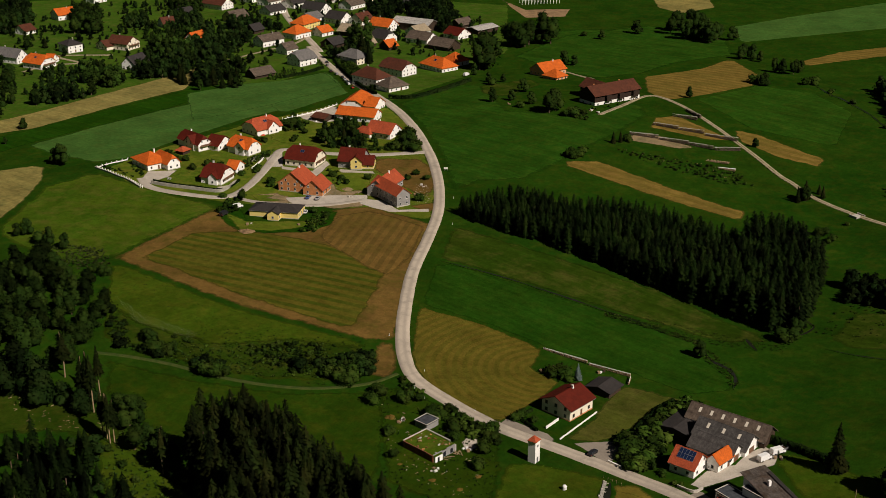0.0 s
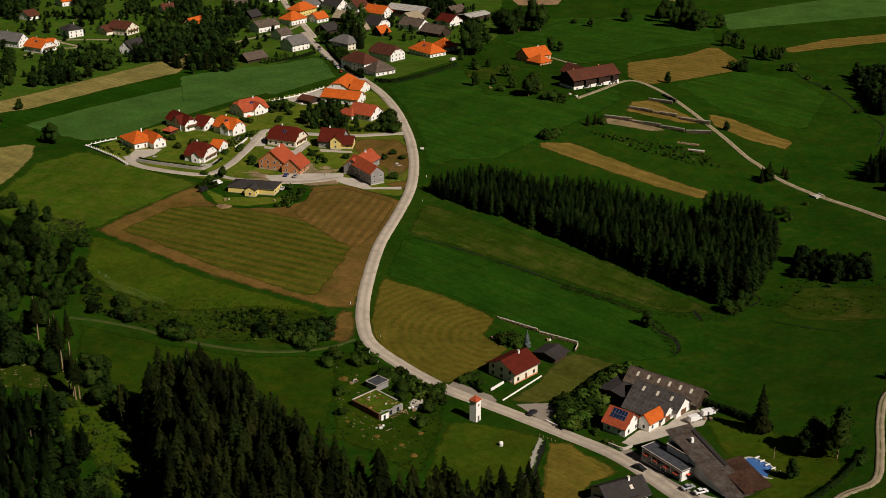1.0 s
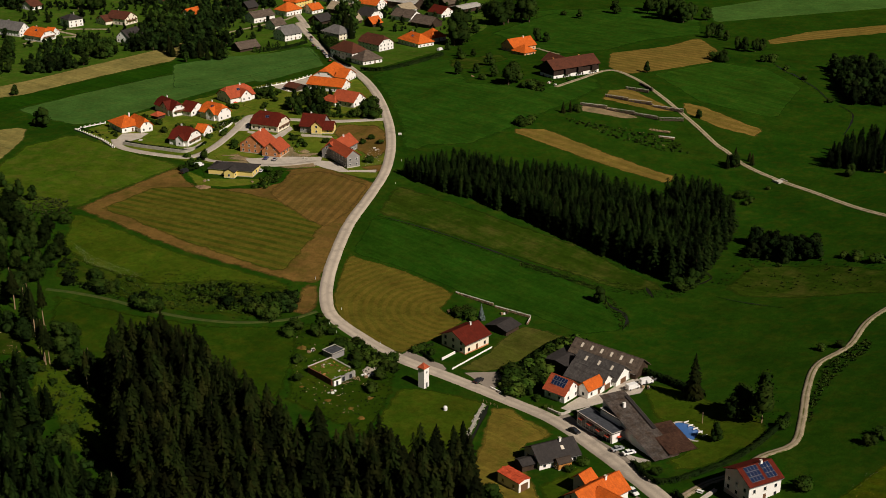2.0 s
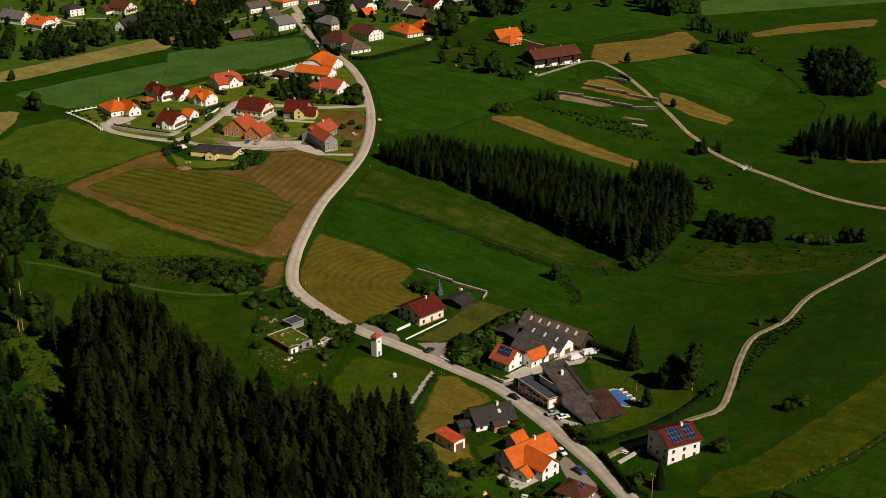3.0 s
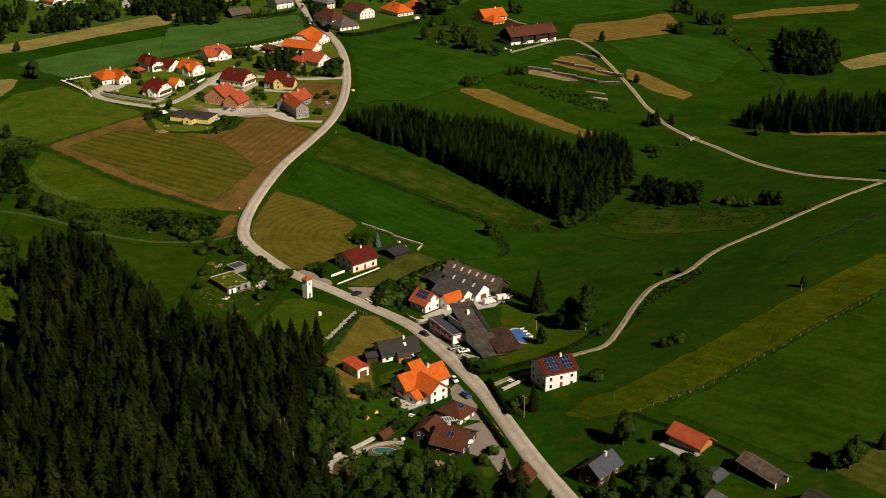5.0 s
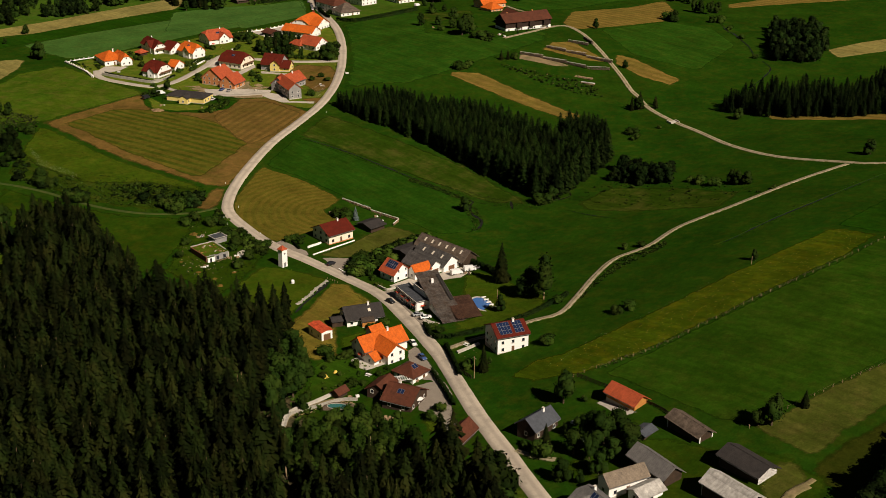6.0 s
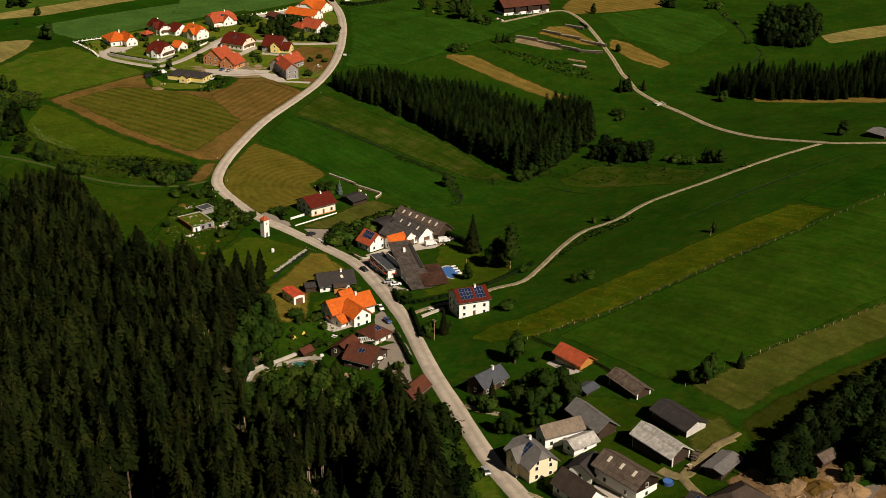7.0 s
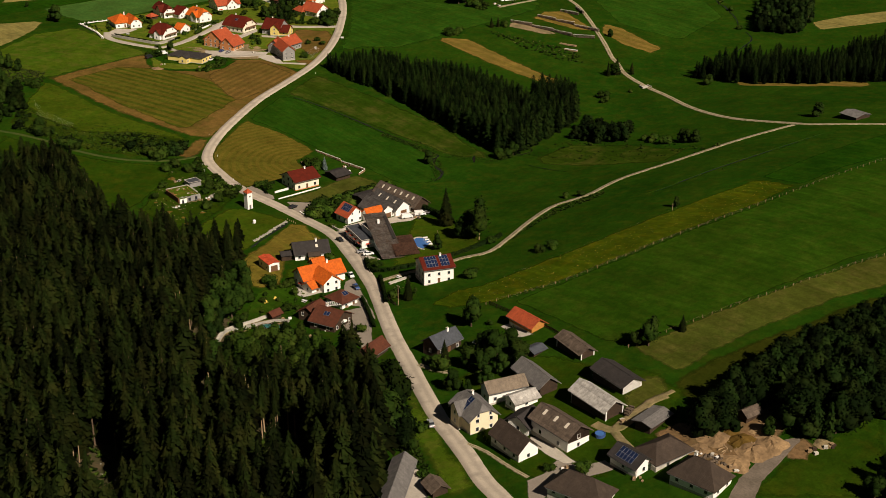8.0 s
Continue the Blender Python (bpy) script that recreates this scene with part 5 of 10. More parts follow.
def building(name, label, wall, roof, blocks, chim=0, solar=None, over=None, skylights=None, gate=0, awning=0, skyl=0, woodgable=0, posts=0, balcony=0, whitegable=0, cross=0, dark_band=0):
    cx, cy, ang, *_ = blocks[0]
    over = over or (0.95 if name in ("barn", "shed", "carport") else 0.7)
    far = math.hypot(cx - 100, cy) > 690
    root = thing(name, label, name, cx, cy, ang)
    zroot = root.matrix_basis.translation.z
    inv = root.matrix_basis.inverted()
    if cross:
        # a gabled bay across the long side
        bx, by, ba, lx, ly, eave, rise, style = blocks[0]
        away = Vector((-math.sin(radians(ba)), math.cos(radians(ba))))
        if away.dot(Vector((60 - bx, -by))) < 0:
            away = -away
        deep, wide = ly / 2 + 1.1, lx * 0.42
        at = Vector((bx, by)) + away * (deep / 2) + Vector((math.cos(radians(ba)), math.sin(radians(ba)))) * (lx * 0.12 * cross)
        blocks = blocks + [(at.x, at.y, math.degrees(math.atan2(away.y, away.x)), deep, wide, eave + 0.2, min(rise * 0.85, wide * 0.46), "gable")]
    if wall == "wall_barn":
        # a lower wing across the back
        bx, by, ba, lx, ly, eave, rise, style = blocks[0]
        at = pose(bx, by, 0, 0, 0, ba) @ Vector((-lx * 0.06, ly * 0.8, 0))
        blocks = blocks + [(at.x, at.y, ba + 90, 15.0, 11.0, eave, 4.0, "gable")]
    rects = [(b[0], b[1], radians(b[2]), b[3], b[4]) for b in blocks]
    FOOT.extend(rects)
    for bi, (bx, by, ba, lx, ly, eave, rise, style) in enumerate(blocks):
        m = inv @ pose(bx, by, zroot, 0, 0, ba)
        world = pose(bx, by, zroot, 0, 0, ba)
        low = min(float(ground(*(world @ Vector((sx * lx / 2, sy * ly / 2, 0))).xy)) for sx in (-1, 1) for sy in (-1, 1)) - zroot
        body = wall
        if name == "house" and wall == "wall_yellow" and bi == 0 and len(blocks) > 1:
            body = "wall_grey"
        if wall == "wall_barn":
            part("wall", wall_bm(lx - 0.06, ly - 0.06, 2.0, eave, rise, style), wall, root, m=m)
            part("plinth", wall_bm(lx, ly, low - 0.6, 2.0, 0, "flat"), "wall_white", root, "white plastered ground floor", m)
            if bi == 0:
                for u in (-0.22, 0.06, 0.37):
                    part("bay", boxed(u * lx - 1.9, u * lx + 1.9, -ly / 2 - 1.7, -ly / 2 + 0.1, 2.0, eave - 0.75), wall, root, "dark boarded timber bay", m)
                    for w in (-1.6, 1.6):
                        part("bay_post", boxed(u * lx + w - 0.14, u * lx + w + 0.14, -ly / 2 - 1.6, -ly / 2 - 1.32, low - 0.5, 2.02), wall, root, m=m)
                for u in (-0.36, 0.2):
                    part("chimney", boxed(u * lx - 0.4, u * lx + 0.4, 0.2, 0.9, eave + rise - 0.8, eave + rise + 0.9), "wall_brick", root, m=m)
        else:
            part("wall", wall_bm(lx, ly, low - 0.6, eave, rise, style), body, root, m=m)
            if wall not in ("wall_wood", "wall_barn") and style != "flat":
                part("plinth", boxed(-lx / 2 - 0.04, lx / 2 + 0.04, -ly / 2 - 0.04, ly / 2 + 0.04, low - 0.5, 0.35), "wall_brick" if over == 1.0 else "concrete", root, "rendered plinth", m)
        if style == "flat":
            bm = boxed(-lx / 2 - 0.25, lx / 2 + 0.25, -ly / 2 - 0.25, ly / 2 + 0.25, eave, eave + 0.25)
            part("roof", bm, roof, root, m=m)
            tall = 0.38
            rim = bmesh.new()
            for q in ((-lx / 2 - 0.25, lx / 2 + 0.25, -ly / 2 - 0.25, -ly / 2), (-lx / 2 - 0.25, lx / 2 + 0.25, ly / 2, ly / 2 + 0.25), (-lx / 2 - 0.25, -lx / 2, -ly / 2, ly / 2), (lx / 2, lx / 2 + 0.25, -ly / 2, ly / 2)):
                box(rim, *q, eave + 0.25, eave + tall)
            part("parapet", rim, "wall_white" if tall > 0.5 else "concrete", root, m=m)
        else:
            part("roof", roof_bm(lx, ly, eave, rise, style, over), roof, root, m=m)
            if dark_band and bi == 0:
                # Dark slab laid on the one roof plane; no step is modelled.
                part("roof_step", boxed(lx * 0.40, lx * 0.40 + 1.3, -ly * 0.12, ly * 0.44, 0.30, 0.42), "roof_dark", root, "dark strip laid along the roof", m @ Matrix.Translation((0, 0, eave + rise / 2)) @ Matrix.Rotation(math.atan2(rise, ly), 4, "X"))
            reach = 0 if style == "mono" else lx / 2 - (ly / 2 if style == "hip" else 0.4 * ly / 2 if style == "half" else -0.3)
            if reach > 0.6:
                part("ridge", boxed(-reach, reach, -0.14, 0.14, eave + rise + 0.16, eave + rise + 0.30), roof, root, m=m)
            if not far and rise > 1.5 and style != "mono":
                for sy in (-1, 1):
                    slope = rise / (ly / 2)
                    part("gutter", boxed(-lx / 2 - 0.3, lx / 2 + 0.3, sy * (ly / 2 + over + 0.06) - 0.07, sy * (ly / 2 + over + 0.06) + 0.07, eave - over * slope - 0.06, eave - over * slope + 0.06), "metal_grey", root, m=m)
        slope = rise / (ly / 2)
        # windows on each free side
        rowsz = [1.6] if eave < 4.4 else [1.5, 4.1]
        if wall == "wall_barn":
            rowsz = [0.7]
        barn = name in ("barn", "shed", "hut", "carport", "pavilion")
        for side, length, depth, turn in (("front", lx, ly, 0), ("back", lx, ly, 180), ("right", ly, lx, 90), ("left", ly, lx, 270)):
            mw = pose(0, 0, 0, 0, 0, turn) @ pose(0, -depth / 2 - 0.01, 0)
            out = world @ mw @ Vector((0, -0.6, 0))
            if any(k != bi and inside_rect(out.x, out.y, rects[k]) for k in range(len(blocks))):
                continue
            gabled = side in ("right", "left") and style in ("gable", "half")
            n = max(1, int(length / (3.4 if not barn else 5.0)))
            if barn and wall in ("wall_wood", "wall_orangewood"):
                n = 0
            spots = [((i + 0.5) / n - 0.5) * length for i in range(n)]
            for zi, z in enumerate(rowsz):
                for i, x in enumerate(spots):
                    if z + 0.75 > eave and not gabled:
                        continue
                    if gate and zi == 0 and gabled:
                        continue
                    if zi == 0 and side == "front" and i == n // 2 and not barn:
                        dm = m @ mw @ pose(x, 0, 0.25 + 1.05)
                        hung("door", shared(("door", 1), lambda: boxed(-0.5, 0.5, -0.06, 0.03, -1.05, 1.05), "frame_brown"), None, root, m=dm)
                        continue
                    window(root, m @ mw @ pose(x, 0, z), brown=(wall == "wall_cream"), sill=not far)
            if gabled and rise > 3.2 and not barn:
                wide = ly * 0.22
                for x in ((-wide, wide) if ly > 7.5 else (0.0,)):
                    window(root, m @ mw @ pose(x, 0, eave + rise * 0.28), 0.9, 1.2, brown=(wall == "wall_cream"), sill=not far)
            # balcony on the gable turned to the camera
            if balcony and gabled and bi == 0 and (world.to_3x3() @ mw.to_3x3() @ Vector((0, -1, 0))).xy.dot(CAM_SIDE) > 0:
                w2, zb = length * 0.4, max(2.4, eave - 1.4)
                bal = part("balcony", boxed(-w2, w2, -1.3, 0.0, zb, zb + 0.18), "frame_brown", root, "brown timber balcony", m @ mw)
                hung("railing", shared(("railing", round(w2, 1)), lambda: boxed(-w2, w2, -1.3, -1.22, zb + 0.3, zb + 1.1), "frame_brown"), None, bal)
            if gate and gabled:
                part("gate", boxed(-min(1.6, length * 0.32), min(1.6, length * 0.32), -0.06, 0.02, 0.1, min(2.7, eave - 0.3)), "frame_brown", root, "dark brown double gate", m @ mw)
            if (woodgable or whitegable) and gabled:
                gb = bmesh.new()
                vs = [gb.verts.new(p) for p in ((-length / 2, -0.03, 3.0 if woodgable else 0.0), (length / 2, -0.03, 3.0 if woodgable else 0.0), (length / 2, -0.03, eave), (0, -0.03, eave + rise - 0.1), (-length / 2, -0.03, eave))]
                gb.faces.new(vs)
                bmesh.ops.solidify(gb, geom=gb.faces[:], thickness=0.06)
                part("gable_boarding" if woodgable else "end_wall", gb, "wall_wood" if woodgable else "wall_white", root, "brown boarded gable" if woodgable else "white plastered end wall", m @ mw)
            if posts and gabled:
                for x in (-length * 0.46, length * 0.46):
                    part("post", boxed(x - 0.2, x + 0.2, -0.25, 0.12, low - 0.3, eave - 0.1), "frame_white", root, "white square post", m @ mw)
            if awning and side in ("front", "left", "back") and bi == 0:
                for i in range(4 if length > 9 else 1):
                    x = ((i + 0.5) / (4 if length > 9 else 1) - 0.5) * length
                    part("awning", boxed(x - 0.9, x + 0.9, -0.9, 0.0, 2.6, 2.75), "awning_red", root, "red fabric awning", m @ mw)
                if length > 9:
                    # Dark glass across the wall also stands in for street-side shade.
                    front = part("glazing", boxed(-length * 0.47, length * 0.47, -0.16, 0.01, 0.35, 3.4), "glass_dark", root, "glazed front, its dark tone also holding street-side shade", m @ mw)
                    for i in range(9):
                        x = (i / 8 - 0.5) * length * 0.94
                        hung("mullion", shared(("mullion", 1), lambda: boxed(-0.05, 0.05, -0.2, -0.14, 0.35, 3.4), "frame_white"), None, front, m=pose(x, 0, 0))
        if chim and style == "mono":
            part("chimney", boxed(-0.45, 0.45, ly * 0.27, ly * 0.27 + 0.8, eave + rise * 0.5, eave + rise + 0.4), "wall_white", root, "white plastered chimney", m=m)
        # solar panels, skylights: on the slope towards the camera, roughly the sun's side too
        if style not in ("flat", "mono"):
            th = math.atan(slope)
            nside = -1 if Vector((math.sin(radians(ba)), -math.cos(radians(ba)))).dot(CAM_SIDE) > 0 else 1
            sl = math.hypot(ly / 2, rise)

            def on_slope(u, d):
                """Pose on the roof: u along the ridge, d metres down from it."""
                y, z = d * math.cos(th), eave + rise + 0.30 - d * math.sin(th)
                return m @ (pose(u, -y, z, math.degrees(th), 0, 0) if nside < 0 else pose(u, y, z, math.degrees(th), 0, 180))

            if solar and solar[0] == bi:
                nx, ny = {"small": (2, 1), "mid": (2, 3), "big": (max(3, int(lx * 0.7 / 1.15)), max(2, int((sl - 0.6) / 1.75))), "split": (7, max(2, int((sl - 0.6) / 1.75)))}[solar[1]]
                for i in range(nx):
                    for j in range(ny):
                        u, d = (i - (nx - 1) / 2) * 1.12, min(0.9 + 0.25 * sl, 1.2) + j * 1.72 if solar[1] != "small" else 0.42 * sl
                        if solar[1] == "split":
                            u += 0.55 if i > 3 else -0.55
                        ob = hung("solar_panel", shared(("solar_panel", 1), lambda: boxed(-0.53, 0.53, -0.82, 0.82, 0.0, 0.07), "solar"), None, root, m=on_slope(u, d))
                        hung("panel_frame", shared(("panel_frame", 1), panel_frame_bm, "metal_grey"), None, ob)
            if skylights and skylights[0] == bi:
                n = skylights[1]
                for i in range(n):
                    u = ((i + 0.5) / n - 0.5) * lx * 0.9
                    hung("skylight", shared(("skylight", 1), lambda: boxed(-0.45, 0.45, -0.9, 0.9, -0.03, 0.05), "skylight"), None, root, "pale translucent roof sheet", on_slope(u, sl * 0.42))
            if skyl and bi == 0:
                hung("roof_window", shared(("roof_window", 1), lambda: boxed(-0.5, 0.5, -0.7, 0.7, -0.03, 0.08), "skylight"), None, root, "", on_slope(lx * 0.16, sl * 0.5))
            if chim and bi == 0:
                u = lx * 0.17
                part("chimney", boxed(u - 0.35, u + 0.35, -0.75, -0.05, eave + rise - 1.0, eave + rise + 1.1), "wall_white" if cx > -550 else "stone", root, m=m)
                part("chimney_cap", boxed(u - 0.42, u + 0.42, -0.82, 0.02, eave + rise + 1.1, eave + rise + 1.22), "concrete", root, m=m)
    return root


def panel_frame_bm():
    bm = bmesh.new()
    for q in ((-0.56, 0.56, -0.85, -0.81), (-0.56, 0.56, 0.81, 0.85), (-0.56, -0.52, -0.81, 0.81), (0.52, 0.56, -0.81, 0.81)):
        box(bm, *q, 0.0, 0.1)
    return bm


def inside_rect(x, y, rect):
    cx, cy, a, lx, ly = rect
    c, s = math.cos(a), math.sin(a)
    return abs((x - cx) * c + (y - cy) * s) < lx / 2 and abs(-(x - cx) * s + (y - cy) * c) < ly / 2


building("house", "white house with bright orange tiled roof and a gabled wing", 'wall_white', 'roof_orange', [(-537.9, 373.4, 81, 12.6, 17.7, 3.6, 4, 'hip'), (-530.5, 378.1, 174, 14.6, 7.4, 3.6, 3.9, 'half')], chim=1)
building("house", "white house with dark red half-hipped roof", 'wall_white', 'roof_darkred', [(-548.3, 410.6, 175, 20.4, 8.6, 4.2, 4.0, 'half'), (-537.5, 418.7, 194, 8.8, 13.1, 3, 4, 'gable')], chim=1, balcony=1, cross=-1)
building("house", "white house with orange roof and a solar panel", 'wall_white', 'roof_orange', [(-520.2, 422.4, 188, 14.9, 10.0, 4.2, 4.6, 'half')], chim=1, solar=(0, 'small'), cross=-1)
building("house", "white house with dark red roof and orange-roofed annexe", 'wall_white', 'roof_darkred', [(-492.4, 381.3, 202, 11.5, 13.4, 3.8, 5.2, 'half')], chim=1, balcony=1, cross=-1)
building("garage", "white garage with small orange roof beside the red house", 'wall_white', 'roof_orange', [(-498.3, 397.8, 204, 5.7, 9.8, 2.8, 3, 'gable')])
building("house", "white house with broad reddish-orange roof and timber gable", 'wall_white', 'roof_red', [(-543.5, 455.2, 85, 17.3, 15.1, 3.6, 5, 'half')], chim=1, solar=(0, 'small'), cross=1)
building("house", "cream house with long dark red roof and solar panel", 'wall_cream', 'roof_darkred', [(-480.8, 431.2, 201, 17.2, 13.2, 4.0, 5.4, 'half')], chim=1, solar=(0, 'small'), balcony=1)
building("house", "yellow and grey house with dark red roof", 'wall_yellow', 'roof_darkred', [(-458.9, 445.8, 207, 13.2, 12.6, 3.8, 5.3, 'gable'), (-455.6, 445.8, 125, 13.0, 5.8, 4.6, 2.5, 'gable'), (-450.5, 448.6, 217, 6.0, 8.9, 2.6, 3.4, 'gable')], chim=1)
building("house", "unplastered orange brick house with two steep roofs", 'wall_brick', 'roof_red', [(-454.5, 401.5, 114, 13.6, 14.3, 4.4, 5.6, 'gable'), (-441.9, 403.2, 115, 11.7, 10.1, 3.4, 4.3, 'gable')], chim=1)
building("bungalow", "pale yellow bungalow with flat dark grey hipped roof", 'wall_yellow', 'roof_dark', [(-431.9, 368.2, 211, 23.6, 11.2, 3.2, 1.9, 'hip'), (-428.0, 363.4, 301, 7.0, 5.4, 3.2, 1.5, 'gable')], over=0.35)
building("house", "grey unplastered house with orange-red cross gabled roof", 'wall_grey', 'roof_red', [(-417.9, 427.4, 108, 20.4, 9.9, 4.2, 4.0, 'gable'), (-406.4, 419.4, 164, 24.0, 7.4, 6.0, 3.0, 'gable')], chim=1)
building("farmhouse", "white farmhouse with large orange roofs beside the road", 'wall_white', 'roof_orange', [(-539.0, 527.7, 118, 22.2, 14.0, 3.4, 4.4, 'half'), (-515.8, 506.3, 202, 24.0, 11.7, 3.8, 3.4, 'gable'), (-523.7, 527.5, 199, 7.4, 13.7, 4, 4, 'gable')])
building("house", "small white house with orange roof among garden shrubs", 'wall_white', 'roof_red', [(-480.4, 491.0, 191, 15.8, 12.1, 3.4, 4.4, 'gable'), (-488.4, 484.9, 181, 10.8, 6.1, 2.4, 2.4, 'hip')], chim=1)
building("house", "distant white house with orange roof", 'wall_white', 'roof_orange', [(-942.7, 580.5, 84, 16.6, 14.0, 4.5, 4.5, 'gable')], chim=1)
building("house", "distant white house with grey roof", 'wall_white', 'roof_grey', [(-834.5, 466.3, 195, 24.0, 10.6, 5, 5, 'gable')], chim=1)
building("house", "white house with orange roof and white gable", 'wall_white', 'roof_orange', [(-802.5, 470.5, 192, 18.1, 14.0, 4.2, 5, 'half'), (-807.3, 483.3, 208, 6.1, 10.6, 3, 3.5, 'gable')], chim=1, solar=(0, 'small'), balcony=1)
building("house", "white house with dark pyramid roof", 'wall_white', 'roof_dark', [(-828.6, 513.2, 87, 12.1, 14.0, 6.2, 3, 'hip')], chim=1)
building("house", "alpine house with wooden balconies and red-brown roof", 'wall_cream', 'roof_redbrown', [(-806.8, 545.0, 195, 19.4, 14.0, 5, 4.4, 'gable'), (-815.5, 538.1, 90, 14.0, 14.0, 3, 3.5, 'gable')], chim=1, balcony=1)
building("house", "dark roofed house among trees", 'wall_white', 'roof_dark', [(-747.0, 513.0, 108, 16.9, 10.8, 4, 5, 'gable')])
building("cottage", "small red-roofed cottage among trees", 'wall_white', 'roof_redbrown', [(-848.9, 616.8, 77, 11.0, 11.4, 3, 4.5, 'gable')], chim=1)
building("cottage", "orange-roofed cottage hidden by trees", 'wall_white', 'roof_orange', [(-783.7, 595.5, 102, 14.4, 8.9, 3.5, 4, 'gable')])
building("house", "white house with dark red-brown roof", 'wall_white', 'roof_redbrown', [(-879.7, 694.4, 187, 24.0, 14.0, 4.5, 5, 'gable')], chim=1)
building("house", "yellow house with brown roof", 'wall_yellow', 'roof_brown', [(-821.9, 667.0, 87, 16.5, 14.0, 4.5, 4.5, 'gable')])
building("house", "long white house with weathered brown roof", 'wall_white', 'roof_brown', [(-730.7, 623.1, 87, 20.1, 12.7, 4.6, 3.6, 'gable')], chim=1)
building("house", "white house with dark grey gabled roof", 'wall_white', 'roof_grey', [(-661.0, 593.8, 88, 15.7, 14.0, 5, 5.2, 'half')])
building("house", "white house with brown roof beside the village street", 'wall_white', 'roof_brown', [(-697.1, 612.0, 89, 10.8, 12.0, 4, 4, 'gable')])
building("barn", "low weathered brown barn beside the field", 'wall_wood', 'roof_brown', [(-655.4, 549.8, 86, 16.7, 11.3, 2.6, 3.6, 'gable')])
building("house", "yellow corner house with orange roof", 'wall_yellow', 'roof_orange', [(-756.9, 684.9, 99, 20.7, 14.0, 5, 5, 'hip')])
building("house", "white village house with orange and grey roof", 'wall_white', 'roof_orange', [(-734.5, 655.7, 94, 17.0, 14.0, 4.5, 5, 'hip')])
building("house", "small white house with orange roof", 'wall_white', 'roof_orange', [(-724.3, 673.4, 91, 12.1, 11.4, 3.6, 4, 'gable')], chim=1)
building("house", "white house with dark gabled roof", 'wall_white', 'roof_dark', [(-795.8, 733.7, 187, 21.5, 14.0, 4.5, 5, 'gable')], chim=1)
building("house", "village house with dark brown roof", 'wall_white', 'roof_dark', [(-752.7, 718.2, 185, 18.1, 14.0, 4, 5, 'gable')])
building("house", "village house with red-brown roof", 'wall_white', 'roof_redbrown', [(-733.9, 726.3, 96, 15.4, 14.0, 4, 5, 'gable')], chim=1)
building("house", "white house with orange gabled roof", 'wall_white', 'roof_orange', [(-701.6, 718.8, 188, 19.7, 13.9, 4.5, 5, 'gable')], chim=1)
building("barn", "long barn with pale grey sheet roof", 'wall_wood', 'roof_light', [(-684.3, 737.2, 191, 34.1, 14.0, 6, 3, 'gable')])
building("house", "white house with steep dark roof", 'wall_white', 'roof_dark', [(-671.6, 687.6, 182, 15.7, 14.0, 3.6, 5.4, 'half')])
building("barn", "barn with pale weathered tile roof", 'wall_wood', 'roof_tan', [(-707.0, 688.9, 192, 18.1, 14.0, 4, 4.4, 'gable')])
building("house", "grey hipped-roof villa beside the street", 'wall_cream', 'roof_grey', [(-635.7, 620.9, 180, 19.5, 14.0, 5, 4.4, 'hip')])
building("inn", "large white inn with dark brown hipped roof", 'wall_white', 'roof_redbrown', [(-575.0, 577.2, 179, 22.6, 14.0, 6, 5, 'hip'), (-582.5, 610.0, 180, 21.5, 14.0, 5, 5, 'half')], chim=1)
building("house", "white house with dark brown roof beside the inn", 'wall_white', 'roof_brown', [(-551.5, 572.2, 80, 15.5, 14.0, 3.4, 5, 'hip')])
building("house", "wide white house with large orange hipped roof and solar panel", 'wall_white', 'roof_orange', [(-570.6, 638.5, 172, 24.0, 14.0, 3.6, 5, 'hip'), (-571.9, 657.5, 85, 13.4, 14.0, 3.6, 5, 'hip')], chim=1, solar=(0, 'small'))
building("house", "village house with weathered brown roof", 'wall_white', 'roof_brown', [(-646.4, 704.2, 185, 20.6, 14.0, 3.5, 4.5, 'gable')])
building("barn", "grey-roofed barn in the village", 'wall_wood', 'roof_brown', [(-616.2, 696.0, 182, 19.4, 14.0, 3.4, 4.5, 'gable')])
building("house", "white house with dark red roof", 'wall_white', 'roof_darkred', [(-636.2, 733.4, 177, 15.7, 14.0, 3.6, 4.5, 'gable')])
building("shed", "long shed with flat light grey roof", 'wall_wood', 'roof_light', [(-636.6, 763.5, 89, 24.0, 14.0, 3.4, 1.6, 'gable')])
building("house", "peach coloured house with bright orange roof", 'wall_peach', 'roof_orange', [(-498.9, 668.6, 78, 19.7, 14.0, 3.6, 4.6, 'gable'), (-485.2, 658.0, 176, 11.9, 10.7, 3.2, 3.6, 'hip')], chim=1)
building("barn", "huge dark timber barn on a white plinth with reddish-brown roof", 'wall_barn', 'roof_redbrown', [(-419.9, 625.9, 76, 36.0, 14.0, 6.2, 4.4, 'gable')])
building("house", "distant white house with grey roof", 'wall_white', 'roof_grey', [(-987.2, 641.9, 95, 14.4, 14.0, 4, 4, 'gable')])
building("house", "distant white village house with brown roof", 'wall_white', 'roof_brown', [(-857.7, 734.4, 95, 15.5, 14.0, 4, 4.5, 'gable')])
building("house", "distant white village house with red roof", 'wall_white', 'roof_redbrown', [(-881.7, 734.3, 94, 13.2, 14.0, 4, 4.5, 'gable')])
building("house", "distant village house with dark roof", 'wall_white', 'roof_dark', [(-833.1, 741.7, 98, 17.0, 14.0, 4, 4.5, 'gable')])
building("house", "distant village house with light brown roof", 'wall_white', 'roof_brown', [(-789.8, 770.4, 96, 19.5, 14.0, 4, 4.5, 'gable')])
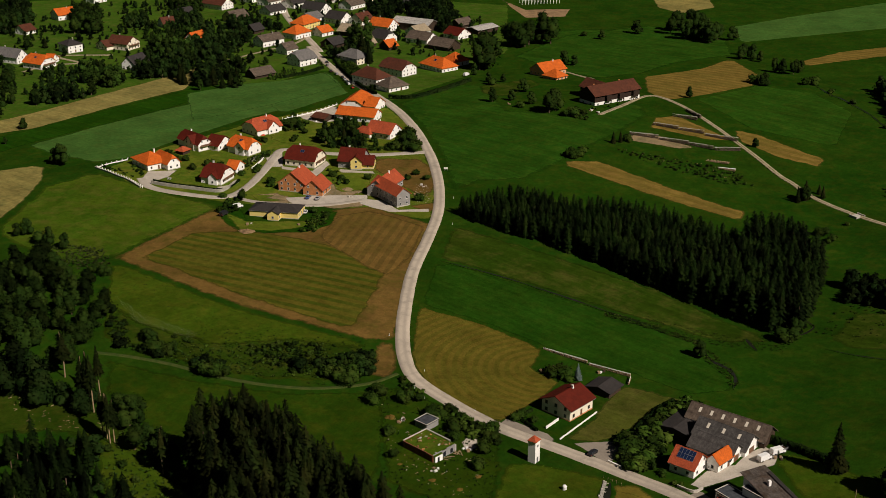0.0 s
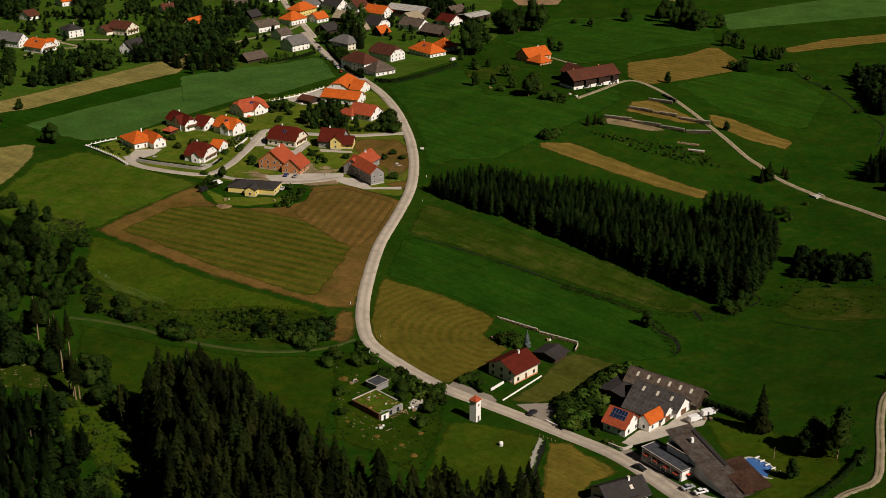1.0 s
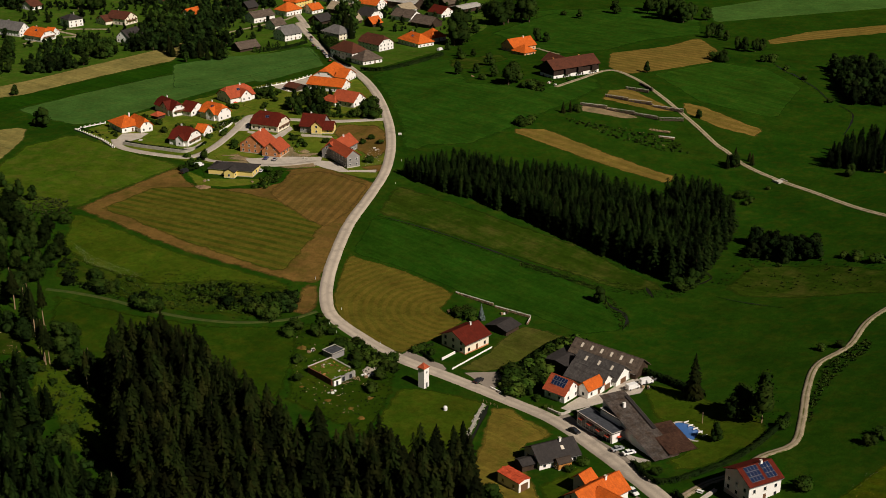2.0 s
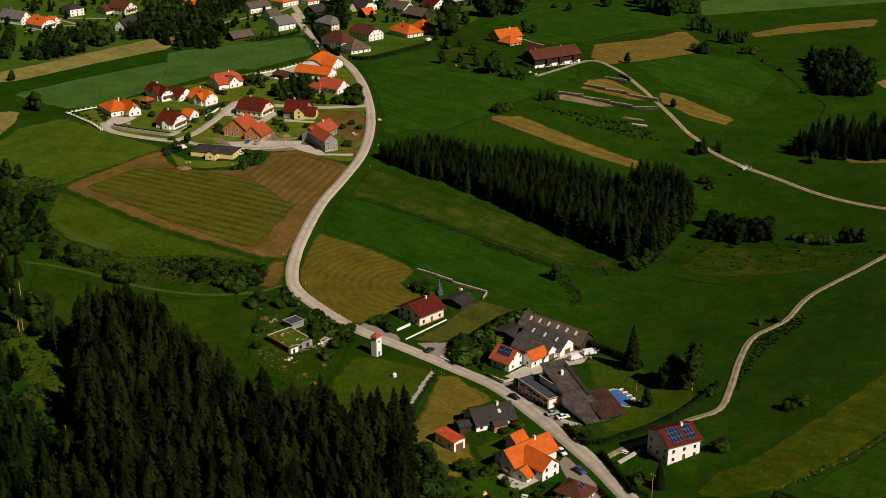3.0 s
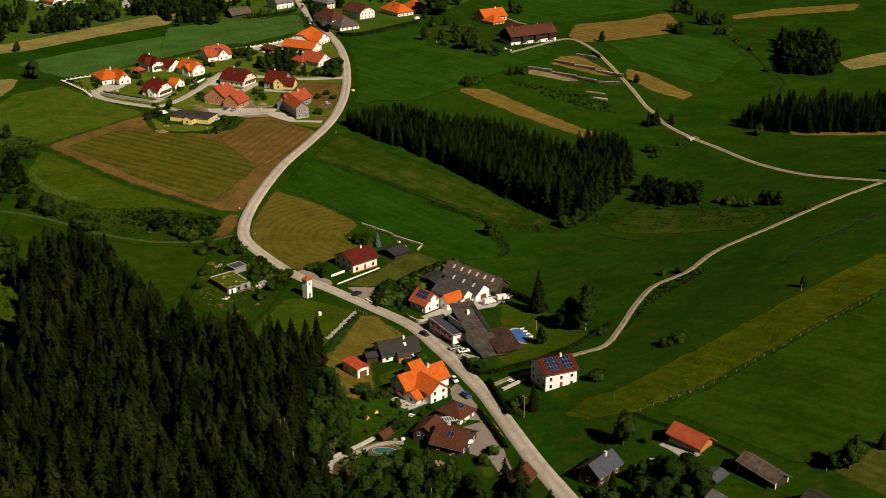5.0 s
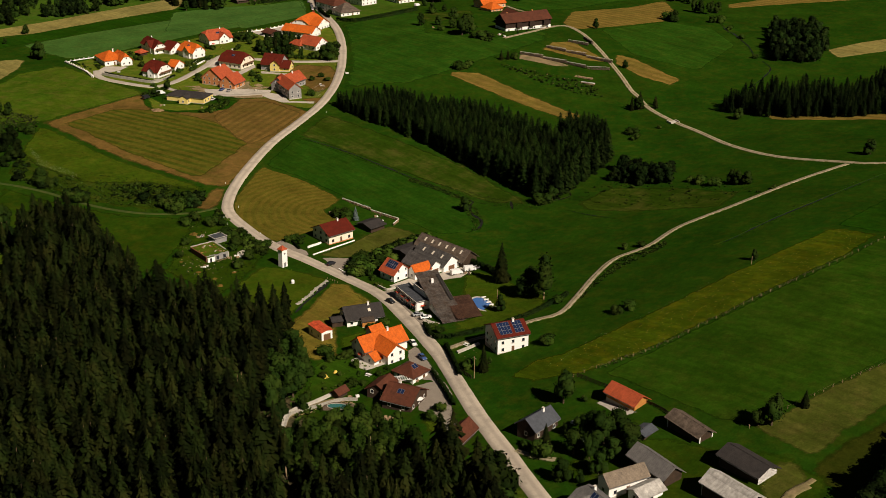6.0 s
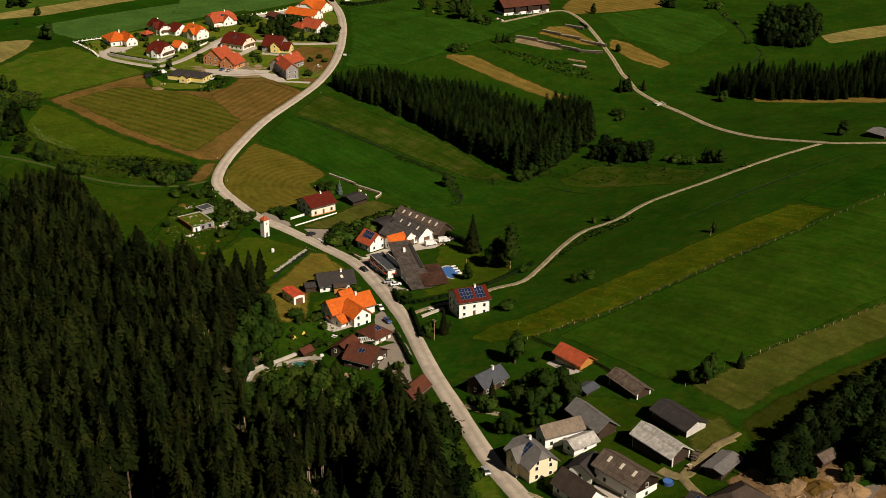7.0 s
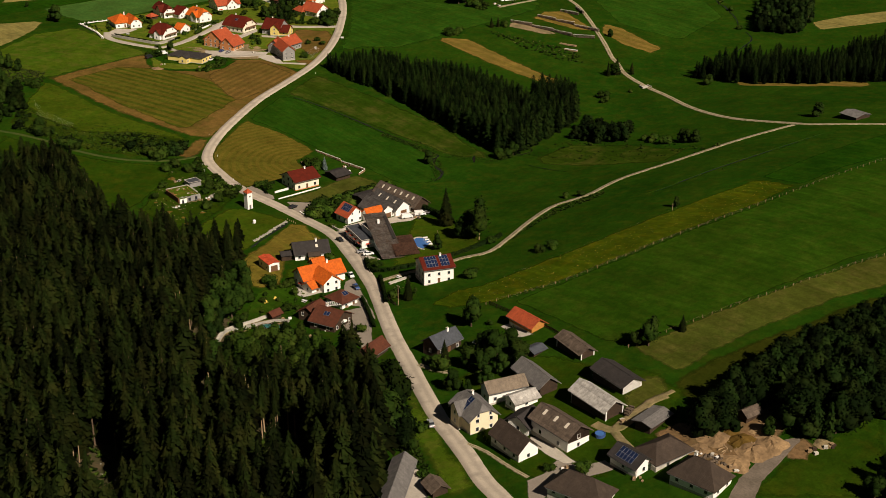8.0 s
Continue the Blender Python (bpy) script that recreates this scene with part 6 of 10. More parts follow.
building("house", "distant white house with brown roof", 'wall_white', 'roof_brown', [(-797.9, 804.8, 93, 18.1, 14.0, 4, 4.5, 'gable')])
building("house", "small distant village building with weathered roof", 'wall_white', 'roof_dark', [(-824.2, 709.2, 92, 18.3, 14.0, 3.2, 4, 'gable')])
building("shed", "small distant village building with weathered roof", 'wall_wood', 'roof_dark', [(-687.2, 649.5, 95, 14.3, 12.5, 3.2, 4, 'gable')])
building("shed", "small distant village building with weathered roof", 'wall_wood', 'roof_orange', [(-648.0, 669.1, 87, 9.4, 10.1, 3.2, 4, 'gable')])
building("house", "small distant village building with weathered roof", 'wall_white', 'roof_tan', [(-669.1, 724.0, 90, 14.6, 14.0, 3.2, 4, 'gable')])
building("house", "small distant village building with weathered roof", 'wall_white', 'roof_redbrown', [(-825.2, 774.3, 93, 17.7, 14.0, 3.2, 4, 'gable')])
building("house", "small distant village building with weathered roof", 'wall_white', 'roof_dark', [(-763.7, 813.1, 94, 20.0, 14.0, 3.2, 4, 'gable')])
building("house", "small distant village building with weathered roof", 'wall_white', 'roof_redbrown', [(-914.3, 526.7, 98, 11.2, 14.0, 3.2, 4, 'gable')])
building("house", "small distant village building with weathered roof", 'wall_white', 'roof_dark', [(-872.5, 652.7, 95, 13.3, 13.4, 3.2, 4, 'gable')])
building("shed", "small distant village building with weathered roof", 'wall_wood', 'roof_dark', [(-773.2, 645.7, 98, 11.6, 9.1, 3.2, 4, 'gable')])
building("shed", "small distant village building with weathered roof", 'wall_wood', 'roof_tan', [(-667.0, 666.1, 90, 9.5, 8.3, 3.2, 4, 'gable')])
building("shed", "small distant village building with weathered roof", 'wall_wood', 'roof_brown', [(-661.1, 767.3, 90, 15.4, 11.7, 3.2, 4, 'gable')])
building("house", "small distant village building with weathered roof", 'wall_white', 'roof_grey', [(-774.4, 707.9, 94, 15.0, 14.0, 3.2, 4, 'gable')])
building("house", "cream bungalow with dark red roof and picket-fenced garden", 'wall_cream', 'roof_darkred', [(-221.9, 313.8, 89, 12.8, 12.0, 4.6, 2.9, 'gable')], chim=1, over=1.0)
building("shed", "low dark timber shed with grey roof", 'wall_wood', 'roof_dark', [(-220.3, 333.7, 94, 8.2, 8.6, 2.2, 1.2, 'gable')])
building("barn", "long brown barn roof with pale skylights", 'wall_wood', 'roof_brown', [(-171.0, 334.6, 184, 27.4, 8.1, 4.2, 3.2, 'gable')], skylights=(0, 6))
building("barn", "white barn with dark grey sheet roof and wide door", 'wall_white', 'roof_ash', [(-168.4, 327.0, 181, 18.4, 8.7, 3.6, 3.4, 'gable')], skylights=(0, 3), gate=1)
building("barn", "white workshop barn with dark grey roof", 'wall_white', 'roof_ash', [(-167.6, 319.3, 182, 14.4, 8.4, 3.2, 3.2, 'gable')], gate=1)
building("shed", "dark brown open timber shed", 'wall_wood', 'roof_dark', [(-184.0, 327.2, 91, 13.0, 9.0, 3.2, 0.8, 'gable')])
building("house", "white house with orange roof covered by solar panels", 'wall_white', 'roof_red', [(-169.4, 305.9, 182, 8.4, 8.6, 3.6, 3.5, 'gable')], solar=(0, 'big'))
building("house", "small white house with orange roof next to the workshop", 'wall_white', 'roof_orange', [(-162.7, 313.1, 86, 7.6, 4.2, 3.8, 2.0, 'gable')])
building("house", "modern white house with flat grey roofs and red awnings", 'wall_white', 'roof_flat', [(-142.9, 292.6, 167, 17.4, 5.4, 4.1, 0.3, 'flat'), (-140.2, 296.4, 169, 9.0, 4.6, 6.6, 0.3, 'flat')], awning=1)
building("barn", "large barn with sagging patched brown roof", 'wall_white', 'roof_patched', [(-130.7, 295.8, 68, 7.5, 31.4, 2.0, 6.0, 'mono')], dark_band=1, chim=1)
building("shed", "lean-to with rusty red-brown roof beside the barn", 'wall_white', 'roof_rust', [(-120.3, 298.3, 66, 8.0, 13.8, 1.4, 1.6, 'mono')])
building("house", "house with wide dark grey roof, white walls and timber porch", 'wall_white', 'roof_dark', [(-144.0, 269.0, 68, 13.9, 9.8, 3.0, 3.0, 'gable')], skyl=1, chim=1)
building("garage", "white garage with red-orange roof and brown gate", 'wall_white', 'roof_scarlet', [(-142.3, 248.9, 175, 9.0, 4.5, 3.5, 0.45, 'gable')], gate=1, over=0.25)
building("house", "white house with bright orange cross gabled roof", 'wall_white', 'roof_orange', [(-116.9, 255.8, 83, 17.2, 8.8, 4.2, 3.3, 'gable'), (-110.1, 254.2, 176, 9.5, 7.0, 4.6, 2.7, 'gable'), (-111.3, 249.4, 96, 5.5, 4.8, 2.6, 1.6, 'gable'), (-124.3, 259.7, 88, 4.8, 4.3, 4.2, 1.8, 'gable')], chim=1)
building("house", "white house with dark reddish-brown roof and pergola", 'wall_white', 'roof_redbrown', [(-92.5, 249.5, 99, 7.4, 8.4, 2.8, 2.6, 'hip')], solar=(0, 'small'))
building("house", "timber house with dark reddish-brown roof and solar panels", 'wall_wood', 'roof_redbrown', [(-79.8, 236.3, 203, 10.1, 11.4, 3.0, 3.2, 'gable'), (-89.8, 235.6, 111, 8.0, 7.3, 2.2, 2.2, 'gable')], chim=1, solar=(0, 'small'))
building("house", "white two-storey house with dark red roof full of solar panels", 'wall_white', 'roof_darkred', [(-84.2, 285.6, 70, 11.4, 10.6, 6.4, 2.6, 'gable')], solar=(0, 'split'), balcony=1, chim=1)
building("porch", "orange-brown timber porch with a dark roof", 'wall_orangewood', 'roof_umber', [(-138.1, 267.0, 68, 4.6, 3.2, 2.3, 0.9, 'gable')], over=0.3)
building("carport", "dark timber carport beside the dark-roofed house", 'wall_wood', 'roof_dark', [(-146.5, 259.6, 68, 5.0, 4.6, 2.2, 0.9, 'gable')], over=0.35)
building("shed", "timber shed with orange roof and concrete apron", 'wall_orangewood', 'roof_red', [(-21.7, 275.4, 179, 11.3, 5.8, 2.6, 1.9, 'gable')])
building("shed", "open machine shed with brown roof and white posts", 'wall_wood', 'roof_brown', [(4.9, 271.6, 170, 13.0, 5.0, 2.6, 1.4, 'gable')], posts=1)
building("house", "dark timber house with blue-grey roof among trees", 'wall_wood', 'roof_slate', [(-32.8, 248.5, 95, 10.7, 6.7, 3.8, 2.5, 'gable')], chim=1)
building("farmhouse", "pale yellow farmhouse with grey half-hipped roof and solar panel", 'wall_sand', 'roof_grey', [(12.6, 224.2, 169, 11.8, 8.9, 4.8, 3.4, 'half')], solar=(0, 'mid'), chim=1, cross=1)
building("house", "long white farm wing with weathered brown roof", 'wall_white', 'roof_weather', [(8.0, 239.4, 76, 12.4, 5.2, 4.2, 2.0, 'gable')])
building("barn", "grey-roofed timber barn behind the farmyard", 'wall_wood', 'roof_grey', [(10.4, 249.9, 171, 14.2, 6.1, 3.6, 2.2, 'gable')])
building("shed", "small shed with pale grey roof in the farmyard", 'wall_white', 'roof_light', [(15.8, 239.6, 84, 8.1, 4.7, 2.8, 1.2, 'gable')])
building("barn", "big barn with grey-brown sheet roof on white walls", 'wall_white', 'roof_brown', [(38.0, 233.8, 179, 14.8, 8.0, 4.8, 2.5, 'gable')], skylights=(0, 3), woodgable=1)
building("shed", "dark-roofed link building in the farmyard", 'wall_white', 'roof_dark', [(26.5, 231.2, 104, 7.0, 6.8, 3.2, 2.1, 'gable')])
building("house", "white house with steep dark brown roof", 'wall_white', 'roof_umber', [(32.9, 221.6, 175, 12.8, 6.5, 3.4, 2.9, 'gable')])
building("barn", "open barn with pale grey sheet roof and stacked timber", 'wall_wood', 'roof_light', [(34.7, 251.3, 175, 14.8, 6.6, 3.6, 2.1, 'gable')], posts=1)
building("barn", "black-roofed barn with white end wall", 'wall_wood', 'roof_dark', [(29.4, 264.9, 174, 13.6, 7.2, 2.9, 1.7, 'gable')], whitegable=1)
building("shed", "low shed with grey flat-pitched roof", 'wall_wood', 'roof_grey', [(52.8, 254.7, 99, 9.6, 4.8, 2.3, 0.6, 'gable')])
building("carport", "white-walled carport with solar roof and white posts", 'wall_white', 'roof_dark', [(62.7, 236.0, 180, 8.9, 6.0, 3.2, 1.9, 'gable')], solar=(0, 'big'), posts=1)
building("house", "large white house with brown hipped roof", 'wall_white', 'roof_umber', [(80.7, 242.4, 190, 12.6, 9.0, 3.2, 4.0, 'hip'), (65.3, 245.0, 87, 12.9, 8.6, 1.6, 2.6, 'hip')], chim=1)
building("house", "house with dark brown roof beside the driveway", 'wall_white', 'roof_umber', [(62.6, 218.0, 197, 15.0, 8.4, 2.8, 3.6, 'hip')])
building("barn", "long timber barn with grey roof at the wood's edge", 'wall_wood', 'roof_grey', [(24.8, 187.4, 132, 21.7, 5.0, 2.6, 1.8, 'gable')])
building("hut", "small timber hut beside the road", 'wall_wood', 'roof_brown', [(33.1, 194.0, 170, 5.3, 4.4, 2.0, 1.4, 'gable')])
building("hut", "timber hut with brown roof in the sandy yard", 'wall_wood', 'roof_brown', [(70.3, 274.0, 87, 5.6, 3.2, 2.0, 1.1, 'gable')])
building("hut", "low grey lean-to in the orchard", 'wall_wood', 'roof_slate', [(-5.1, 263.9, 94, 5.4, 3.9, 1.4, 0.7, 'gable')])
building("hut", "red-roofed garden house beside the road", 'wall_wood', 'roof_redbrown', [(-48.0, 231.4, 109, 10.1, 5.5, 2.6, 2.3, 'gable')])
building("hut", "small red-roofed garden shed", 'wall_wood', 'roof_redbrown', [(-98.9, 224.9, 99, 4.2, 2.7, 1.9, 1.0, 'gable')])
building("hut", "grey field hut beside the track", 'wall_wood', 'roof_grey', [(-80.5, 540.0, 177, 9.2, 10.1, 2.0, 0.9, 'gable')])
building("pavilion", "small red-roofed garden pavilion", 'wall_wood', 'roof_red', [(-543.3, 398.5, 101, 5.8, 5.1, 2.2, 1.6, 'hip')])
building("shed", "open red-roofed woodshed on the gravel yard", 'wall_wood', 'roof_redbrown', [(-533.1, 493.7, 187, 9.2, 9.2, 2.2, 1.6, 'gable')])
building("hut", "flat concrete hut in the rubble garden", 'wall_grey', 'roof_flat', [(-249.2, 272.4, 90, 5.8, 5.2, 2.2, 0.2, 'flat')])

# ---- woods and trees ----
CLEARINGS = [[(-324.8, 194.8), (-320.8, 204.2), (-296.6, 197.2), (-272.0, 194.5), (-250.6, 185.6), (-238.1, 182.7), (-254.1, 168.0), (-284.7, 177.8), (-288.8, 173.9), (-309.8, 184.7)], [(-34.7, 174.2), (-29.2, 185.4), (6.0, 175.0), (1.0, 160.0)], [(-71.5, 176.9), (-65.8, 183.8), (-25.4, 164.3), (-31.2, 157.5)], [(-49.0, 128.9), (-46.9, 143.3), (2.7, 126.2), (-8.1, 113.0)], [(-107.1, 188.1), (-107.6, 201.3), (-82.9, 193.3), (-85.2, 179.7)], [(-84.5, 153.2), (-82.8, 156.8), (-45.1, 140.3), (-47.8, 136.8)], [(-21.5, 183.5), (-16.5, 186.1), (22.4, 164.1), (18.7, 160.1)]]
GARDEN = [(-156.9, 247.9), (-134.8, 225.9), (-121.2, 209.9), (-103.1, 198.9), (-75.2, 185.5), (-57.7, 177.6), (-41.1, 181.6), (-26.5, 198.0), (-47.0, 223.1), (-104.2, 260.2), (-160.2, 265.7)]
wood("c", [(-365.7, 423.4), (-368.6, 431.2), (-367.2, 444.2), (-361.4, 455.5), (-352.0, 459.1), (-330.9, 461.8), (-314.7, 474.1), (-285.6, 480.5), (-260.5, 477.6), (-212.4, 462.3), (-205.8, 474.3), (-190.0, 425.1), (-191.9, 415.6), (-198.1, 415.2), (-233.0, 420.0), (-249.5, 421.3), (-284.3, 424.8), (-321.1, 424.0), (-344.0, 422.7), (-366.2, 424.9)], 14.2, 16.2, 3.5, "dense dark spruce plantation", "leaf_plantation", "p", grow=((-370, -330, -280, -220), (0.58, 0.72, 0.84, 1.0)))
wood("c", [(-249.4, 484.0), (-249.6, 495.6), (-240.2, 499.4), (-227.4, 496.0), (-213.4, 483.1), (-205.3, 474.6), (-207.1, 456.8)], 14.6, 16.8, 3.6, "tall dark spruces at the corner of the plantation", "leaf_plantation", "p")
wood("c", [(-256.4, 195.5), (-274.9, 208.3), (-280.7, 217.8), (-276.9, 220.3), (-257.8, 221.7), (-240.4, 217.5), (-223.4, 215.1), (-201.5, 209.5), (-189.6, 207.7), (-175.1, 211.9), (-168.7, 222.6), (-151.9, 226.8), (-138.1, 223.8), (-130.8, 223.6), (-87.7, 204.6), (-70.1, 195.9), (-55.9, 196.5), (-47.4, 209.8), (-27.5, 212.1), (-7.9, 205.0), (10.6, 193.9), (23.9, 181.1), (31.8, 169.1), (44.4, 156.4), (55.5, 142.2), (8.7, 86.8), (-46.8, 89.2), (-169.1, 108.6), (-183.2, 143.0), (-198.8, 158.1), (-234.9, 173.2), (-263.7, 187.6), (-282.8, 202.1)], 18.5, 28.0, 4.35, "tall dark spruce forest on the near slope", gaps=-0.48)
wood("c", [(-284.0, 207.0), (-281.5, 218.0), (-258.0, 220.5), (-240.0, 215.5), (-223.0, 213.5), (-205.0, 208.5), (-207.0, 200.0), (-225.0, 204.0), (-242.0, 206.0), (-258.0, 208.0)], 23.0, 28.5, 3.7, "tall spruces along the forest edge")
wood("b", [(-309.3, 277.7), (-306.7, 285.9), (-296.4, 294.0), (-286.0, 285.2), (-298.3, 270.9)], 2.0, 4.2, 2.4, "dark bushes in the damp hollow", "leaf_dark")
wood("b", [(-341.4, 248.1), (-334.2, 256.9), (-326.3, 252.1), (-334.7, 244.4)], 1.6, 3.4, 2.6, "dark bushes beside the track", "leaf_dark")
wood("d", [(63.2, 258.5), (68.5, 260.5), (69.0, 268.0), (68.2, 277.0), (70.5, 284.0), (68.0, 298.0), (61.0, 298.0), (62.0, 280.0), (62.8, 266.0)], 9.0, 12.8, 2.9, "dark mixed wood beside the excavation", "leaf_dark", "D")
wood("d", [(71.9, 282.1), (84.1, 276.5), (91.4, 276.9), (93.8, 287.5), (94.6, 301.5), (99.7, 329.6), (74.0, 371.8), (63.0, 327.7), (60.1, 314.2), (60.6, 299.5), (63.8, 287.3)], 9.5, 13.0, 4.0, "dark mixed wood beside the excavation", "leaf_dark", "D")
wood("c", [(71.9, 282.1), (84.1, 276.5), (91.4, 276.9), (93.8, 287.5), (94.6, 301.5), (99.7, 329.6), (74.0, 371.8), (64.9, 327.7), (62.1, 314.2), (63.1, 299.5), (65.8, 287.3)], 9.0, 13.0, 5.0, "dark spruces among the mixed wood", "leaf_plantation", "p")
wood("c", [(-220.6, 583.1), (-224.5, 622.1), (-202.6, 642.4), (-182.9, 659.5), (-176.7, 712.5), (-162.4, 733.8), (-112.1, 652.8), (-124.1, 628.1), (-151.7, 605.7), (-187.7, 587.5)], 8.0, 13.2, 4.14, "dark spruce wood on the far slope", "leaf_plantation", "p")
wood("d", [(-280.8, 712.8), (-313.3, 765.7), (-292.4, 790.2), (-252.5, 742.8), (-239.5, 707.5), (-261.2, 694.4)], 7.2, 12.0, 4.83, "dark clump of trees on the far slope", "leaf_dark")
wood("d", [(-187.0, 454.4), (-197.1, 472.2), (-167.7, 476.0), (-156.2, 464.8), (-169.6, 457.1)], 4.6, 9.2, 2.99, "small dark copse beside the track", "leaf_dark")
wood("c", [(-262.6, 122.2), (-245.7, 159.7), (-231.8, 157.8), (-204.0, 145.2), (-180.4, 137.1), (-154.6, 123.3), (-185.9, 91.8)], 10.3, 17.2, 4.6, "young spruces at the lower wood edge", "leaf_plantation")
wood("d", [(-314.9, 197.2), (-304.5, 208.2), (-278.3, 199.8), (-257.9, 187.0), (-266.2, 185.0), (-290.6, 186.9)], 6.9, 11.5, 6.32, "dark trees in the gully", "leaf_dark", "D")
wood("d", [(-126.0, 211.1), (-122.0, 215.8), (-89.4, 202.7), (-79.2, 191.7), (-60.1, 177.3), (-96.9, 194.1)], 4.8, 8.0, 4.83, "dark trees at the garden edge", "leaf_dark", "D")
wood("b", [(-328.2, 183.1), (-318.9, 204.0), (-285.0, 199.8), (-244.5, 175.4), (-189.2, 150.8), (-213.3, 150.8), (-255.1, 164.5), (-269.8, 155.6)], 1.1, 5.2, 5.29, "brambles and saplings in the gully", "leaf_dark")
wood("d", [(-464.7, 228.0), (-461.2, 257.3), (-448.2, 261.3), (-411.1, 256.9), (-392.6, 246.7), (-380.9, 232.3), (-391.1, 213.7), (-409.4, 197.0)], 5.8, 12.1, 7.13, "broadleaved wood at the meadow's edge", None, "D")
wood("d", [(-32.8, 212.6), (-29.5, 224.5), (-17.1, 219.3), (-1.0, 211.0), (10.9, 204.2), (7.5, 197.9), (11.8, 185.2), (-1.9, 189.0)], 6.3, 10.3, 4.83, "trees between the forest and the road", "leaf_dark", "D")
wood("d", [(-393.8, 188.2), (-376.2, 204.5), (-340.0, 205.7), (-336.3, 198.8), (-358.7, 193.6), (-379.0, 180.0)], 8.0, 16.1, 5.75, "broadleaved trees beside the track", "leaf_dark", "D")
wood("c", [(-351.2, 133.9), (-328.7, 174.4), (-317.3, 187.6), (-296.3, 189.1), (-277.7, 178.6), (-249.7, 164.1), (-233.1, 138.2), (-278.3, 99.2)], 9.2, 16.0, 5.06, "young dark spruce wood beside the gully", "leaf_plantation", gaps=-0.2)
wood("b", [(-400.7, 251.8), (-375.7, 252.3), (-343.5, 259.1), (-325.8, 282.5), (-304.7, 297.4), (-292.8, 289.8), (-300.4, 270.3), (-323.7, 253.4), (-350.9, 244.1), (-372.1, 234.4)], 0.4, 1.9, 1.9, "tangled green shrubs along the wet meadow", "leaf_shrub", gaps=0.02)
wood("b", [(-394.9, 247.2), (-369.8, 245.4), (-342.0, 250.1), (-323.8, 258.8), (-302.8, 283.8), (-291.6, 285.7), (-299.2, 269.2), (-322.4, 252.3), (-348.2, 242.1), (-373.9, 234.5)], 1.4, 4.4, 3.6, "dark bushes at the foot of the wet meadow", "leaf_dark", gaps=0.1)
wood("b", [(-188.6, 297.7), (-194.6, 330.3), (-192.8, 343.6), (-189.1, 341.2), (-180.8, 301.9), (-176.4, 291.8), (-183.9, 292.2)], 2.3, 5.2, 2.07, "hedge of dark shrubs")
wood("b", [(-190.6, 298.8), (-192.9, 312.6), (-194.5, 329.8), (-195.9, 343.8), (-191.0, 340.8), (-188.4, 326.6), (-186.2, 310.4), (-184.3, 296.6)], 2.3, 3.9, 1.84, "dark hedge between the bungalow and the barns", "leaf_dark")
wood("b", [(-364.8, 552.0), (-337.1, 559.3), (-305.7, 569.9), (-283.5, 559.5), (-291.8, 551.4), (-328.5, 545.7), (-357.8, 547.2)], 0.4, 1.5, 2.64, "overgrown shrub bank with timber")
wood("b", [(-414.6, 599.0), (-408.8, 622.4), (-407.5, 643.7), (-404.6, 640.5), (-405.8, 617.9), (-411.2, 595.4)], 0.9, 2.0, 3.45, "low shrubs along the barn front")
wood("b", [(-424.7, 586.9), (-414.7, 592.3), (-403.7, 583.6), (-405.0, 576.5), (-416.6, 578.1)], 1.4, 3.2, 2.99, "bushes below the barn gable")
wood("b", [(-188.4, 424.8), (-185.2, 464.7), (-153.0, 467.9), (-95.7, 466.0), (-115.4, 454.1), (-164.6, 448.2)], 0.6, 1.8, 11.5, "scrub along the stream")
wood("b", [(-276.4, 282.3), (-278.0, 289.8), (-252.9, 286.7), (-229.8, 284.0), (-223.9, 278.9), (-230.4, 276.1), (-252.7, 278.0), (-268.1, 276.3)], 0.8, 2.6, 2.1, "dark bushes between the ruin and the road", "leaf_shrub", gaps=-0.12)
wood("c", [(-167.6, 234.8), (-162.2, 247.6), (-150.9, 242.3), (-136.9, 227.3), (-123.4, 210.8), (-134.6, 215.1)], 12.6, 19.5, 4.6, "spruces above the garden")
wood("b", [(-552.6, 395.6), (-539.8, 392.8), (-533.5, 390.2), (-532.0, 386.0), (-546.1, 390.0)], 1.0, 2.1, 1.84, "garden hedge between the new houses")
wood("b", [(-508.4, 413.7), (-511.1, 428.8), (-509.6, 434.0), (-504.8, 428.9), (-500.2, 410.6)], 1.0, 2.1, 1.84, "garden hedge beside the drive")
wood("b", [(-547.6, 474.4), (-547.7, 483.4), (-535.2, 483.3), (-526.1, 472.6), (-530.2, 461.1)], 1.7, 3.4, 2.99, "leafy shrubs behind the broad house")
wood("d", [(-511.2, 469.8), (-521.5, 495.5), (-513.5, 506.2), (-491.4, 488.7), (-474.1, 466.8), (-486.8, 457.5), (-496.2, 457.8)], 4.0, 7.5, 5.29, "dark garden grove in the estate", "leaf_dark")
wood("b", [(-476.6, 498.3), (-476.5, 508.1), (-457.7, 493.9), (-446.2, 481.4), (-454.4, 475.8)], 2.1, 4.8, 3.22, "shrubs beside the small white house")
wood("b", [(-492.7, 455.4), (-472.0, 464.7), (-446.7, 481.1), (-449.9, 484.5), (-475.4, 468.1)], 1.0, 2.2, 2.07, "hedge along the estate lane")
wood("b", [(-465.1, 431.4), (-458.5, 434.4), (-437.9, 419.2), (-438.9, 411.5)], 0.9, 2.8, 3.68, "shrubs on the building plot")
wood("b", [(-465.2, 362.7), (-463.1, 369.7), (-450.9, 362.4), (-447.2, 349.7)], 1.1, 3.0, 3.45, "bushes beside the bungalow drive")
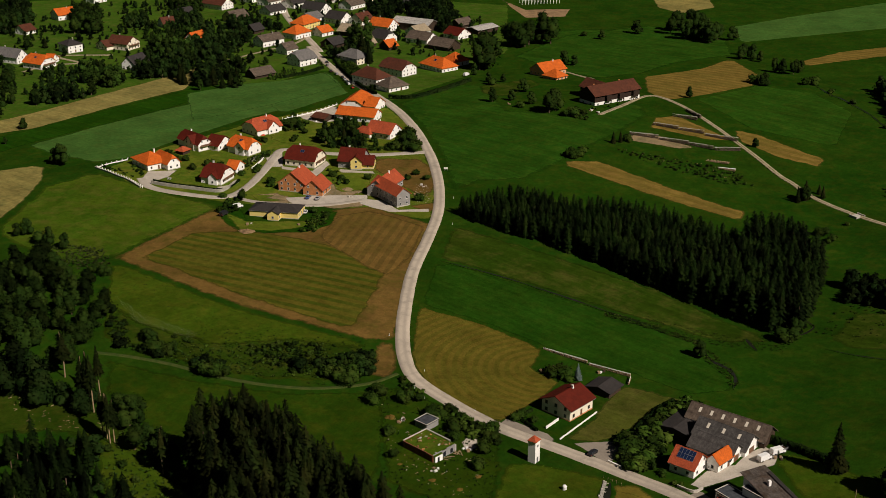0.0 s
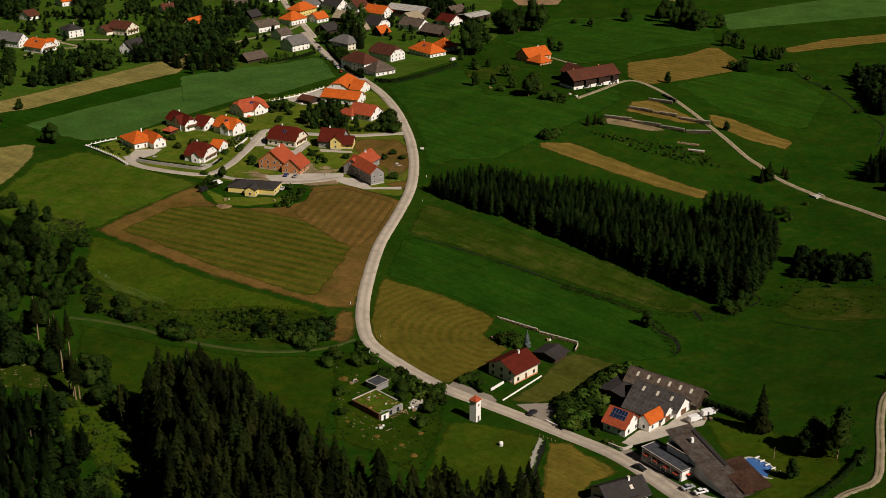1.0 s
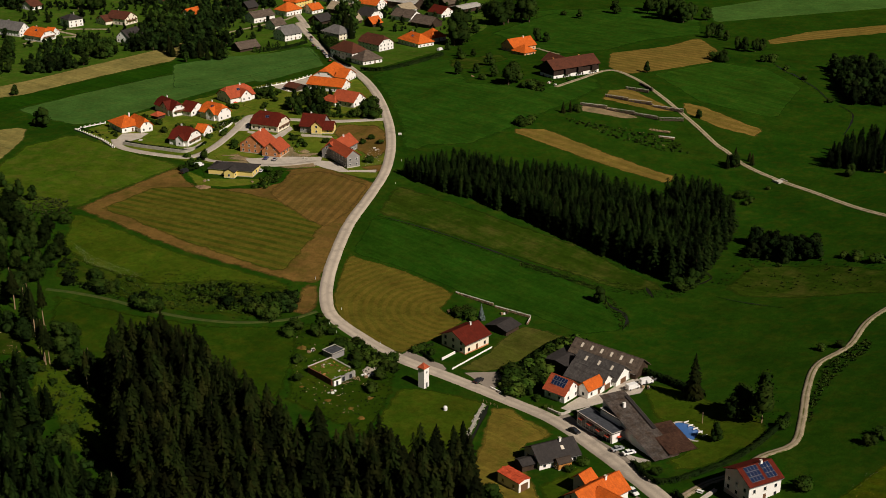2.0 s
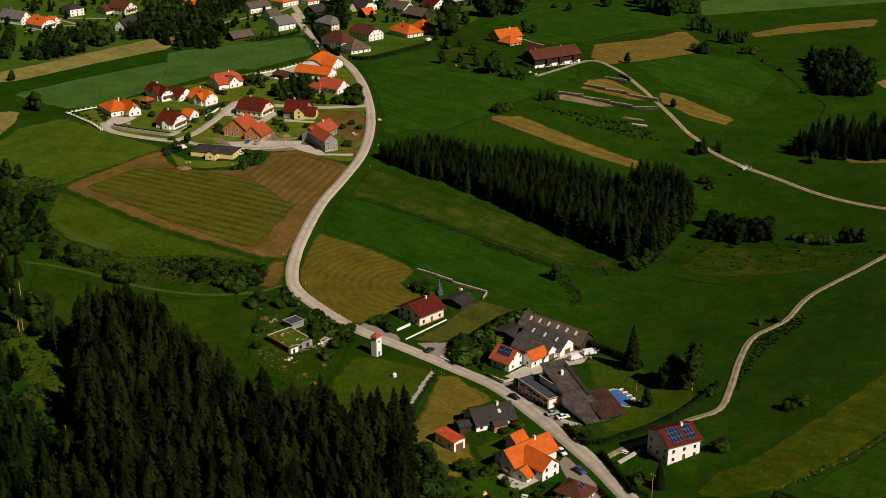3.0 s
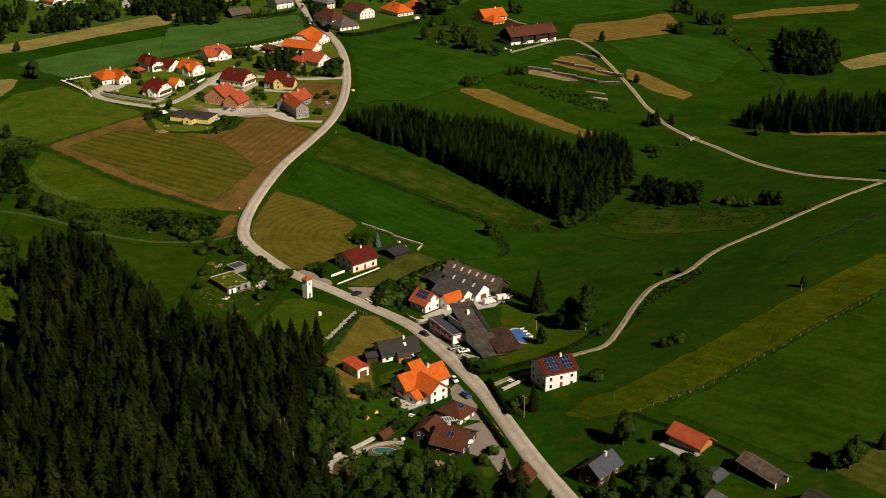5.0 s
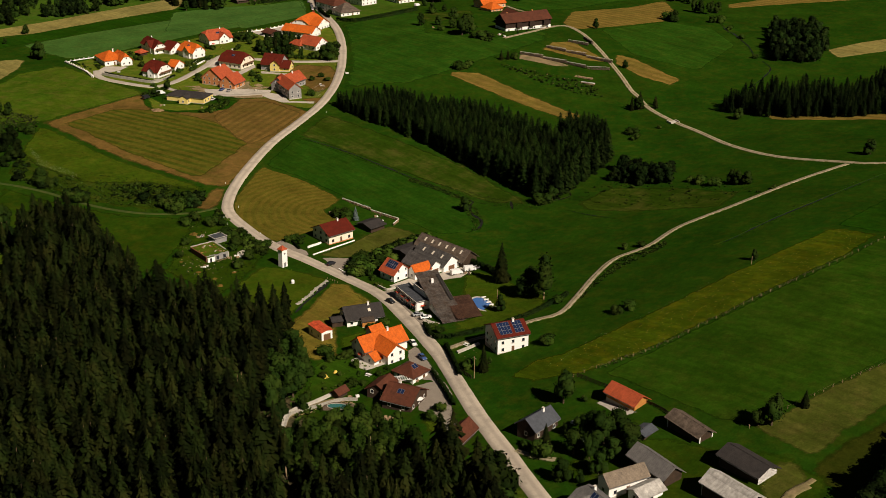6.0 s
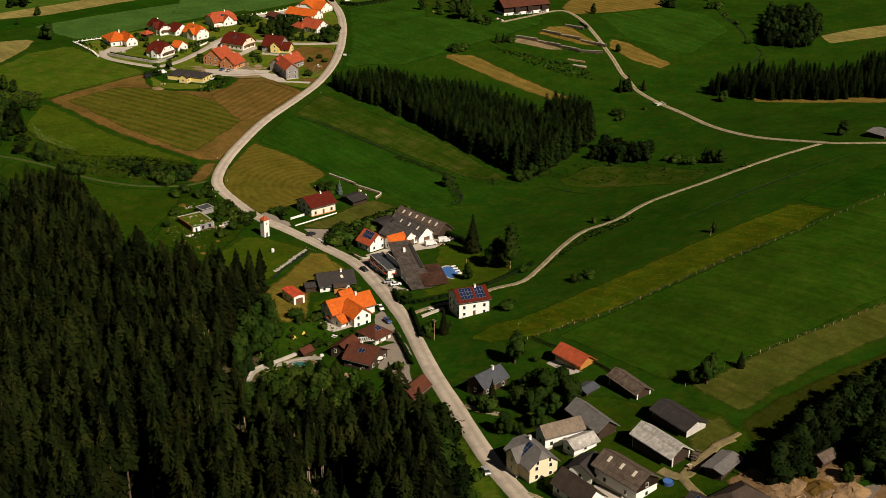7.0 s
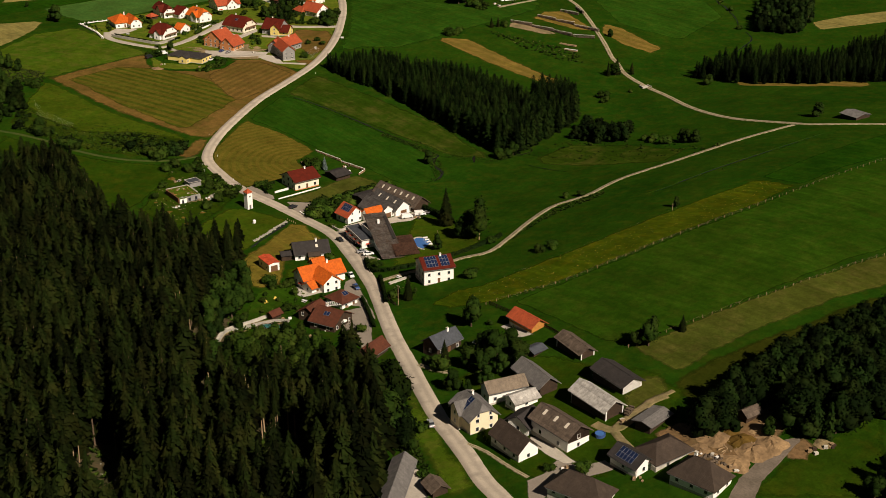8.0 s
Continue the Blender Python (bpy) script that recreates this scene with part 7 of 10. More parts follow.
wood("b", [(-418.7, 375.0), (-417.9, 384.7), (-404.6, 375.1), (-400.2, 362.4), (-405.4, 361.6)], 0.8, 2.1, 2.6, "bushes beside the bungalow")
wood("b", [(-553.3, 353.2), (-538.9, 355.1), (-519.3, 352.3), (-523.2, 355.1), (-541.8, 357.9), (-555.0, 355.8)], 0.8, 1.5, 2.07, "garden hedge along the estate fence")
wood("b", [(-542.0, 365.8), (-529.8, 363.4), (-525.4, 359.5), (-538.3, 361.0)], 0.9, 2.1, 2.3, "shrubs beside the orange-roofed house")
wood("b", [(-504.1, 396.2), (-503.9, 409.9), (-496.8, 408.5), (-489.0, 395.0), (-489.6, 391.8)], 0.9, 2.5, 2.53, "garden shrubs behind the red house")
wood("d", [(-1030.6, 550.7), (-1013.9, 591.2), (-948.6, 554.6), (-936.9, 517.6), (-943.2, 501.4)], 5.8, 12.7, 5.75, "leafy garden trees of the distant village", "leaf_dark", "F", gaps=-0.2)
wood("d", [(-965.1, 604.3), (-959.1, 626.1), (-903.7, 591.3), (-898.3, 566.1), (-922.8, 575.7)], 5.8, 11.7, 5.75, "leafy garden trees of the distant village", None, "F", gaps=-0.12)
wood("d", [(-733.2, 421.1), (-740.9, 453.6), (-717.8, 451.6), (-693.8, 435.7), (-702.2, 408.1), (-714.7, 407.8)], 5.0, 10.7, 5.75, "leafy garden trees of the distant village", "leaf_dark", "F", gaps=-0.2)
wood("d", [(-767.5, 484.5), (-739.6, 495.7), (-697.6, 470.8), (-701.3, 444.9), (-717.8, 451.6)], 6.6, 12.7, 5.17, "leafy garden trees of the distant village", None, "F", gaps=-0.12)
wood("d", [(-740.5, 505.8), (-740.3, 534.9), (-710.0, 514.6), (-710.8, 484.7)], 5.8, 10.7, 5.17, "leafy garden trees of the distant village", "leaf_dark", "F", gaps=-0.2)
wood("d", [(-807.1, 571.6), (-808.7, 611.0), (-727.2, 550.0), (-715.6, 518.8), (-766.6, 541.9)], 5.8, 12.7, 5.75, "leafy garden trees of the distant village", None, "F", gaps=-0.12)
wood("d", [(-727.2, 550.0), (-731.6, 582.2), (-656.1, 518.1), (-663.3, 502.5)], 7.4, 13.7, 5.17, "leafy garden trees of the distant village", "leaf_dark", "F", gaps=-0.2)
wood("d", [(-695.9, 552.0), (-697.0, 569.4), (-639.4, 520.2), (-641.6, 508.6)], 6.6, 11.7, 5.17, "leafy garden trees of the distant village", None, "F", gaps=-0.12)
wood("d", [(-826.7, 624.9), (-809.1, 669.5), (-753.9, 628.5), (-731.6, 582.2), (-771.6, 587.5)], 5.8, 11.7, 5.75, "leafy garden trees of the distant village", "leaf_dark", "F", gaps=-0.2)
wood("d", [(-922.0, 674.3), (-921.0, 711.2), (-863.7, 671.9), (-843.1, 626.2), (-871.5, 633.3)], 5.8, 11.7, 5.75, "leafy garden trees of the distant village", None, "F", gaps=-0.12)
wood("d", [(-697.7, 647.7), (-695.1, 663.1), (-643.3, 615.8), (-658.3, 616.2)], 5.0, 9.8, 5.75, "leafy garden trees of the distant village", "leaf_dark", "F", gaps=-0.2)
wood("d", [(-711.4, 691.2), (-707.1, 709.1), (-640.7, 642.0), (-664.7, 648.3)], 6.6, 15.6, 5.75, "leafy garden trees of the distant village", None, "F", gaps=-0.12)
wood("d", [(-783.8, 790.3), (-752.8, 853.0), (-695.8, 795.6), (-717.8, 777.3), (-743.4, 756.0)], 5.8, 12.7, 5.75, "leafy garden trees of the distant village", "leaf_dark", "F", gaps=-0.2)
wood("d", [(-790.2, 415.1), (-790.5, 445.1), (-724.3, 409.5), (-697.4, 377.9), (-702.9, 366.0)], 5.0, 10.7, 5.75, "leafy garden trees of the distant village", None, "F", gaps=-0.12)
wood("d", [(-710.5, 783.4), (-712.8, 814.9), (-649.1, 742.2), (-659.5, 733.7)], 5.0, 11.7, 5.75, "leafy garden trees of the distant village", "leaf_dark", "F", gaps=-0.2)
wood("d", [(-849.4, 591.7), (-839.5, 629.2), (-795.0, 594.8), (-810.5, 568.8)], 5.0, 10.7, 6.32, "leafy garden trees of the distant village", None, "F", gaps=-0.12)
wood("d", [(-683.7, 713.9), (-661.8, 703.6), (-670.4, 675.0), (-685.6, 684.3)], 2.4, 4.9, 5.75, "leafy garden trees of the distant village", "leaf_dark", "F", gaps=-0.2)
wood("d", [(-659.7, 584.6), (-654.6, 607.1), (-639.3, 595.4), (-636.3, 543.0), (-648.6, 548.7)], 1.7, 3.9, 3.45, "leafy garden trees of the distant village", None, "F", gaps=-0.12)
wood("d", [(-782.2, 462.1), (-770.6, 482.0), (-740.1, 464.1), (-757.2, 450.9)], 3.3, 7.8, 5.75, "leafy garden trees of the distant village", "leaf_dark", "F", gaps=-0.2)
wood("b", [(-688.6, 642.0), (-687.2, 648.3), (-605.0, 597.6), (-559.0, 564.5), (-556.3, 556.6), (-604.9, 586.6)], 1.7, 4.6, 2.88, "green hedge along the village street")
wood("d", [(-924.8, 510.6), (-905.3, 526.4), (-956.0, 557.4), (-976.5, 540.7)], 7.0, 13.0, 5.2, "dark garden trees at the village edge", "leaf_dark", "F", gaps=-0.45)
wood("d", [(-867.6, 591.0), (-854.4, 601.9), (-887.6, 626.1), (-901.3, 614.8)], 6.0, 11.0, 5.2, "dark garden trees at the village edge", "leaf_dark", "F", gaps=-0.45)
wood("d", [(-829.8, 604.8), (-810.1, 621.0), (-853.9, 655.6), (-874.5, 638.4)], 7.0, 12.0, 5.2, "dark garden trees between the village houses", "leaf_dark", "F", gaps=-0.45)
wood("d", [(-712.8, 495.3), (-689.4, 513.3), (-743.8, 555.3), (-768.3, 535.6)], 6.0, 12.0, 5.2, "dark garden trees between the village houses", "leaf_dark", "F", gaps=-0.45)
wood("d", [(-736.1, 554.4), (-711.8, 573.8), (-746.5, 602.6), (-771.7, 582.1)], 6.0, 11.0, 5.2, "dark garden trees between the village houses", "leaf_dark", "F", gaps=-0.45)
wood("d", [(-785.1, 644.5), (-761.2, 664.2), (-788.2, 688.2), (-812.8, 667.8)], 5.0, 9.0, 5.2, "dark garden trees between the village houses", "leaf_dark", "F", gaps=-0.45)
wood("d", [(-647.8, 624.1), (-632.1, 636.1), (-660.9, 665.3), (-676.9, 652.5)], 5.0, 9.0, 5.2, "dark garden trees along the village street", "leaf_dark", "F", gaps=-0.45)
wood("d", [(-738.4, 740.7), (-723.9, 752.7), (-751.9, 782.0), (-766.8, 769.4)], 8.0, 13.0, 5.2, "tall garden trees in the village", "leaf_dark", "F", gaps=-0.45)
wood("d", [(-682.6, 729.1), (-656.4, 750.5), (-692.5, 791.7), (-719.8, 769.0)], 8.0, 14.0, 5.2, "tall garden trees in the village", "leaf_dark", "F", gaps=-0.45)
wood("d", [(-869.0, 459.5), (-947.9, 555.2), (-965.4, 645.2), (-893.0, 727.3), (-799.5, 806.2), (-705.3, 821.2), (-621.5, 764.6), (-583.2, 685.5), (-599.2, 648.5), (-681.6, 674.0), (-673.0, 641.7), (-748.6, 689.5), (-706.1, 615.2), (-662.0, 545.1), (-710.4, 529.5), (-723.8, 487.0), (-738.5, 426.4), (-722.0, 376.7)], 1.8, 7.0, 10.5, "sparse garden trees across the distant village", "leaf_dark", "F", gaps=-0.22)
wood("d", [(-84.0, 195.4), (-84.0, 203.7), (-80.5, 213.7), (-73.2, 221.5), (-59.2, 222.0), (-47.5, 218.1), (-28.9, 200.0), (-42.4, 182.5), (-56.3, 176.7)], 6.2, 10.4, 5.06, "leafy trees below the garden wall", "leaf_shrub", "D")
wood("d", [(-21.1, 208.2), (-23.6, 220.6), (-12.1, 216.0), (1.1, 205.0), (2.2, 192.9), (22.1, 175.4), (15.3, 168.4), (-3.7, 187.3)], 11.0, 16.5, 6.4, "sunlit broadleaved trees at the forest edge", None, "D")
wood("d", [(-250.0, 185.0), (-232.0, 205.0), (-110.0, 195.0), (-50.0, 188.0), (25.0, 165.0), (20.0, 110.0), (-46.8, 95.0), (-165.0, 115.0)], 9.0, 17.0, 13.0, "single broadleaved trees among the spruces", None, "D", gaps=-0.05)
plant("d", [(-575, 344, 12.6), (-580, 343, 9.2), (-662, 373, 6.9), (-710, 410, 10.3), (-640, 348, 4.6), (-495, 269, 6.9), (-493, 273, 8.0), (-473, 272, 9.2), (-465, 274, 8.0), (-388, 665, 8.0), (-473, 578, 9.2), (-465, 587, 6.9), (-474, 610, 9.2), (-450, 587, 8.0), (-429, 577, 16.1), (-429, 583, 13.8), (-511, 703, 10.3), (-503, 704, 8.0), (-544, 658, 27.6), (-545, 652, 23.0), (-568, 677, 18.4), (-567, 698, 11.5), (-583, 734, 21.8), (-576, 733, 19.5), (-575, 745, 23.0), (-570, 755, 25.3), (-565, 759, 23.0), (-545, 798, 8.0), (-537, 833, 11.5), (-372, 731, 9.2)])
plant("d", [(-426, 798, 10.3), (-420, 803, 11.5), (-431, 812, 9.2), (-387, 773, 10.3), (-381, 773, 10.3), (-374, 775, 11.5), (-374, 784, 9.2), (-411, 798, 8.0), (-312, 609, 5.8), (-505, 628, 5.8), (-516, 849, 16.1), (-518, 863, 17.2), (-495, 838, 18.4), (-494, 850, 20.7), (-482, 842, 18.4), (-474, 837, 16.1), (-474, 849, 16.1), (-516, 879, 16.1), (-500, 868, 16.1), (-465, 856, 11.5), (-497, 461, 10.3), (-497, 467, 10.3), (-483, 470, 10.3), (-505, 464, 6.9), (-506, 480, 9.2), (-497, 480, 9.2), (-474, 469, 6.9), (-469, 473, 5.8), (-456, 481, 9.2), (-457, 487, 9.2)])
plant("d", [(-529, 471, 5.8), (-459, 369, 6.9), (-256, 557, 9.2), (-111, 326, 11.5), (-112, 322, 9.2), (22, 286, 11.5), (19, 284, 6.9), (-202, 577, 6.9), (-97, 534, 8.0), (-99, 534, 5.8), (-129, 472, 6.9), (-125, 471, 6.9), (-121, 472, 6.9), (-53, 382, 4.6), (-16, 253, 10.3), (-11, 253, 11.5), (-9, 245, 9.2), (-10, 258, 10.3), (-3, 255, 9.2), (-15, 245, 9.2), (-2, 241, 8.0), (-8, 233, 8.0), (-5, 250, 6.9), (-4, 258, 6.9), (79, 271, 5.8), (-276, 716, 9.2)])
plant("d", [(73, 291, 9.2), (6, 205, 5.8), (-178, 299, 4.2), (-322, 206, 12.6), (-327, 206, 11.5), (-321, 209, 10.3), (-308, 198, 10.3), (-296, 197, 9.2), (-308, 203, 8.0), (-332, 248, 5.8), (-334, 244, 5.2), (-299, 282, 5.8), (-300, 278, 5.2), (-297, 285, 5.2), (-365, 246, 5.8), (-353, 248, 4.6), (-375, 217, 11.5), (-373, 210, 10.3), (-385, 231, 12.6), (-128, 230, 8.0), (-135, 233, 6.9), (-118, 225, 8.0), (-121, 222, 9.2), (-139, 234, 9.2), (-209, 380, 7.5), (-190, 418, 8.0)])
plant("d", [(-198, 436, 6.9), (-124, 214, 13.8), (-114, 212, 14.9), (-105, 203, 13.8), (-108, 213, 12.6), (-120, 218, 12.6), (-129, 220, 12.6), (-117, 221, 9.2), (-99, 210, 5.8), (113, 274, 9.2), (115, 279, 10.3), (116, 284, 10.3), (114, 268, 8.0), (118, 272, 9.2), (-475, 487, 4.6), (-477, 479, 4.6), (-500, 488, 8.0), (-490, 458, 6.9)])
plant("c", [(-370, 557, 6.9), (-368, 561, 6.9), (-486, 465, 11.5), (-258, 553, 9.2), (-255, 570, 5.8), (-132, 329, 17.2), (24, 299, 5.8), (-257, 559, 10.3), (-251, 566, 6.9), (-76, 267, 8.0), (-76, 267, 10.3)])
plant("b", [(-479, 271, 5.8), (-375, 525, 5.8), (-372, 530, 5.2), (-372, 525, 5.2), (-366, 565, 4.6), (-450, 577, 4.6), (-418, 578, 4.6), (-414, 581, 5.8), (-563, 800, 4.6), (-380, 736, 6.9), (-354, 752, 5.8), (-350, 756, 5.8), (-505, 617, 5.8), (-458, 477, 5.8), (-447, 481, 5.8), (-537, 472, 5.8), (-541, 470, 5.8), (-506, 394, 4.6), (-514, 394, 4.6), (-452, 352, 3.4), (-407, 367, 2.6), (-405, 360, 2.2), (-469, 397, 4.6), (-395, 427, 4.6), (-421, 422, 3.4), (-422, 454, 3.4), (-466, 394, 3.4), (-492, 407, 3.4), (-517, 384, 3.4), (-241, 330, 4.6)])
plant("b", [(-235, 331, 4.6), (-230, 297, 3.4), (-225, 538, 2.3), (-229, 521, 4.6), (-222, 514, 4.6), (-96, 323, 3.4), (-144, 468, 4.6), (-135, 467, 4.6), (-150, 469, 3.4), (-104, 468, 2.3), (-66, 328, 3.4), (-68, 323, 3.4), (-113, 380, 2.9), (-108, 385, 2.9), (-73, 295, 3.4), (-83, 266, 3.4), (-21, 239, 5.8), (55, 226, 3.4), (48, 221, 2.3), (5, 211, 3.4), (11, 203, 4.6), (-189, 303, 5.8), (-195, 307, 4.6)])
plant("b", [(-118, 282, 2.2), (-113, 280, 2.4), (-135, 266, 2.3), (-134, 272, 3.4), (-72, 293, 4.6), (-238, 334, 4.6), (-255, 260, 3.4), (-244, 250, 3.4), (-224, 272, 4.6), (-219, 263, 4.6), (-228, 279, 3.4), (-237, 272, 3.4), (-232, 286, 3.4), (-230, 299, 2.9), (-225, 299, 2.9), (-273, 271, 4.6), (-275, 277, 4.6), (-266, 279, 4.6), (-251, 279, 4.6), (-263, 283, 3.4), (-240, 276, 4.6), (-113, 242, 2.9), (-105, 216, 2.9), (-114, 229, 2.3), (-111, 234, 1.7), (-113, 252, 2.9), (-102, 232, 3.4), (-67, 240, 3.4), (-65, 234, 3.4)])
plant("b", [(-121, 245, 3.4), (-123, 239, 3.4), (-328, 248, 4.6), (-368, 247, 4.6), (-433, 268, 4.6), (-428, 269, 4.6), (-128, 240, 4.6), (-191, 411, 5.8), (-332, 245, 5.8), (-328, 247, 6.3), (-326, 249, 4.6), (-298, 274, 5.2), (-293, 275, 6.3), (-291, 278, 5.8), (-290, 274, 4.6), (-358, 244, 5.8), (-353, 245, 4.6), (-309, 726, 3.4), (-273, 692, 3.4), (-331, 741, 3.4), (-122, 238, 1.6), (-121, 242, 1.7), (-105, 242, 1.6), (-101, 243, 2.1), (-103, 248, 1.6), (-107, 239, 1.3), (-104, 229, 1.3), (-100, 235, 2.1), (-96, 243, 2.1), (-95, 251, 1.6)])
plant("b", [(-106, 224, 1.4), (-119, 233, 1.6), (-531, 391, 3.4), (-529, 383, 2.9), (-500, 400, 3.4), (-502, 409, 3.4), (-489, 404, 3.4), (-453, 406, 3.4), (-454, 426, 3.4), (-447, 425, 2.9), (-440, 422, 3.4), (-526, 442, 3.4), (-531, 441, 3.4), (-515, 454, 4.0), (-521, 468, 3.4), (-412, 429, 2.9), (-420, 446, 3.4), (-413, 452, 2.9), (-437, 434, 2.9), (-434, 374, 3.4), (-421, 382, 3.4), (-410, 379, 4.0), (-469, 366, 2.9), (-499, 377, 2.3), (-552, 487, 3.4), (-522, 501, 3.4), (-471, 464, 3.4), (-462, 477, 4.6)])
plant("c", [(-651, 520, 12), (-648, 511, 11), (-654, 528, 11), (-661, 514, 13), (-642, 635, 19), (-647, 637, 15), (-624, 624, 18), (-552, 664, 22), (-686, 506, 14), (-677, 502, 12), (-854, 507, 9)])
plant("d", [(-779, 434, 13), (-919, 521, 15), (-935, 522, 15), (-865, 499, 10), (-882, 551, 16), (-880, 559, 18), (-870, 560, 17), (-882, 572, 15), (-877, 606, 12), (-877, 613, 12), (-583, 739, 19), (-574, 739, 17), (-513, 623, 7), (-537, 637, 8), (-655, 498, 9), (-680, 576, 6)])
plant("d", [(62, 220, 4)])
plant("d", [(-38.0, 265.1, 12.5)])
plant("d", [(-24.1, 251.7, 4.8), (-24.9, 256.8, 3.7), (-12.1, 250.0, 4.4), (-3.9, 248.1, 3.7), (-4.7, 253.6, 3.8), (-5.0, 256.9, 3.0), (-3.0, 234.8, 4.8), (-6.4, 234.0, 3.7), (-78.1, 271.9, 3.0)])
plant("c", [(-22.1, 240.8, 10.0)])
plant("b", [(-15.0, 254.9, 2.5), (-7.5, 243.0, 2.4), (-23.9, 238.6, 3.0), (-29.8, 240.0, 2.6), (-33.2, 269.5, 2.0), (-8.8, 232.2, 1.8)])
plant("d", [(-182.0, 300.2, 4.0), (-184.6, 299.6, 3.4)])
plant("b", [(-167.7, 295.0, 1.6), (-165.3, 295.3, 1.6), (-173.7, 297.7, 2.2)])
plant("d", [(-109.1, 306.3, 7.2)])
plant("b", [(-302.4, 189.1, 2.6), (-291.6, 186.4, 2.2), (-285.9, 181.6, 2.0), (-294.8, 201.5, 4.0), (-313.6, 191.8, 2.4), (-276.2, 185.7, 1.6), (-260.4, 181.2, 1.8), (-265.9, 173.8, 4.5), (-263.4, 169.2, 5.0), (-250.0, 177.0, 2.0)])
plant("s", [(-232, 334, 6.9)])
plant("p", [(-103, 323, 18.4)])
plant("n", [(-340, 203, 23.0), (-338, 203, 21.8), (-342, 202, 20.7), (-320, 196, 17.2), (-317, 195, 18.4), (-289, 195, 16.1), (-346, 211, 19.5), (-366, 210, 18.4), (-374, 190, 17.2), (-207, 154, 18.4), (-190, 152, 14.9), (-324, 197, 16.1), (-316, 196, 16.1), (-294, 199, 13.8), (-148, 214, 17.2), (-146, 221, 16.1), (-145, 221, 14.9), (-145, 225, 16.1), (-149, 221, 13.8), (-105, 189, 19.5), (-103, 190, 18.4), (-104, 192, 18.4), (-105, 195, 17.2), (-28, 173, 20.7), (-26, 173, 19.5), (-27, 175, 20.7), (-25, 176, 18.4), (-27, 178, 19.5), (-45, 195, 18.4), (-20, 184, 19.5)])
plant("n", [(-45, 129, 17.2), (-49, 129, 16.1), (-83, 154, 18.4), (-136, 179, 17.2), (-159, 222, 16.1), (-121, 217, 16.1), (-32, 173, 18.4), (-32, 175, 19.5), (-28, 175, 18.4), (-27, 180, 19.5), (-24, 180, 17.2), (-26, 182, 18.4), (-22, 183, 19.5), (-67, 176, 18.4), (-67, 180, 17.2), (-64, 180, 18.4), (-45, 140, 17.2), (-46, 142, 18.4)])

# ---- fences, walls, stacks, vehicles and other small things ----
def run_points(pts, step):
    line, ways = smooth_line([tuple(p) for p in pts], 0.5) if len(pts) > 2 else ([Vector(pts[0]).lerp(Vector(pts[1]), i / 40) for i in range(41)], [(Vector(pts[1]) - Vector(pts[0])).normalized()] * 41)
    out, gone = [], step
    for i, p in enumerate(line):
        gone += (p - line[i - 1]).length if i else 0
        if gone >= step:
            out.append((p, math.atan2(ways[i].y, ways[i].x)))
            gone = 0
    return out


def hedge(label, pts, h, w, leaf="leaf_dark"):
    """A clipped hedge: a rounded body under a skin of small leaves, following the ground."""
    r = np.random.RandomState(int(abs(pts[0][0] * 5 + pts[0][1])) % 999)
    line, ways = smooth_line([tuple(p) for p in pts], 0.8) if len(pts) > 2 else run_line(pts)
    V, T, N = [], [], []
    prof = ((-0.42, -0.1), (-0.5, 0.45), (-0.36, 0.88), (0.0, 0.98), (0.36, 0.88), (0.5, 0.45), (0.42, -0.1))
    for i, (p, t) in enumerate(zip(line, ways)):
        side = Vector((t.y, -t.x))
        g = float(ground(p.x, p.y))
        swell = 1 + 0.18 * noise.noise((p.x * 0.5, p.y * 0.5, 2.0))
        for u, z in prof:
            V.append((p.x + side.x * u * w * swell, p.y + side.y * u * w * swell, g + z * h * swell))
            N.append((side.x * u * 2, side.y * u * 2, max(z, 0.0) * 1.2 + 0.05))
        if i:
            k = len(V) - 14
            for j in range(6):
                T += [(k + j, k + j + 1, k + j + 8), (k + j, k + j + 8, k + j + 7)]
        for _ in range(int(10 + 6 * h)):
            a = r.uniform(-1.5, 1.5)
            c = Vector((p.x, p.y, 0)) + Vector((t.x, t.y, 0)) * r.uniform(-0.5, 0.5) + Vector((side.x, side.y, 0)) * math.sin(a) * w * 0.54 * swell
            z = g + h * swell * (r.uniform(0.1, 0.9) if abs(a) > 1.0 else 0.55 + 0.47 * math.cos(a))
            k, q = len(V), r.uniform(0.12, 0.3)
            for b in (0, 2.1, 4.2):
                b += r.uniform(-0.5, 0.5)
                V.append((c.x + q * math.cos(b), c.y + q * math.sin(b), z + q * r.uniform(-0.6, 0.6)))
                N.append((side.x * math.sin(a), side.y * math.sin(a), math.cos(a) + 0.15))
            T.append((k, k + 1, k + 2))
    V, T, N = outward(V, T, N)
    me = mesh_of("hedge", V, T, leaf, facing=N)
    me.attributes.new("tone", "FLOAT", "POINT").data.foreach_set("value", np.full(len(V), 0.5, np.float32))
    tagged(new("hedge", me), label, "hedge")


def run_line(pts):
    a, b = Vector(pts[0]), Vector(pts[1])
    n = max(2, int((b - a).length / 0.8))
    return [a.lerp(b, i / n) for i in range(n + 1)], [(b - a).normalized()] * (n + 1)


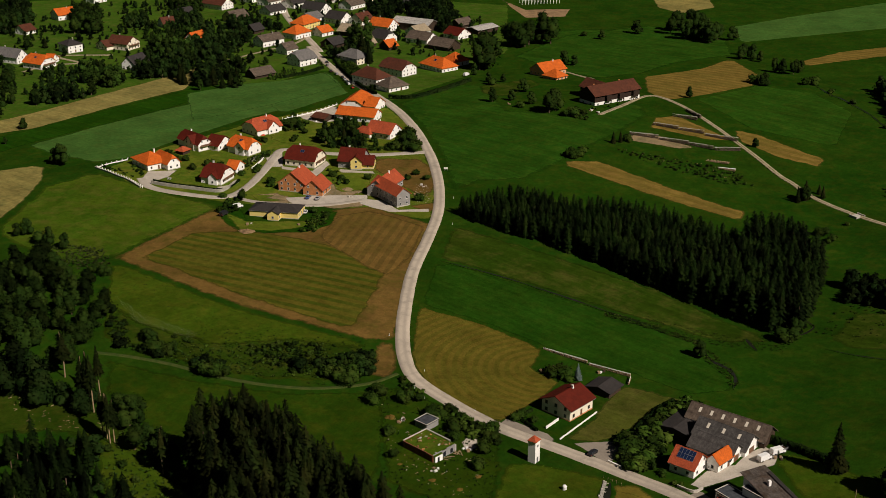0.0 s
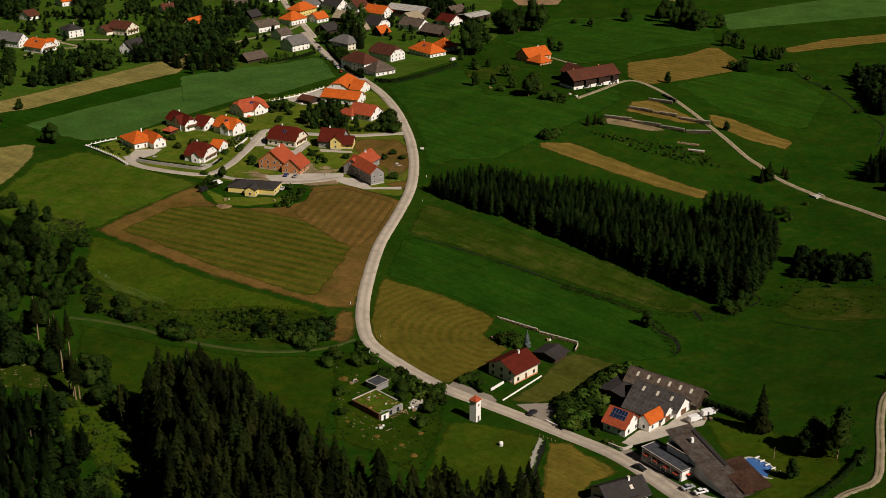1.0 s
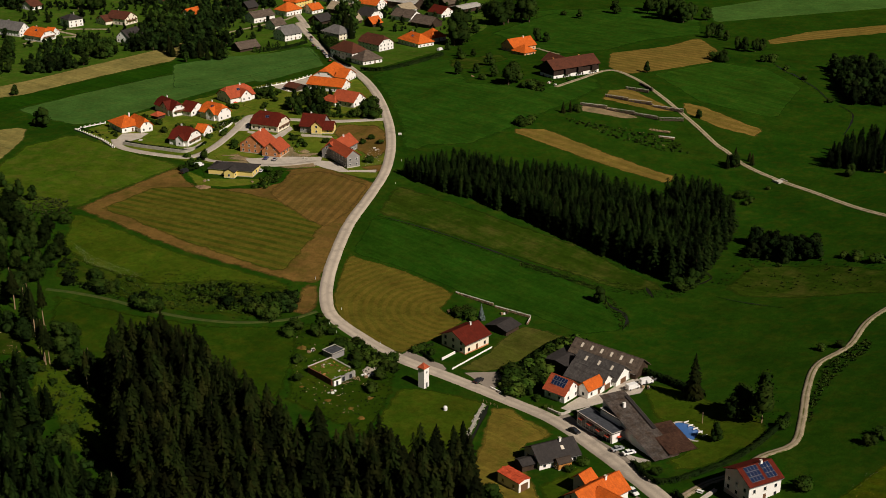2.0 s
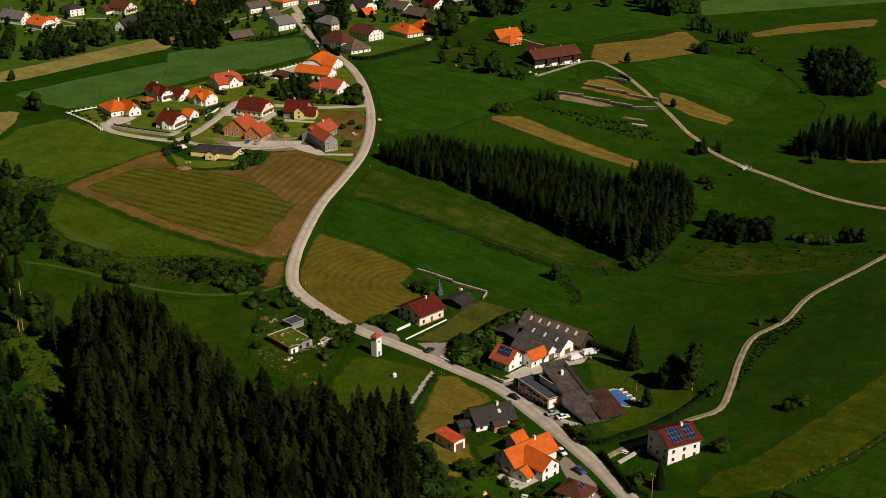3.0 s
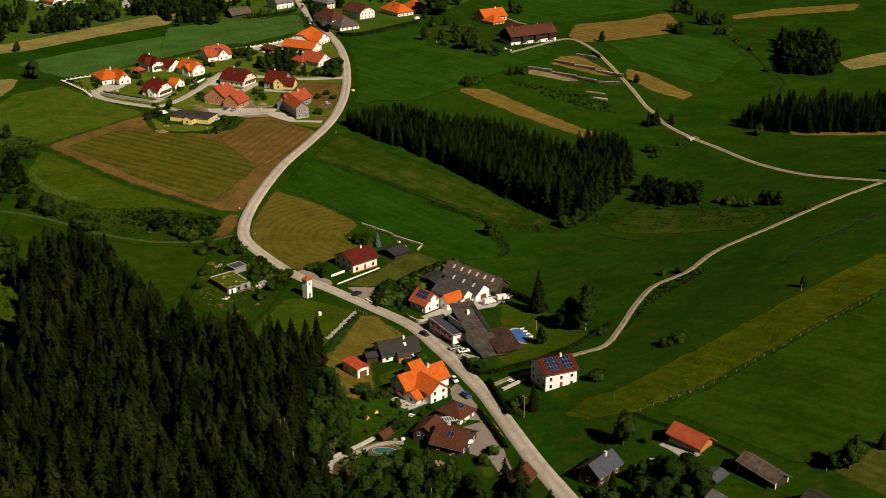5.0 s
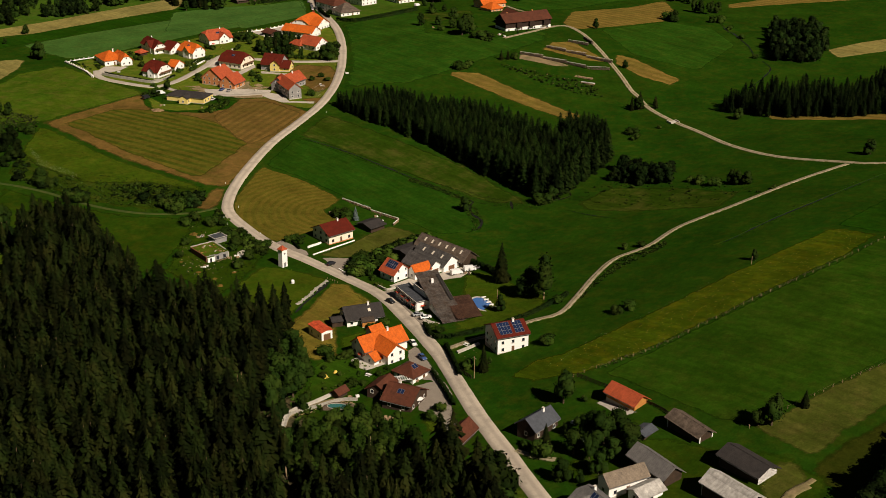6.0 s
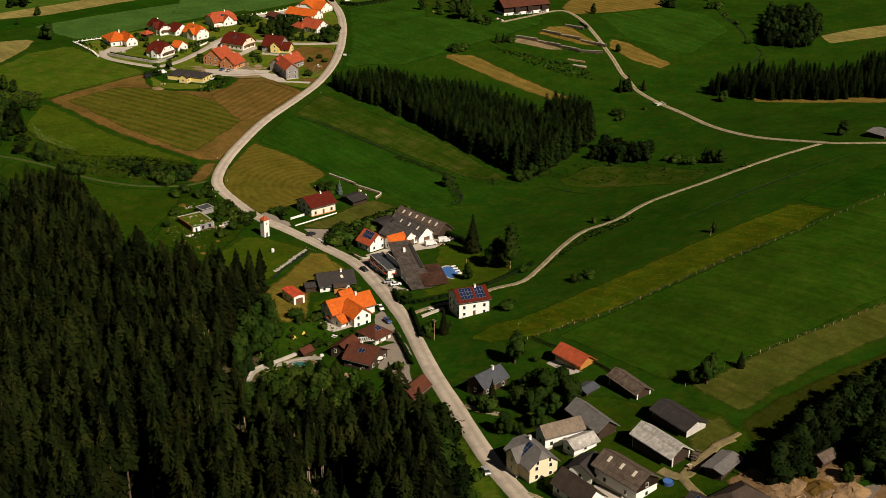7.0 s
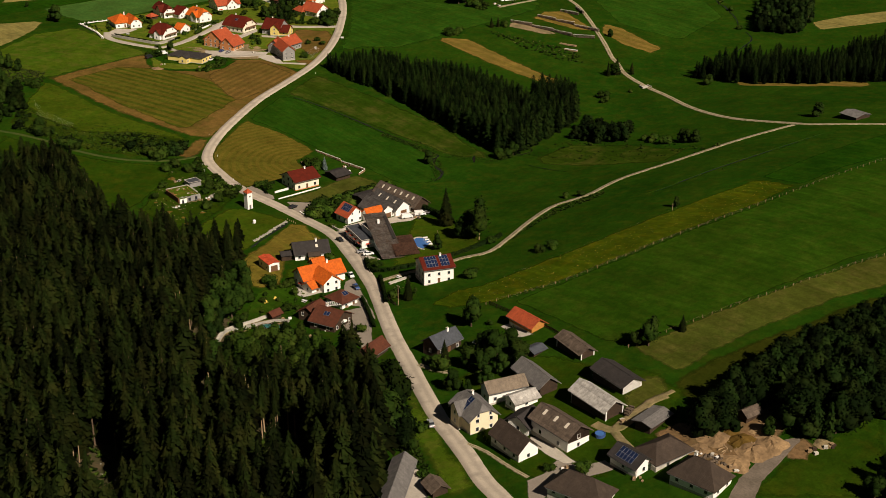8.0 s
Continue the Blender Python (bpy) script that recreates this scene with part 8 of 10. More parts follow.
def fence(label, pts, h, step, style):
    """Posts one by one, with rails or boards between them."""
    spots = run_points(pts, step)
    x0, y0 = spots[0][0]
    root = thing("fence", label, "fence", x0, y0)
    z0 = root.matrix_basis.translation.z
    r = {"wire": 0.065, "pillar": 0.22, "picket": 0.07, "board": 0.09}[style]
    material = {"wire": "bark_pale", "pillar": "wall_white", "picket": "frame_white", "board": "wall_wood"}[style]
    local = []
    for p, a in spots:
        local.append((Vector((p.x - x0, p.y - y0, float(ground(p.x, p.y)) - z0)), a))
    post = shared(("post", style, h), lambda: boxed(-r, r, -r, r, -0.3, h), material)
    for p, a in local:
        hung("post", post, None, root, m=pose(p.x, p.y, p.z - (treedice.uniform(0, 0.3) if style == "wire" else 0), treedice.uniform(-3, 3), treedice.uniform(-3, 3), math.degrees(a)))
    heights = {"wire": (0.55, 0.95), "pillar": (0.3,), "picket": (0.35, 0.8), "board": (0.35, 0.75, 1.1)}[style]
    half = {"wire": (0.003, 0.004), "pillar": (0.1, 0.25), "picket": (0.03, 0.05), "board": (0.025, 0.13)}[style]
    for (p, a), (q, _) in zip(local, local[1:]):
        d = q - p
        for k in heights:
            bm = boxed(0, d.length, -half[0], half[0], k * h / 1.1 - half[1], k * h / 1.1 + half[1])
            m = Matrix.Translation(p) @ d.to_track_quat("X", "Z").to_matrix().to_4x4()
            part("rail", bm, material, root, m=m)
            if style == "picket":
                for i in range(3):
                    u = d.length * (i + 0.5) / 3
                    part("picket", boxed(u - 0.06, u + 0.06, -0.06, -0.035, 0.05, h), material, root, m=m)


def low_wall(label, material, pts, h, w):
    """A masonry wall that follows the ground, with a coping of its own."""
    x0, y0 = pts[0]
    root = thing("garden_wall", label, "wall", x0, y0)
    z0 = root.matrix_basis.translation.z
    line, ways = smooth_line([tuple(p) for p in pts], 1.0) if len(pts) > 2 else ([Vector(pts[0]), Vector(pts[1])], [(Vector(pts[1]) - Vector(pts[0])).normalized()] * 2)
    for name, a, b, wide, mat_name in (("masonry", -0.4, h, w, material), ("coping", h, h + 0.08, w + 0.06, material)):
        bm = bmesh.new()
        prev = None
        for p, t in zip(line, ways):
            s = Vector((t.y, -t.x)) * (wide / 2)
            g = float(ground(p.x, p.y)) - z0 + 0.05 * noise.noise((p.x, p.y, 1.0))
            ring = [bm.verts.new((p.x - x0 + k * s.x, p.y - y0 + k * s.y, g + z)) for k, z in ((-1, a), (1, a), (1, b), (-1, b))]
            if prev:
                for i in range(4):
                    bm.faces.new((prev[i], prev[(i + 1) % 4], ring[(i + 1) % 4], ring[i]))
            else:
                bm.faces.new(ring)
            prev = ring
        bm.faces.new(prev[::-1])
        bmesh.ops.recalc_face_normals(bm, faces=bm.faces)
        part(name, bm, mat_name, root)


def log_stack(label, a, b, h, w, cover):
    """Logs laid crosswise in an uneven stack; a pale sheet on top where it is covered."""
    a, b = Vector(a), Vector(b)
    d = b - a
    root = thing("log_stack", label, "log stack", *((a + b) / 2), math.degrees(math.atan2(d.y, d.x)))
    r = random.Random(int(abs(a.x * 31 + a.y * 17)))
    bm = bmesh.new()
    n = max(3, int(d.length / 0.55))
    for i in range(n):
        for j in range(max(2, int(h / 0.5))):
            if j and r.random() < 0.12 * j:
                continue
            x, z, q = (i + 0.5) / n * d.length - d.length / 2 + r.uniform(-0.08, 0.08), 0.25 + j * 0.46, 0.25 * r.uniform(0.8, 1.15)
            l = w / 2 * r.uniform(0.85, 1.1)
            ring = [(x + q * math.cos(t * 1.0472), z + q * math.sin(t * 1.0472)) for t in range(6)]
            f = [bm.verts.new((u, -l, v)) for u, v in ring]
            g = [bm.verts.new((u, l, v)) for u, v in ring]
            bm.faces.new(f), bm.faces.new(g[::-1])
            for k in range(6):
                bm.faces.new((f[k], g[k], g[(k + 1) % 6], f[(k + 1) % 6]))
    tagged(part("stacked_timber", bm, "logs_old" if h > 1.3 else "logs", root), kind="stuff")
    if cover:
        bm = bmesh.new()
        m = max(2, int(d.length / 2))
        for s in (-1, 1):
            vs = [[bm.verts.new((d.length * (i / m - 0.5), s * k * w / 2 * 0.6, h + 0.25 - 0.3 * k + 0.12 * r.random())) for k in (0, 1)] for i in range(m + 1)]
            for p, q in zip(vs, vs[1:]):
                bm.faces.new((p[0], q[0], q[1], p[1]))
        bmesh.ops.solidify(bm, geom=bm.faces[:], thickness=0.05)
        part("cover", bm, "concrete" if h > 1.3 else "wall_white", root, "pale weathered cover sheet")


def wheel_bm():
    bm = bmesh.new()
    bmesh.ops.create_cone(bm, cap_ends=True, segments=12, radius1=0.32, radius2=0.32, depth=0.2, matrix=pose(0, 0, 0, 90))
    return bm


def shell_bm(profile, w, inset):
    """A body from its side profile, narrower towards the top."""
    bm = bmesh.new()
    top = max(z for _, z in profile)
    low = min(z for _, z in profile)
    sides = [[bm.verts.new((x, s * (w / 2 - inset * (z - low) / (top - low)), z)) for x, z in profile] for s in (-1, 1)]
    bm.faces.new(sides[0]), bm.faces.new(sides[1][::-1])
    for i in range(len(profile)):
        j = (i + 1) % len(profile)
        bm.faces.new((sides[0][i], sides[1][i], sides[1][j], sides[0][j]))
    bmesh.ops.recalc_face_normals(bm, faces=bm.faces)
    bmesh.ops.bevel(bm, geom=bm.edges[:], offset=0.06, segments=1, affect="EDGES")
    return bm


def car(label, paint, spot, heading, kind):
    x, y = spot
    root = thing(kind, label, kind, x, y, heading)
    root.location.z += 0.34
    if kind == "van":
        body = [(-2.5, 0.3), (2.5, 0.3), (2.55, 0.95), (1.9, 1.15), (1.35, 2.05), (-2.45, 2.1), (-2.5, 1.0)]
        glass = [(1.25, 1.25), (1.95, 1.2), (1.42, 1.95), (1.0, 1.95)]
        wide, gap = 2.0, 1.6
    else:
        body = [(-2.1, 0.3), (2.1, 0.3), (2.15, 0.7), (1.1, 0.92), (-1.6, 0.98), (-2.15, 0.9)]
        glass = [(-1.65, 0.92), (1.05, 0.88), (0.35, 1.36), (-1.05, 1.4)]
        wide, gap = 1.75, 1.3
    part("body", shell_bm(body, wide, 0.08), paint, root)
    part("glazing", shell_bm(glass, wide * (1.0 if kind == "van" else 0.9), 0.14), "glass_dark", root, "dark tinted windows")
    if kind != "van":
        part("roof", boxed(-0.98, 0.28, -0.62, 0.62, 1.37, 1.43), paint, root)
    for sx in (-gap, gap):
        for sy in (-1, 1):
            hung("wheel", shared(("wheel", 1), wheel_bm, "tyre"), None, root, m=pose(sx, sy * wide * 0.46, 0.3))
    for sx in (-1, 1):
        for sy in (-1, 1):
            hung("headlight" if sx > 0 else "tail_light", shared(("lamp", sx), lambda: boxed(-0.05, 0.05, -0.16, 0.16, -0.08, 0.08), "paint_silver" if sx > 0 else "paint_red"), None, root, m=pose(sx * (2.5 if kind == "van" else 2.1), sy * wide * 0.34, 0.72))


def oval_ring(bm, rx, ry, z, n=28, cx=0.0):
    return [bm.verts.new((rx * math.cos(6.2832 * i / n) + cx, ry * math.sin(6.2832 * i / n), z)) for i in range(n)]


def skin(bm, rings, close=True):
    for a, b in zip(rings, rings[1:]):
        for i in range(len(a)):
            j = (i + 1) % len(a)
            bm.faces.new((a[i], a[j], b[j], b[i]))
    if close:
        bm.faces.new(rings[-1])
    bmesh.ops.recalc_face_normals(bm, faces=bm.faces)
    return bm


def oval_pool(spot, turn, rx, ry):
    root = thing("swimming_pool", "oval garden pool with blue water and white rim", "pool", *spot, turn)
    bm = bmesh.new()
    part("rim", skin(bm, [oval_ring(bm, rx + 0.5, ry + 0.5, -0.3), oval_ring(bm, rx + 0.5, ry + 0.5, 0.7), oval_ring(bm, rx, ry, 0.7), oval_ring(bm, rx, ry, 0.2)], False), "concrete", root)
    bm = bmesh.new()
    part("water", skin(bm, [oval_ring(bm, rx * 0.5, ry * 0.5, 0.48), oval_ring(bm, rx * 0.998, ry * 0.998, 0.45)][::-1]), "pool_blue", root, "pale blue covered water")
    for i in range(5):
        u = -rx * 0.75 + i * rx * 0.375
        part("cover_arch", boxed(u - 0.05, u + 0.05, ry * 0.55, ry + 0.35, 0.7, 1.2), "frame_white", root)


def small_pool(spot, turn, rx, ry):
    """A sunk garden pool on a boarded deck."""
    root = thing("garden_pool", "small turquoise garden pool sunk in a brown deck", "pool", *spot, turn)
    for i in range(9):
        v = -ry - 1.0 + i * (2 * ry + 2.0) / 9
        part("deck_board", boxed(-rx - 1.2, rx + 1.2, v, v + (2 * ry + 2.0) / 9 - 0.03, -0.3, 0.22), "logs_old", root)
    bm = bmesh.new()
    part("rim", skin(bm, [oval_ring(bm, rx + 0.2, ry + 0.2, 0.0), oval_ring(bm, rx + 0.2, ry + 0.2, 0.38), oval_ring(bm, rx, ry, 0.38), oval_ring(bm, rx, ry, 0.2)], False), "stone", root)
    bm = bmesh.new()
    part("water", skin(bm, [oval_ring(bm, rx * 0.5, ry * 0.5, 0.31), oval_ring(bm, rx * 0.998, ry * 0.998, 0.3)][::-1]), "pool_turquoise", root)


def round_pool(spot, r):
    root = thing("paddling_pool", "round blue garden pool", "pool", *spot)
    bm = bmesh.new()
    part("tub", skin(bm, [oval_ring(bm, r, r, -0.2, 20), oval_ring(bm, r, r, 1.0, 20), oval_ring(bm, r - 0.12, r - 0.12, 1.0, 20), oval_ring(bm, r - 0.12, r - 0.12, 0.6, 20)], False), "paint_blue", root)
    bm = bmesh.new()
    part("water", skin(bm, [oval_ring(bm, r - 0.13, r - 0.13, 0.8, 20), oval_ring(bm, 0.6, 0.6, 0.81, 20)]), "pool_blue", root)


def heap(label, material, spot, r, h):
    """An uneven heap with a ragged foot."""
    x, y = spot
    bm = bmesh.new()
    rings = []
    for k in range(7):
        f = k / 6
        ring = []
        for i in range(18):
            a = 6.2832 * i / 18
            n = 1 + 0.35 * noise.noise((x + math.cos(a) * 1.3, y + math.sin(a) * 1.3, f * 2))
            rad = r * (1 - f) ** 0.8 * n + 0.05
            px, py = rad * math.cos(a), rad * math.sin(a)
            ring.append(bm.verts.new((px, py, -0.2 + h * f * n + float(ground(x + px, y + py) - ground(x, y)) + 0.12 * noise.noise((px, py, x)))))
        rings.append(ring)
    skin(bm, rings)
    me = bpy.data.meshes.new("earth_mound")
    bm.to_mesh(me)
    bm.free()
    me.materials.append(MATS[material])
    ob = new("earth_mound", me)
    ob.location = (x, y, float(ground(x, y)))
    tagged(ob, label, "mound")


def pole(label, spot, h):
    root = thing("utility_pole", label, "pole", *spot)
    bm = bmesh.new()
    skin(bm, [oval_ring(bm, 0.14, 0.14, -0.4, 8), oval_ring(bm, 0.09, 0.09, h, 8)])
    part("shaft", bm, "bark_pale", root)
    if h > 5:
        part("cross_arm", boxed(-0.8, 0.8, -0.06, 0.06, h - 0.7, h - 0.55), "bark_pale", root)
        for u in (-0.7, 0.0, 0.7):
            part("insulator", boxed(u - 0.06, u + 0.06, -0.06, 0.06, h - 0.55, h - 0.3), "frame_white", root)


def tower(spot, turn):
    root = thing("transformer_tower", "slim white transformer tower with red pyramid roof", "tower", *spot, turn)
    part("wall", boxed(-1.35, 1.35, -1.35, 1.35, -0.6, 7.6), "wall_white", root)
    bm = bmesh.new()
    a = [bm.verts.new((sx * 1.6, sy * 1.6, 7.6)) for sx, sy in ((-1, -1), (1, -1), (1, 1), (-1, 1))]
    b = [bm.verts.new((sx * 1.6, sy * 1.6, 7.72)) for sx, sy in ((-1, -1), (1, -1), (1, 1), (-1, 1))]
    top = bm.verts.new((0, 0, 9.4))
    bm.faces.new(a[::-1])
    for i in range(4):
        j = (i + 1) % 4
        bm.faces.new((a[i], a[j], b[j], b[i])), bm.faces.new((b[i], b[j], top))
    part("roof", bm, "roof_red", root)
    part("cornice", boxed(-1.48, 1.48, -1.48, 1.48, 7.3, 7.58), "wall_white", root)
    part("door", boxed(-0.45, 0.45, -1.42, -1.3, 0.1, 2.0), "metal_grey", root)
    part("louvre", boxed(1.3, 1.42, -0.4, 0.4, 4.9, 5.7), "metal_grey", root)
    part("louvre", boxed(-0.4, 0.4, -1.42, -1.3, 5.6, 6.3), "metal_grey", root)
    part("window", boxed(1.3, 1.40, -0.35, 0.35, 1.2, 2.0), "glass_dark", root)


def water_tank(spot):
    root = thing("water_tank", "small white water tank standing in the grass", "tank", *spot)
    bm = bmesh.new()
    skin(bm, [oval_ring(bm, 0.7, 0.7, -0.1, 14), oval_ring(bm, 0.75, 0.75, 1.1, 14), oval_ring(bm, 0.55, 0.55, 1.45, 14), oval_ring(bm, 0.2, 0.2, 1.6, 14)])
    part("vessel", bm, "paint_white", root)
    part("outlet", boxed(-0.1, 0.1, -0.95, -0.6, 0.1, 0.3), "metal_grey", root)


def road_sign(spot):
    root = thing("road_sign", "pale town sign on two posts beside the road", "sign", *spot, 40)
    for u in (-0.7, 0.7):
        part("post", boxed(u - 0.04, u + 0.04, -0.04, 0.04, -0.3, 2.0), "metal_grey", root)
    part("board", boxed(-1.0, 1.0, -0.08, -0.04, 0.9, 2.0), "frame_white", root)


def drying_rack(spot, turn, long, deep):
    root = thing("storage_rack", "long white slatted rack on a sandy forecourt", "rack", *spot, turn)
    for i in range(13):
        u = long * (i / 12 - 0.5)
        for v in (-deep / 2, deep / 2):
            part("post", boxed(u - 0.18, u + 0.18, v - 0.18, v + 0.18, -0.4, 3.4), "frame_white", root)
        part("beam", boxed(u - 0.15, u + 0.15, -deep / 2, deep / 2, 3.4, 3.7), "frame_white", root)
    for j in range(5):
        v = deep * (j / 4 - 0.5)
        part("slat", boxed(-long / 2, long / 2, v - 0.2, v + 0.2, 3.7, 3.85), "frame_white", root)


def weeds(label, material, poly, n, h):
    """Tufts of blades and leaves, past counting."""
    r = np.random.RandomState(n + int(abs(poly[0][0])))
    xs, ys = np.array(poly).T
    X, Y = r.uniform(xs.min(), xs.max(), n * 3), r.uniform(ys.min(), ys.max(), n * 3)
    ok = inside(X, Y, poly) & ~built_over(X, Y)
    X, Y = X[ok][:n], Y[ok][:n]
    V, T = [], []
    for x, y in zip(X, Y):
        g = float(ground(x, y)) + 0.05
        s = h * r.uniform(0.5, 1.8)
        for i in range(7):
            a, l = r.uniform(0, 6.28), s * r.uniform(0.5, 1.1)
            k = len(V)
            ca, sa = math.cos(a), math.sin(a)
            V += [(x - sa * s * 0.3, y + ca * s * 0.3, g), (x + sa * s * 0.3, y - ca * s * 0.3, g), (x + ca * l + sa * s * 0.2, y + sa * l - ca * s * 0.2, g + s * r.uniform(0.5, 1.1)), (x + ca * l - sa * s * 0.2, y + sa * l + ca * s * 0.2, g + s * r.uniform(0.4, 1.0))]
            T += [(k, k + 1, k + 2), (k, k + 2, k + 3)]
    me = mesh_of("weeds", V, T, material)
    me.attributes.new("tone", "FLOAT", "POINT").data.foreach_set("value", np.repeat(r.uniform(0.2, 0.8, len(X)), 28).astype(np.float32)[: len(V)])
    tagged(new("weeds", me), label, "weeds", kind="stuff")


def debris(label, material, poly, n, size):
    """Stones, boards and branches strewn on the ground, past counting."""
    r = np.random.RandomState(n + int(abs(poly[0][1])))
    xs, ys = np.array(poly).T
    X, Y = r.uniform(xs.min(), xs.max(), n * 3), r.uniform(ys.min(), ys.max(), n * 3)
    ok = inside(X, Y, poly) & ~built_over(X, Y)
    V, T = [], []
    for x, y in zip(X[ok][:n], Y[ok][:n]):
        g, a, s = float(ground(x, y)), r.uniform(0, 6.28), size * r.uniform(0.3, 1.0)
        l, w, h = (s * 2.2, s * 0.22, s * 0.25) if material == "logs" and r.rand() < 0.7 else (s * 0.7, s * 0.5, s * 0.5)
        ca, sa, k = math.cos(a), math.sin(a), len(V)
        for z, q in ((g - 0.1, 1.0), (g + 0.05 + h, 0.7)):
            for u, v in ((-l, -w), (l, -w), (l, w), (-l, w)):
                u, v = u * q * r.uniform(0.8, 1.2), v * q * r.uniform(0.8, 1.2)
                V.append((x + u * ca - v * sa, y + u * sa + v * ca, z + r.uniform(-0.05, 0.1)))
        for f in ((4, 5, 6, 7), (0, 1, 5, 4), (1, 2, 6, 5), (2, 3, 7, 6), (3, 0, 4, 7)):
            T.append([k + i for i in f])
    tagged(new("debris", mesh_of("debris", V, T, material)), label, "debris", kind="stuff")


def stream(label, pts, w):
    """A channel: dark water between raised earthy banks with a grassy lip."""
    LAID[0] += 0.0016
    line, ways = smooth_line([tuple(p) for p in pts], 1.5)
    for name, prof, material in (("water", ((-0.5, 0.02), (0.5, 0.02)), "water"), ("bank", ((-1.2, 0.0), (-0.8, 0.16), (-0.5, -0.05)), "grass_base"), ("bank", ((0.5, -0.05), (0.75, 0.08), (1.2, 0.0)), "grass_base")):
        bm = bmesh.new()
        prev = None
        for i, (p, t) in enumerate(zip(line, ways)):
            s = Vector((t.y, -t.x)) * (w * (0.15 + math.sin(math.pi * i / (len(line) - 1)) ** 0.6) * (0.9 + 0.9 * noise.noise((p.x * 0.16, p.y * 0.16, 1.7))))
            row = []
            for u, z in prof:
                q = p + s * (u * (1 + 0.3 * noise.noise((p.x * 0.3, p.y * 0.3, u))))
                row.append(bm.verts.new((q.x, q.y, float(ground(q.x, q.y)) + LAID[0] + z + (0.08 * noise.noise((q.x, q.y, 4)) if name == "bank" else 0))))
            if prev:
                for i in range(len(prof) - 1):
                    bm.faces.new((prev[i], prev[i + 1], row[i + 1], row[i])).smooth = True
            prev = row
        me = bpy.data.meshes.new(name)
        bm.to_mesh(me)
        bm.free()
        if sum(q.normal.z for q in me.polygons) < 0:
            me.flip_normals()
        me.materials.append(MATS[material])
        tagged(new("water" if name == "water" else "stream_bank", me), label if name == "water" else "grassy bank of a " + label.split(" ", 1)[1], "stream", kind="structure")


def patio_table(spot, turn):
    root = thing("garden_table", "pale garden table with two benches", "table", *spot, turn)
    part("tabletop", boxed(-0.9, 0.9, -0.4, 0.4, 0.7, 0.76), "frame_white", root)
    for u in (-0.75, 0.75):
        for v in (-0.3, 0.3):
            part("leg", boxed(u - 0.04, u + 0.04, v - 0.04, v + 0.04, -0.1, 0.7), "frame_white", root)
    for v in (-0.75, 0.75):
        part("bench", boxed(-0.9, 0.9, v - 0.16, v + 0.16, 0.38, 0.45), "frame_white", root)


def parasol(spot, colour):
    root = thing("parasol", "open garden parasol on a thin pole", "parasol", *spot)
    part("pole", boxed(-0.03, 0.03, -0.03, 0.03, -0.1, 2.5), "metal_grey", root)
    bm = bmesh.new()
    skin(bm, [oval_ring(bm, 1.5, 1.5, 2.05, 8), oval_ring(bm, 0.05, 0.05, 2.6, 8)])
    part("canopy", bm, colour, root)


def crate_pile(spot, turn, n):
    root = thing("crate_pile", "pile of weathered wooden crates and boards", "crates", *spot, turn)
    r = random.Random(int(abs(spot[0] * 11 + spot[1] * 5)))
    for i in range(n):
        x, y, s = r.uniform(-1.3, 1.3), r.uniform(-1.3, 1.3), r.uniform(0.35, 0.6)
        part("crate", boxed(-s, s, -s * 0.7, s * 0.7, -0.1, s * r.uniform(0.8, 1.6)), r.choice(["logs", "wall_wood", "concrete", "frame_white"]), root, m=pose(x, y, 0, 0, 0, r.uniform(0, 90)))


def trailer(spot, turn, paint):
    root = thing("farm_trailer", "open farm trailer parked on the grass", "trailer", *spot, turn)
    part("bed", boxed(-2.0, 2.0, -0.95, 0.95, 0.7, 0.85), "wall_wood", root)
    for q in ((-2.0, 2.0, -0.98, -0.92), (-2.0, 2.0, 0.92, 0.98), (-2.03, -1.97, -0.92, 0.92), (1.97, 2.03, -0.92, 0.92)):
        part("side_board", boxed(*q, 0.85, 1.35), paint, root)
    part("drawbar", boxed(2.0, 3.4, -0.06, 0.06, 0.6, 0.72), "metal_grey", root)
    for sx in (-1.2, 1.0):
        for sy in (-1, 1):
            hung("wheel", shared(("wheel", 1), wheel_bm, "tyre"), None, root, m=pose(sx, sy * 0.85, 0.3))


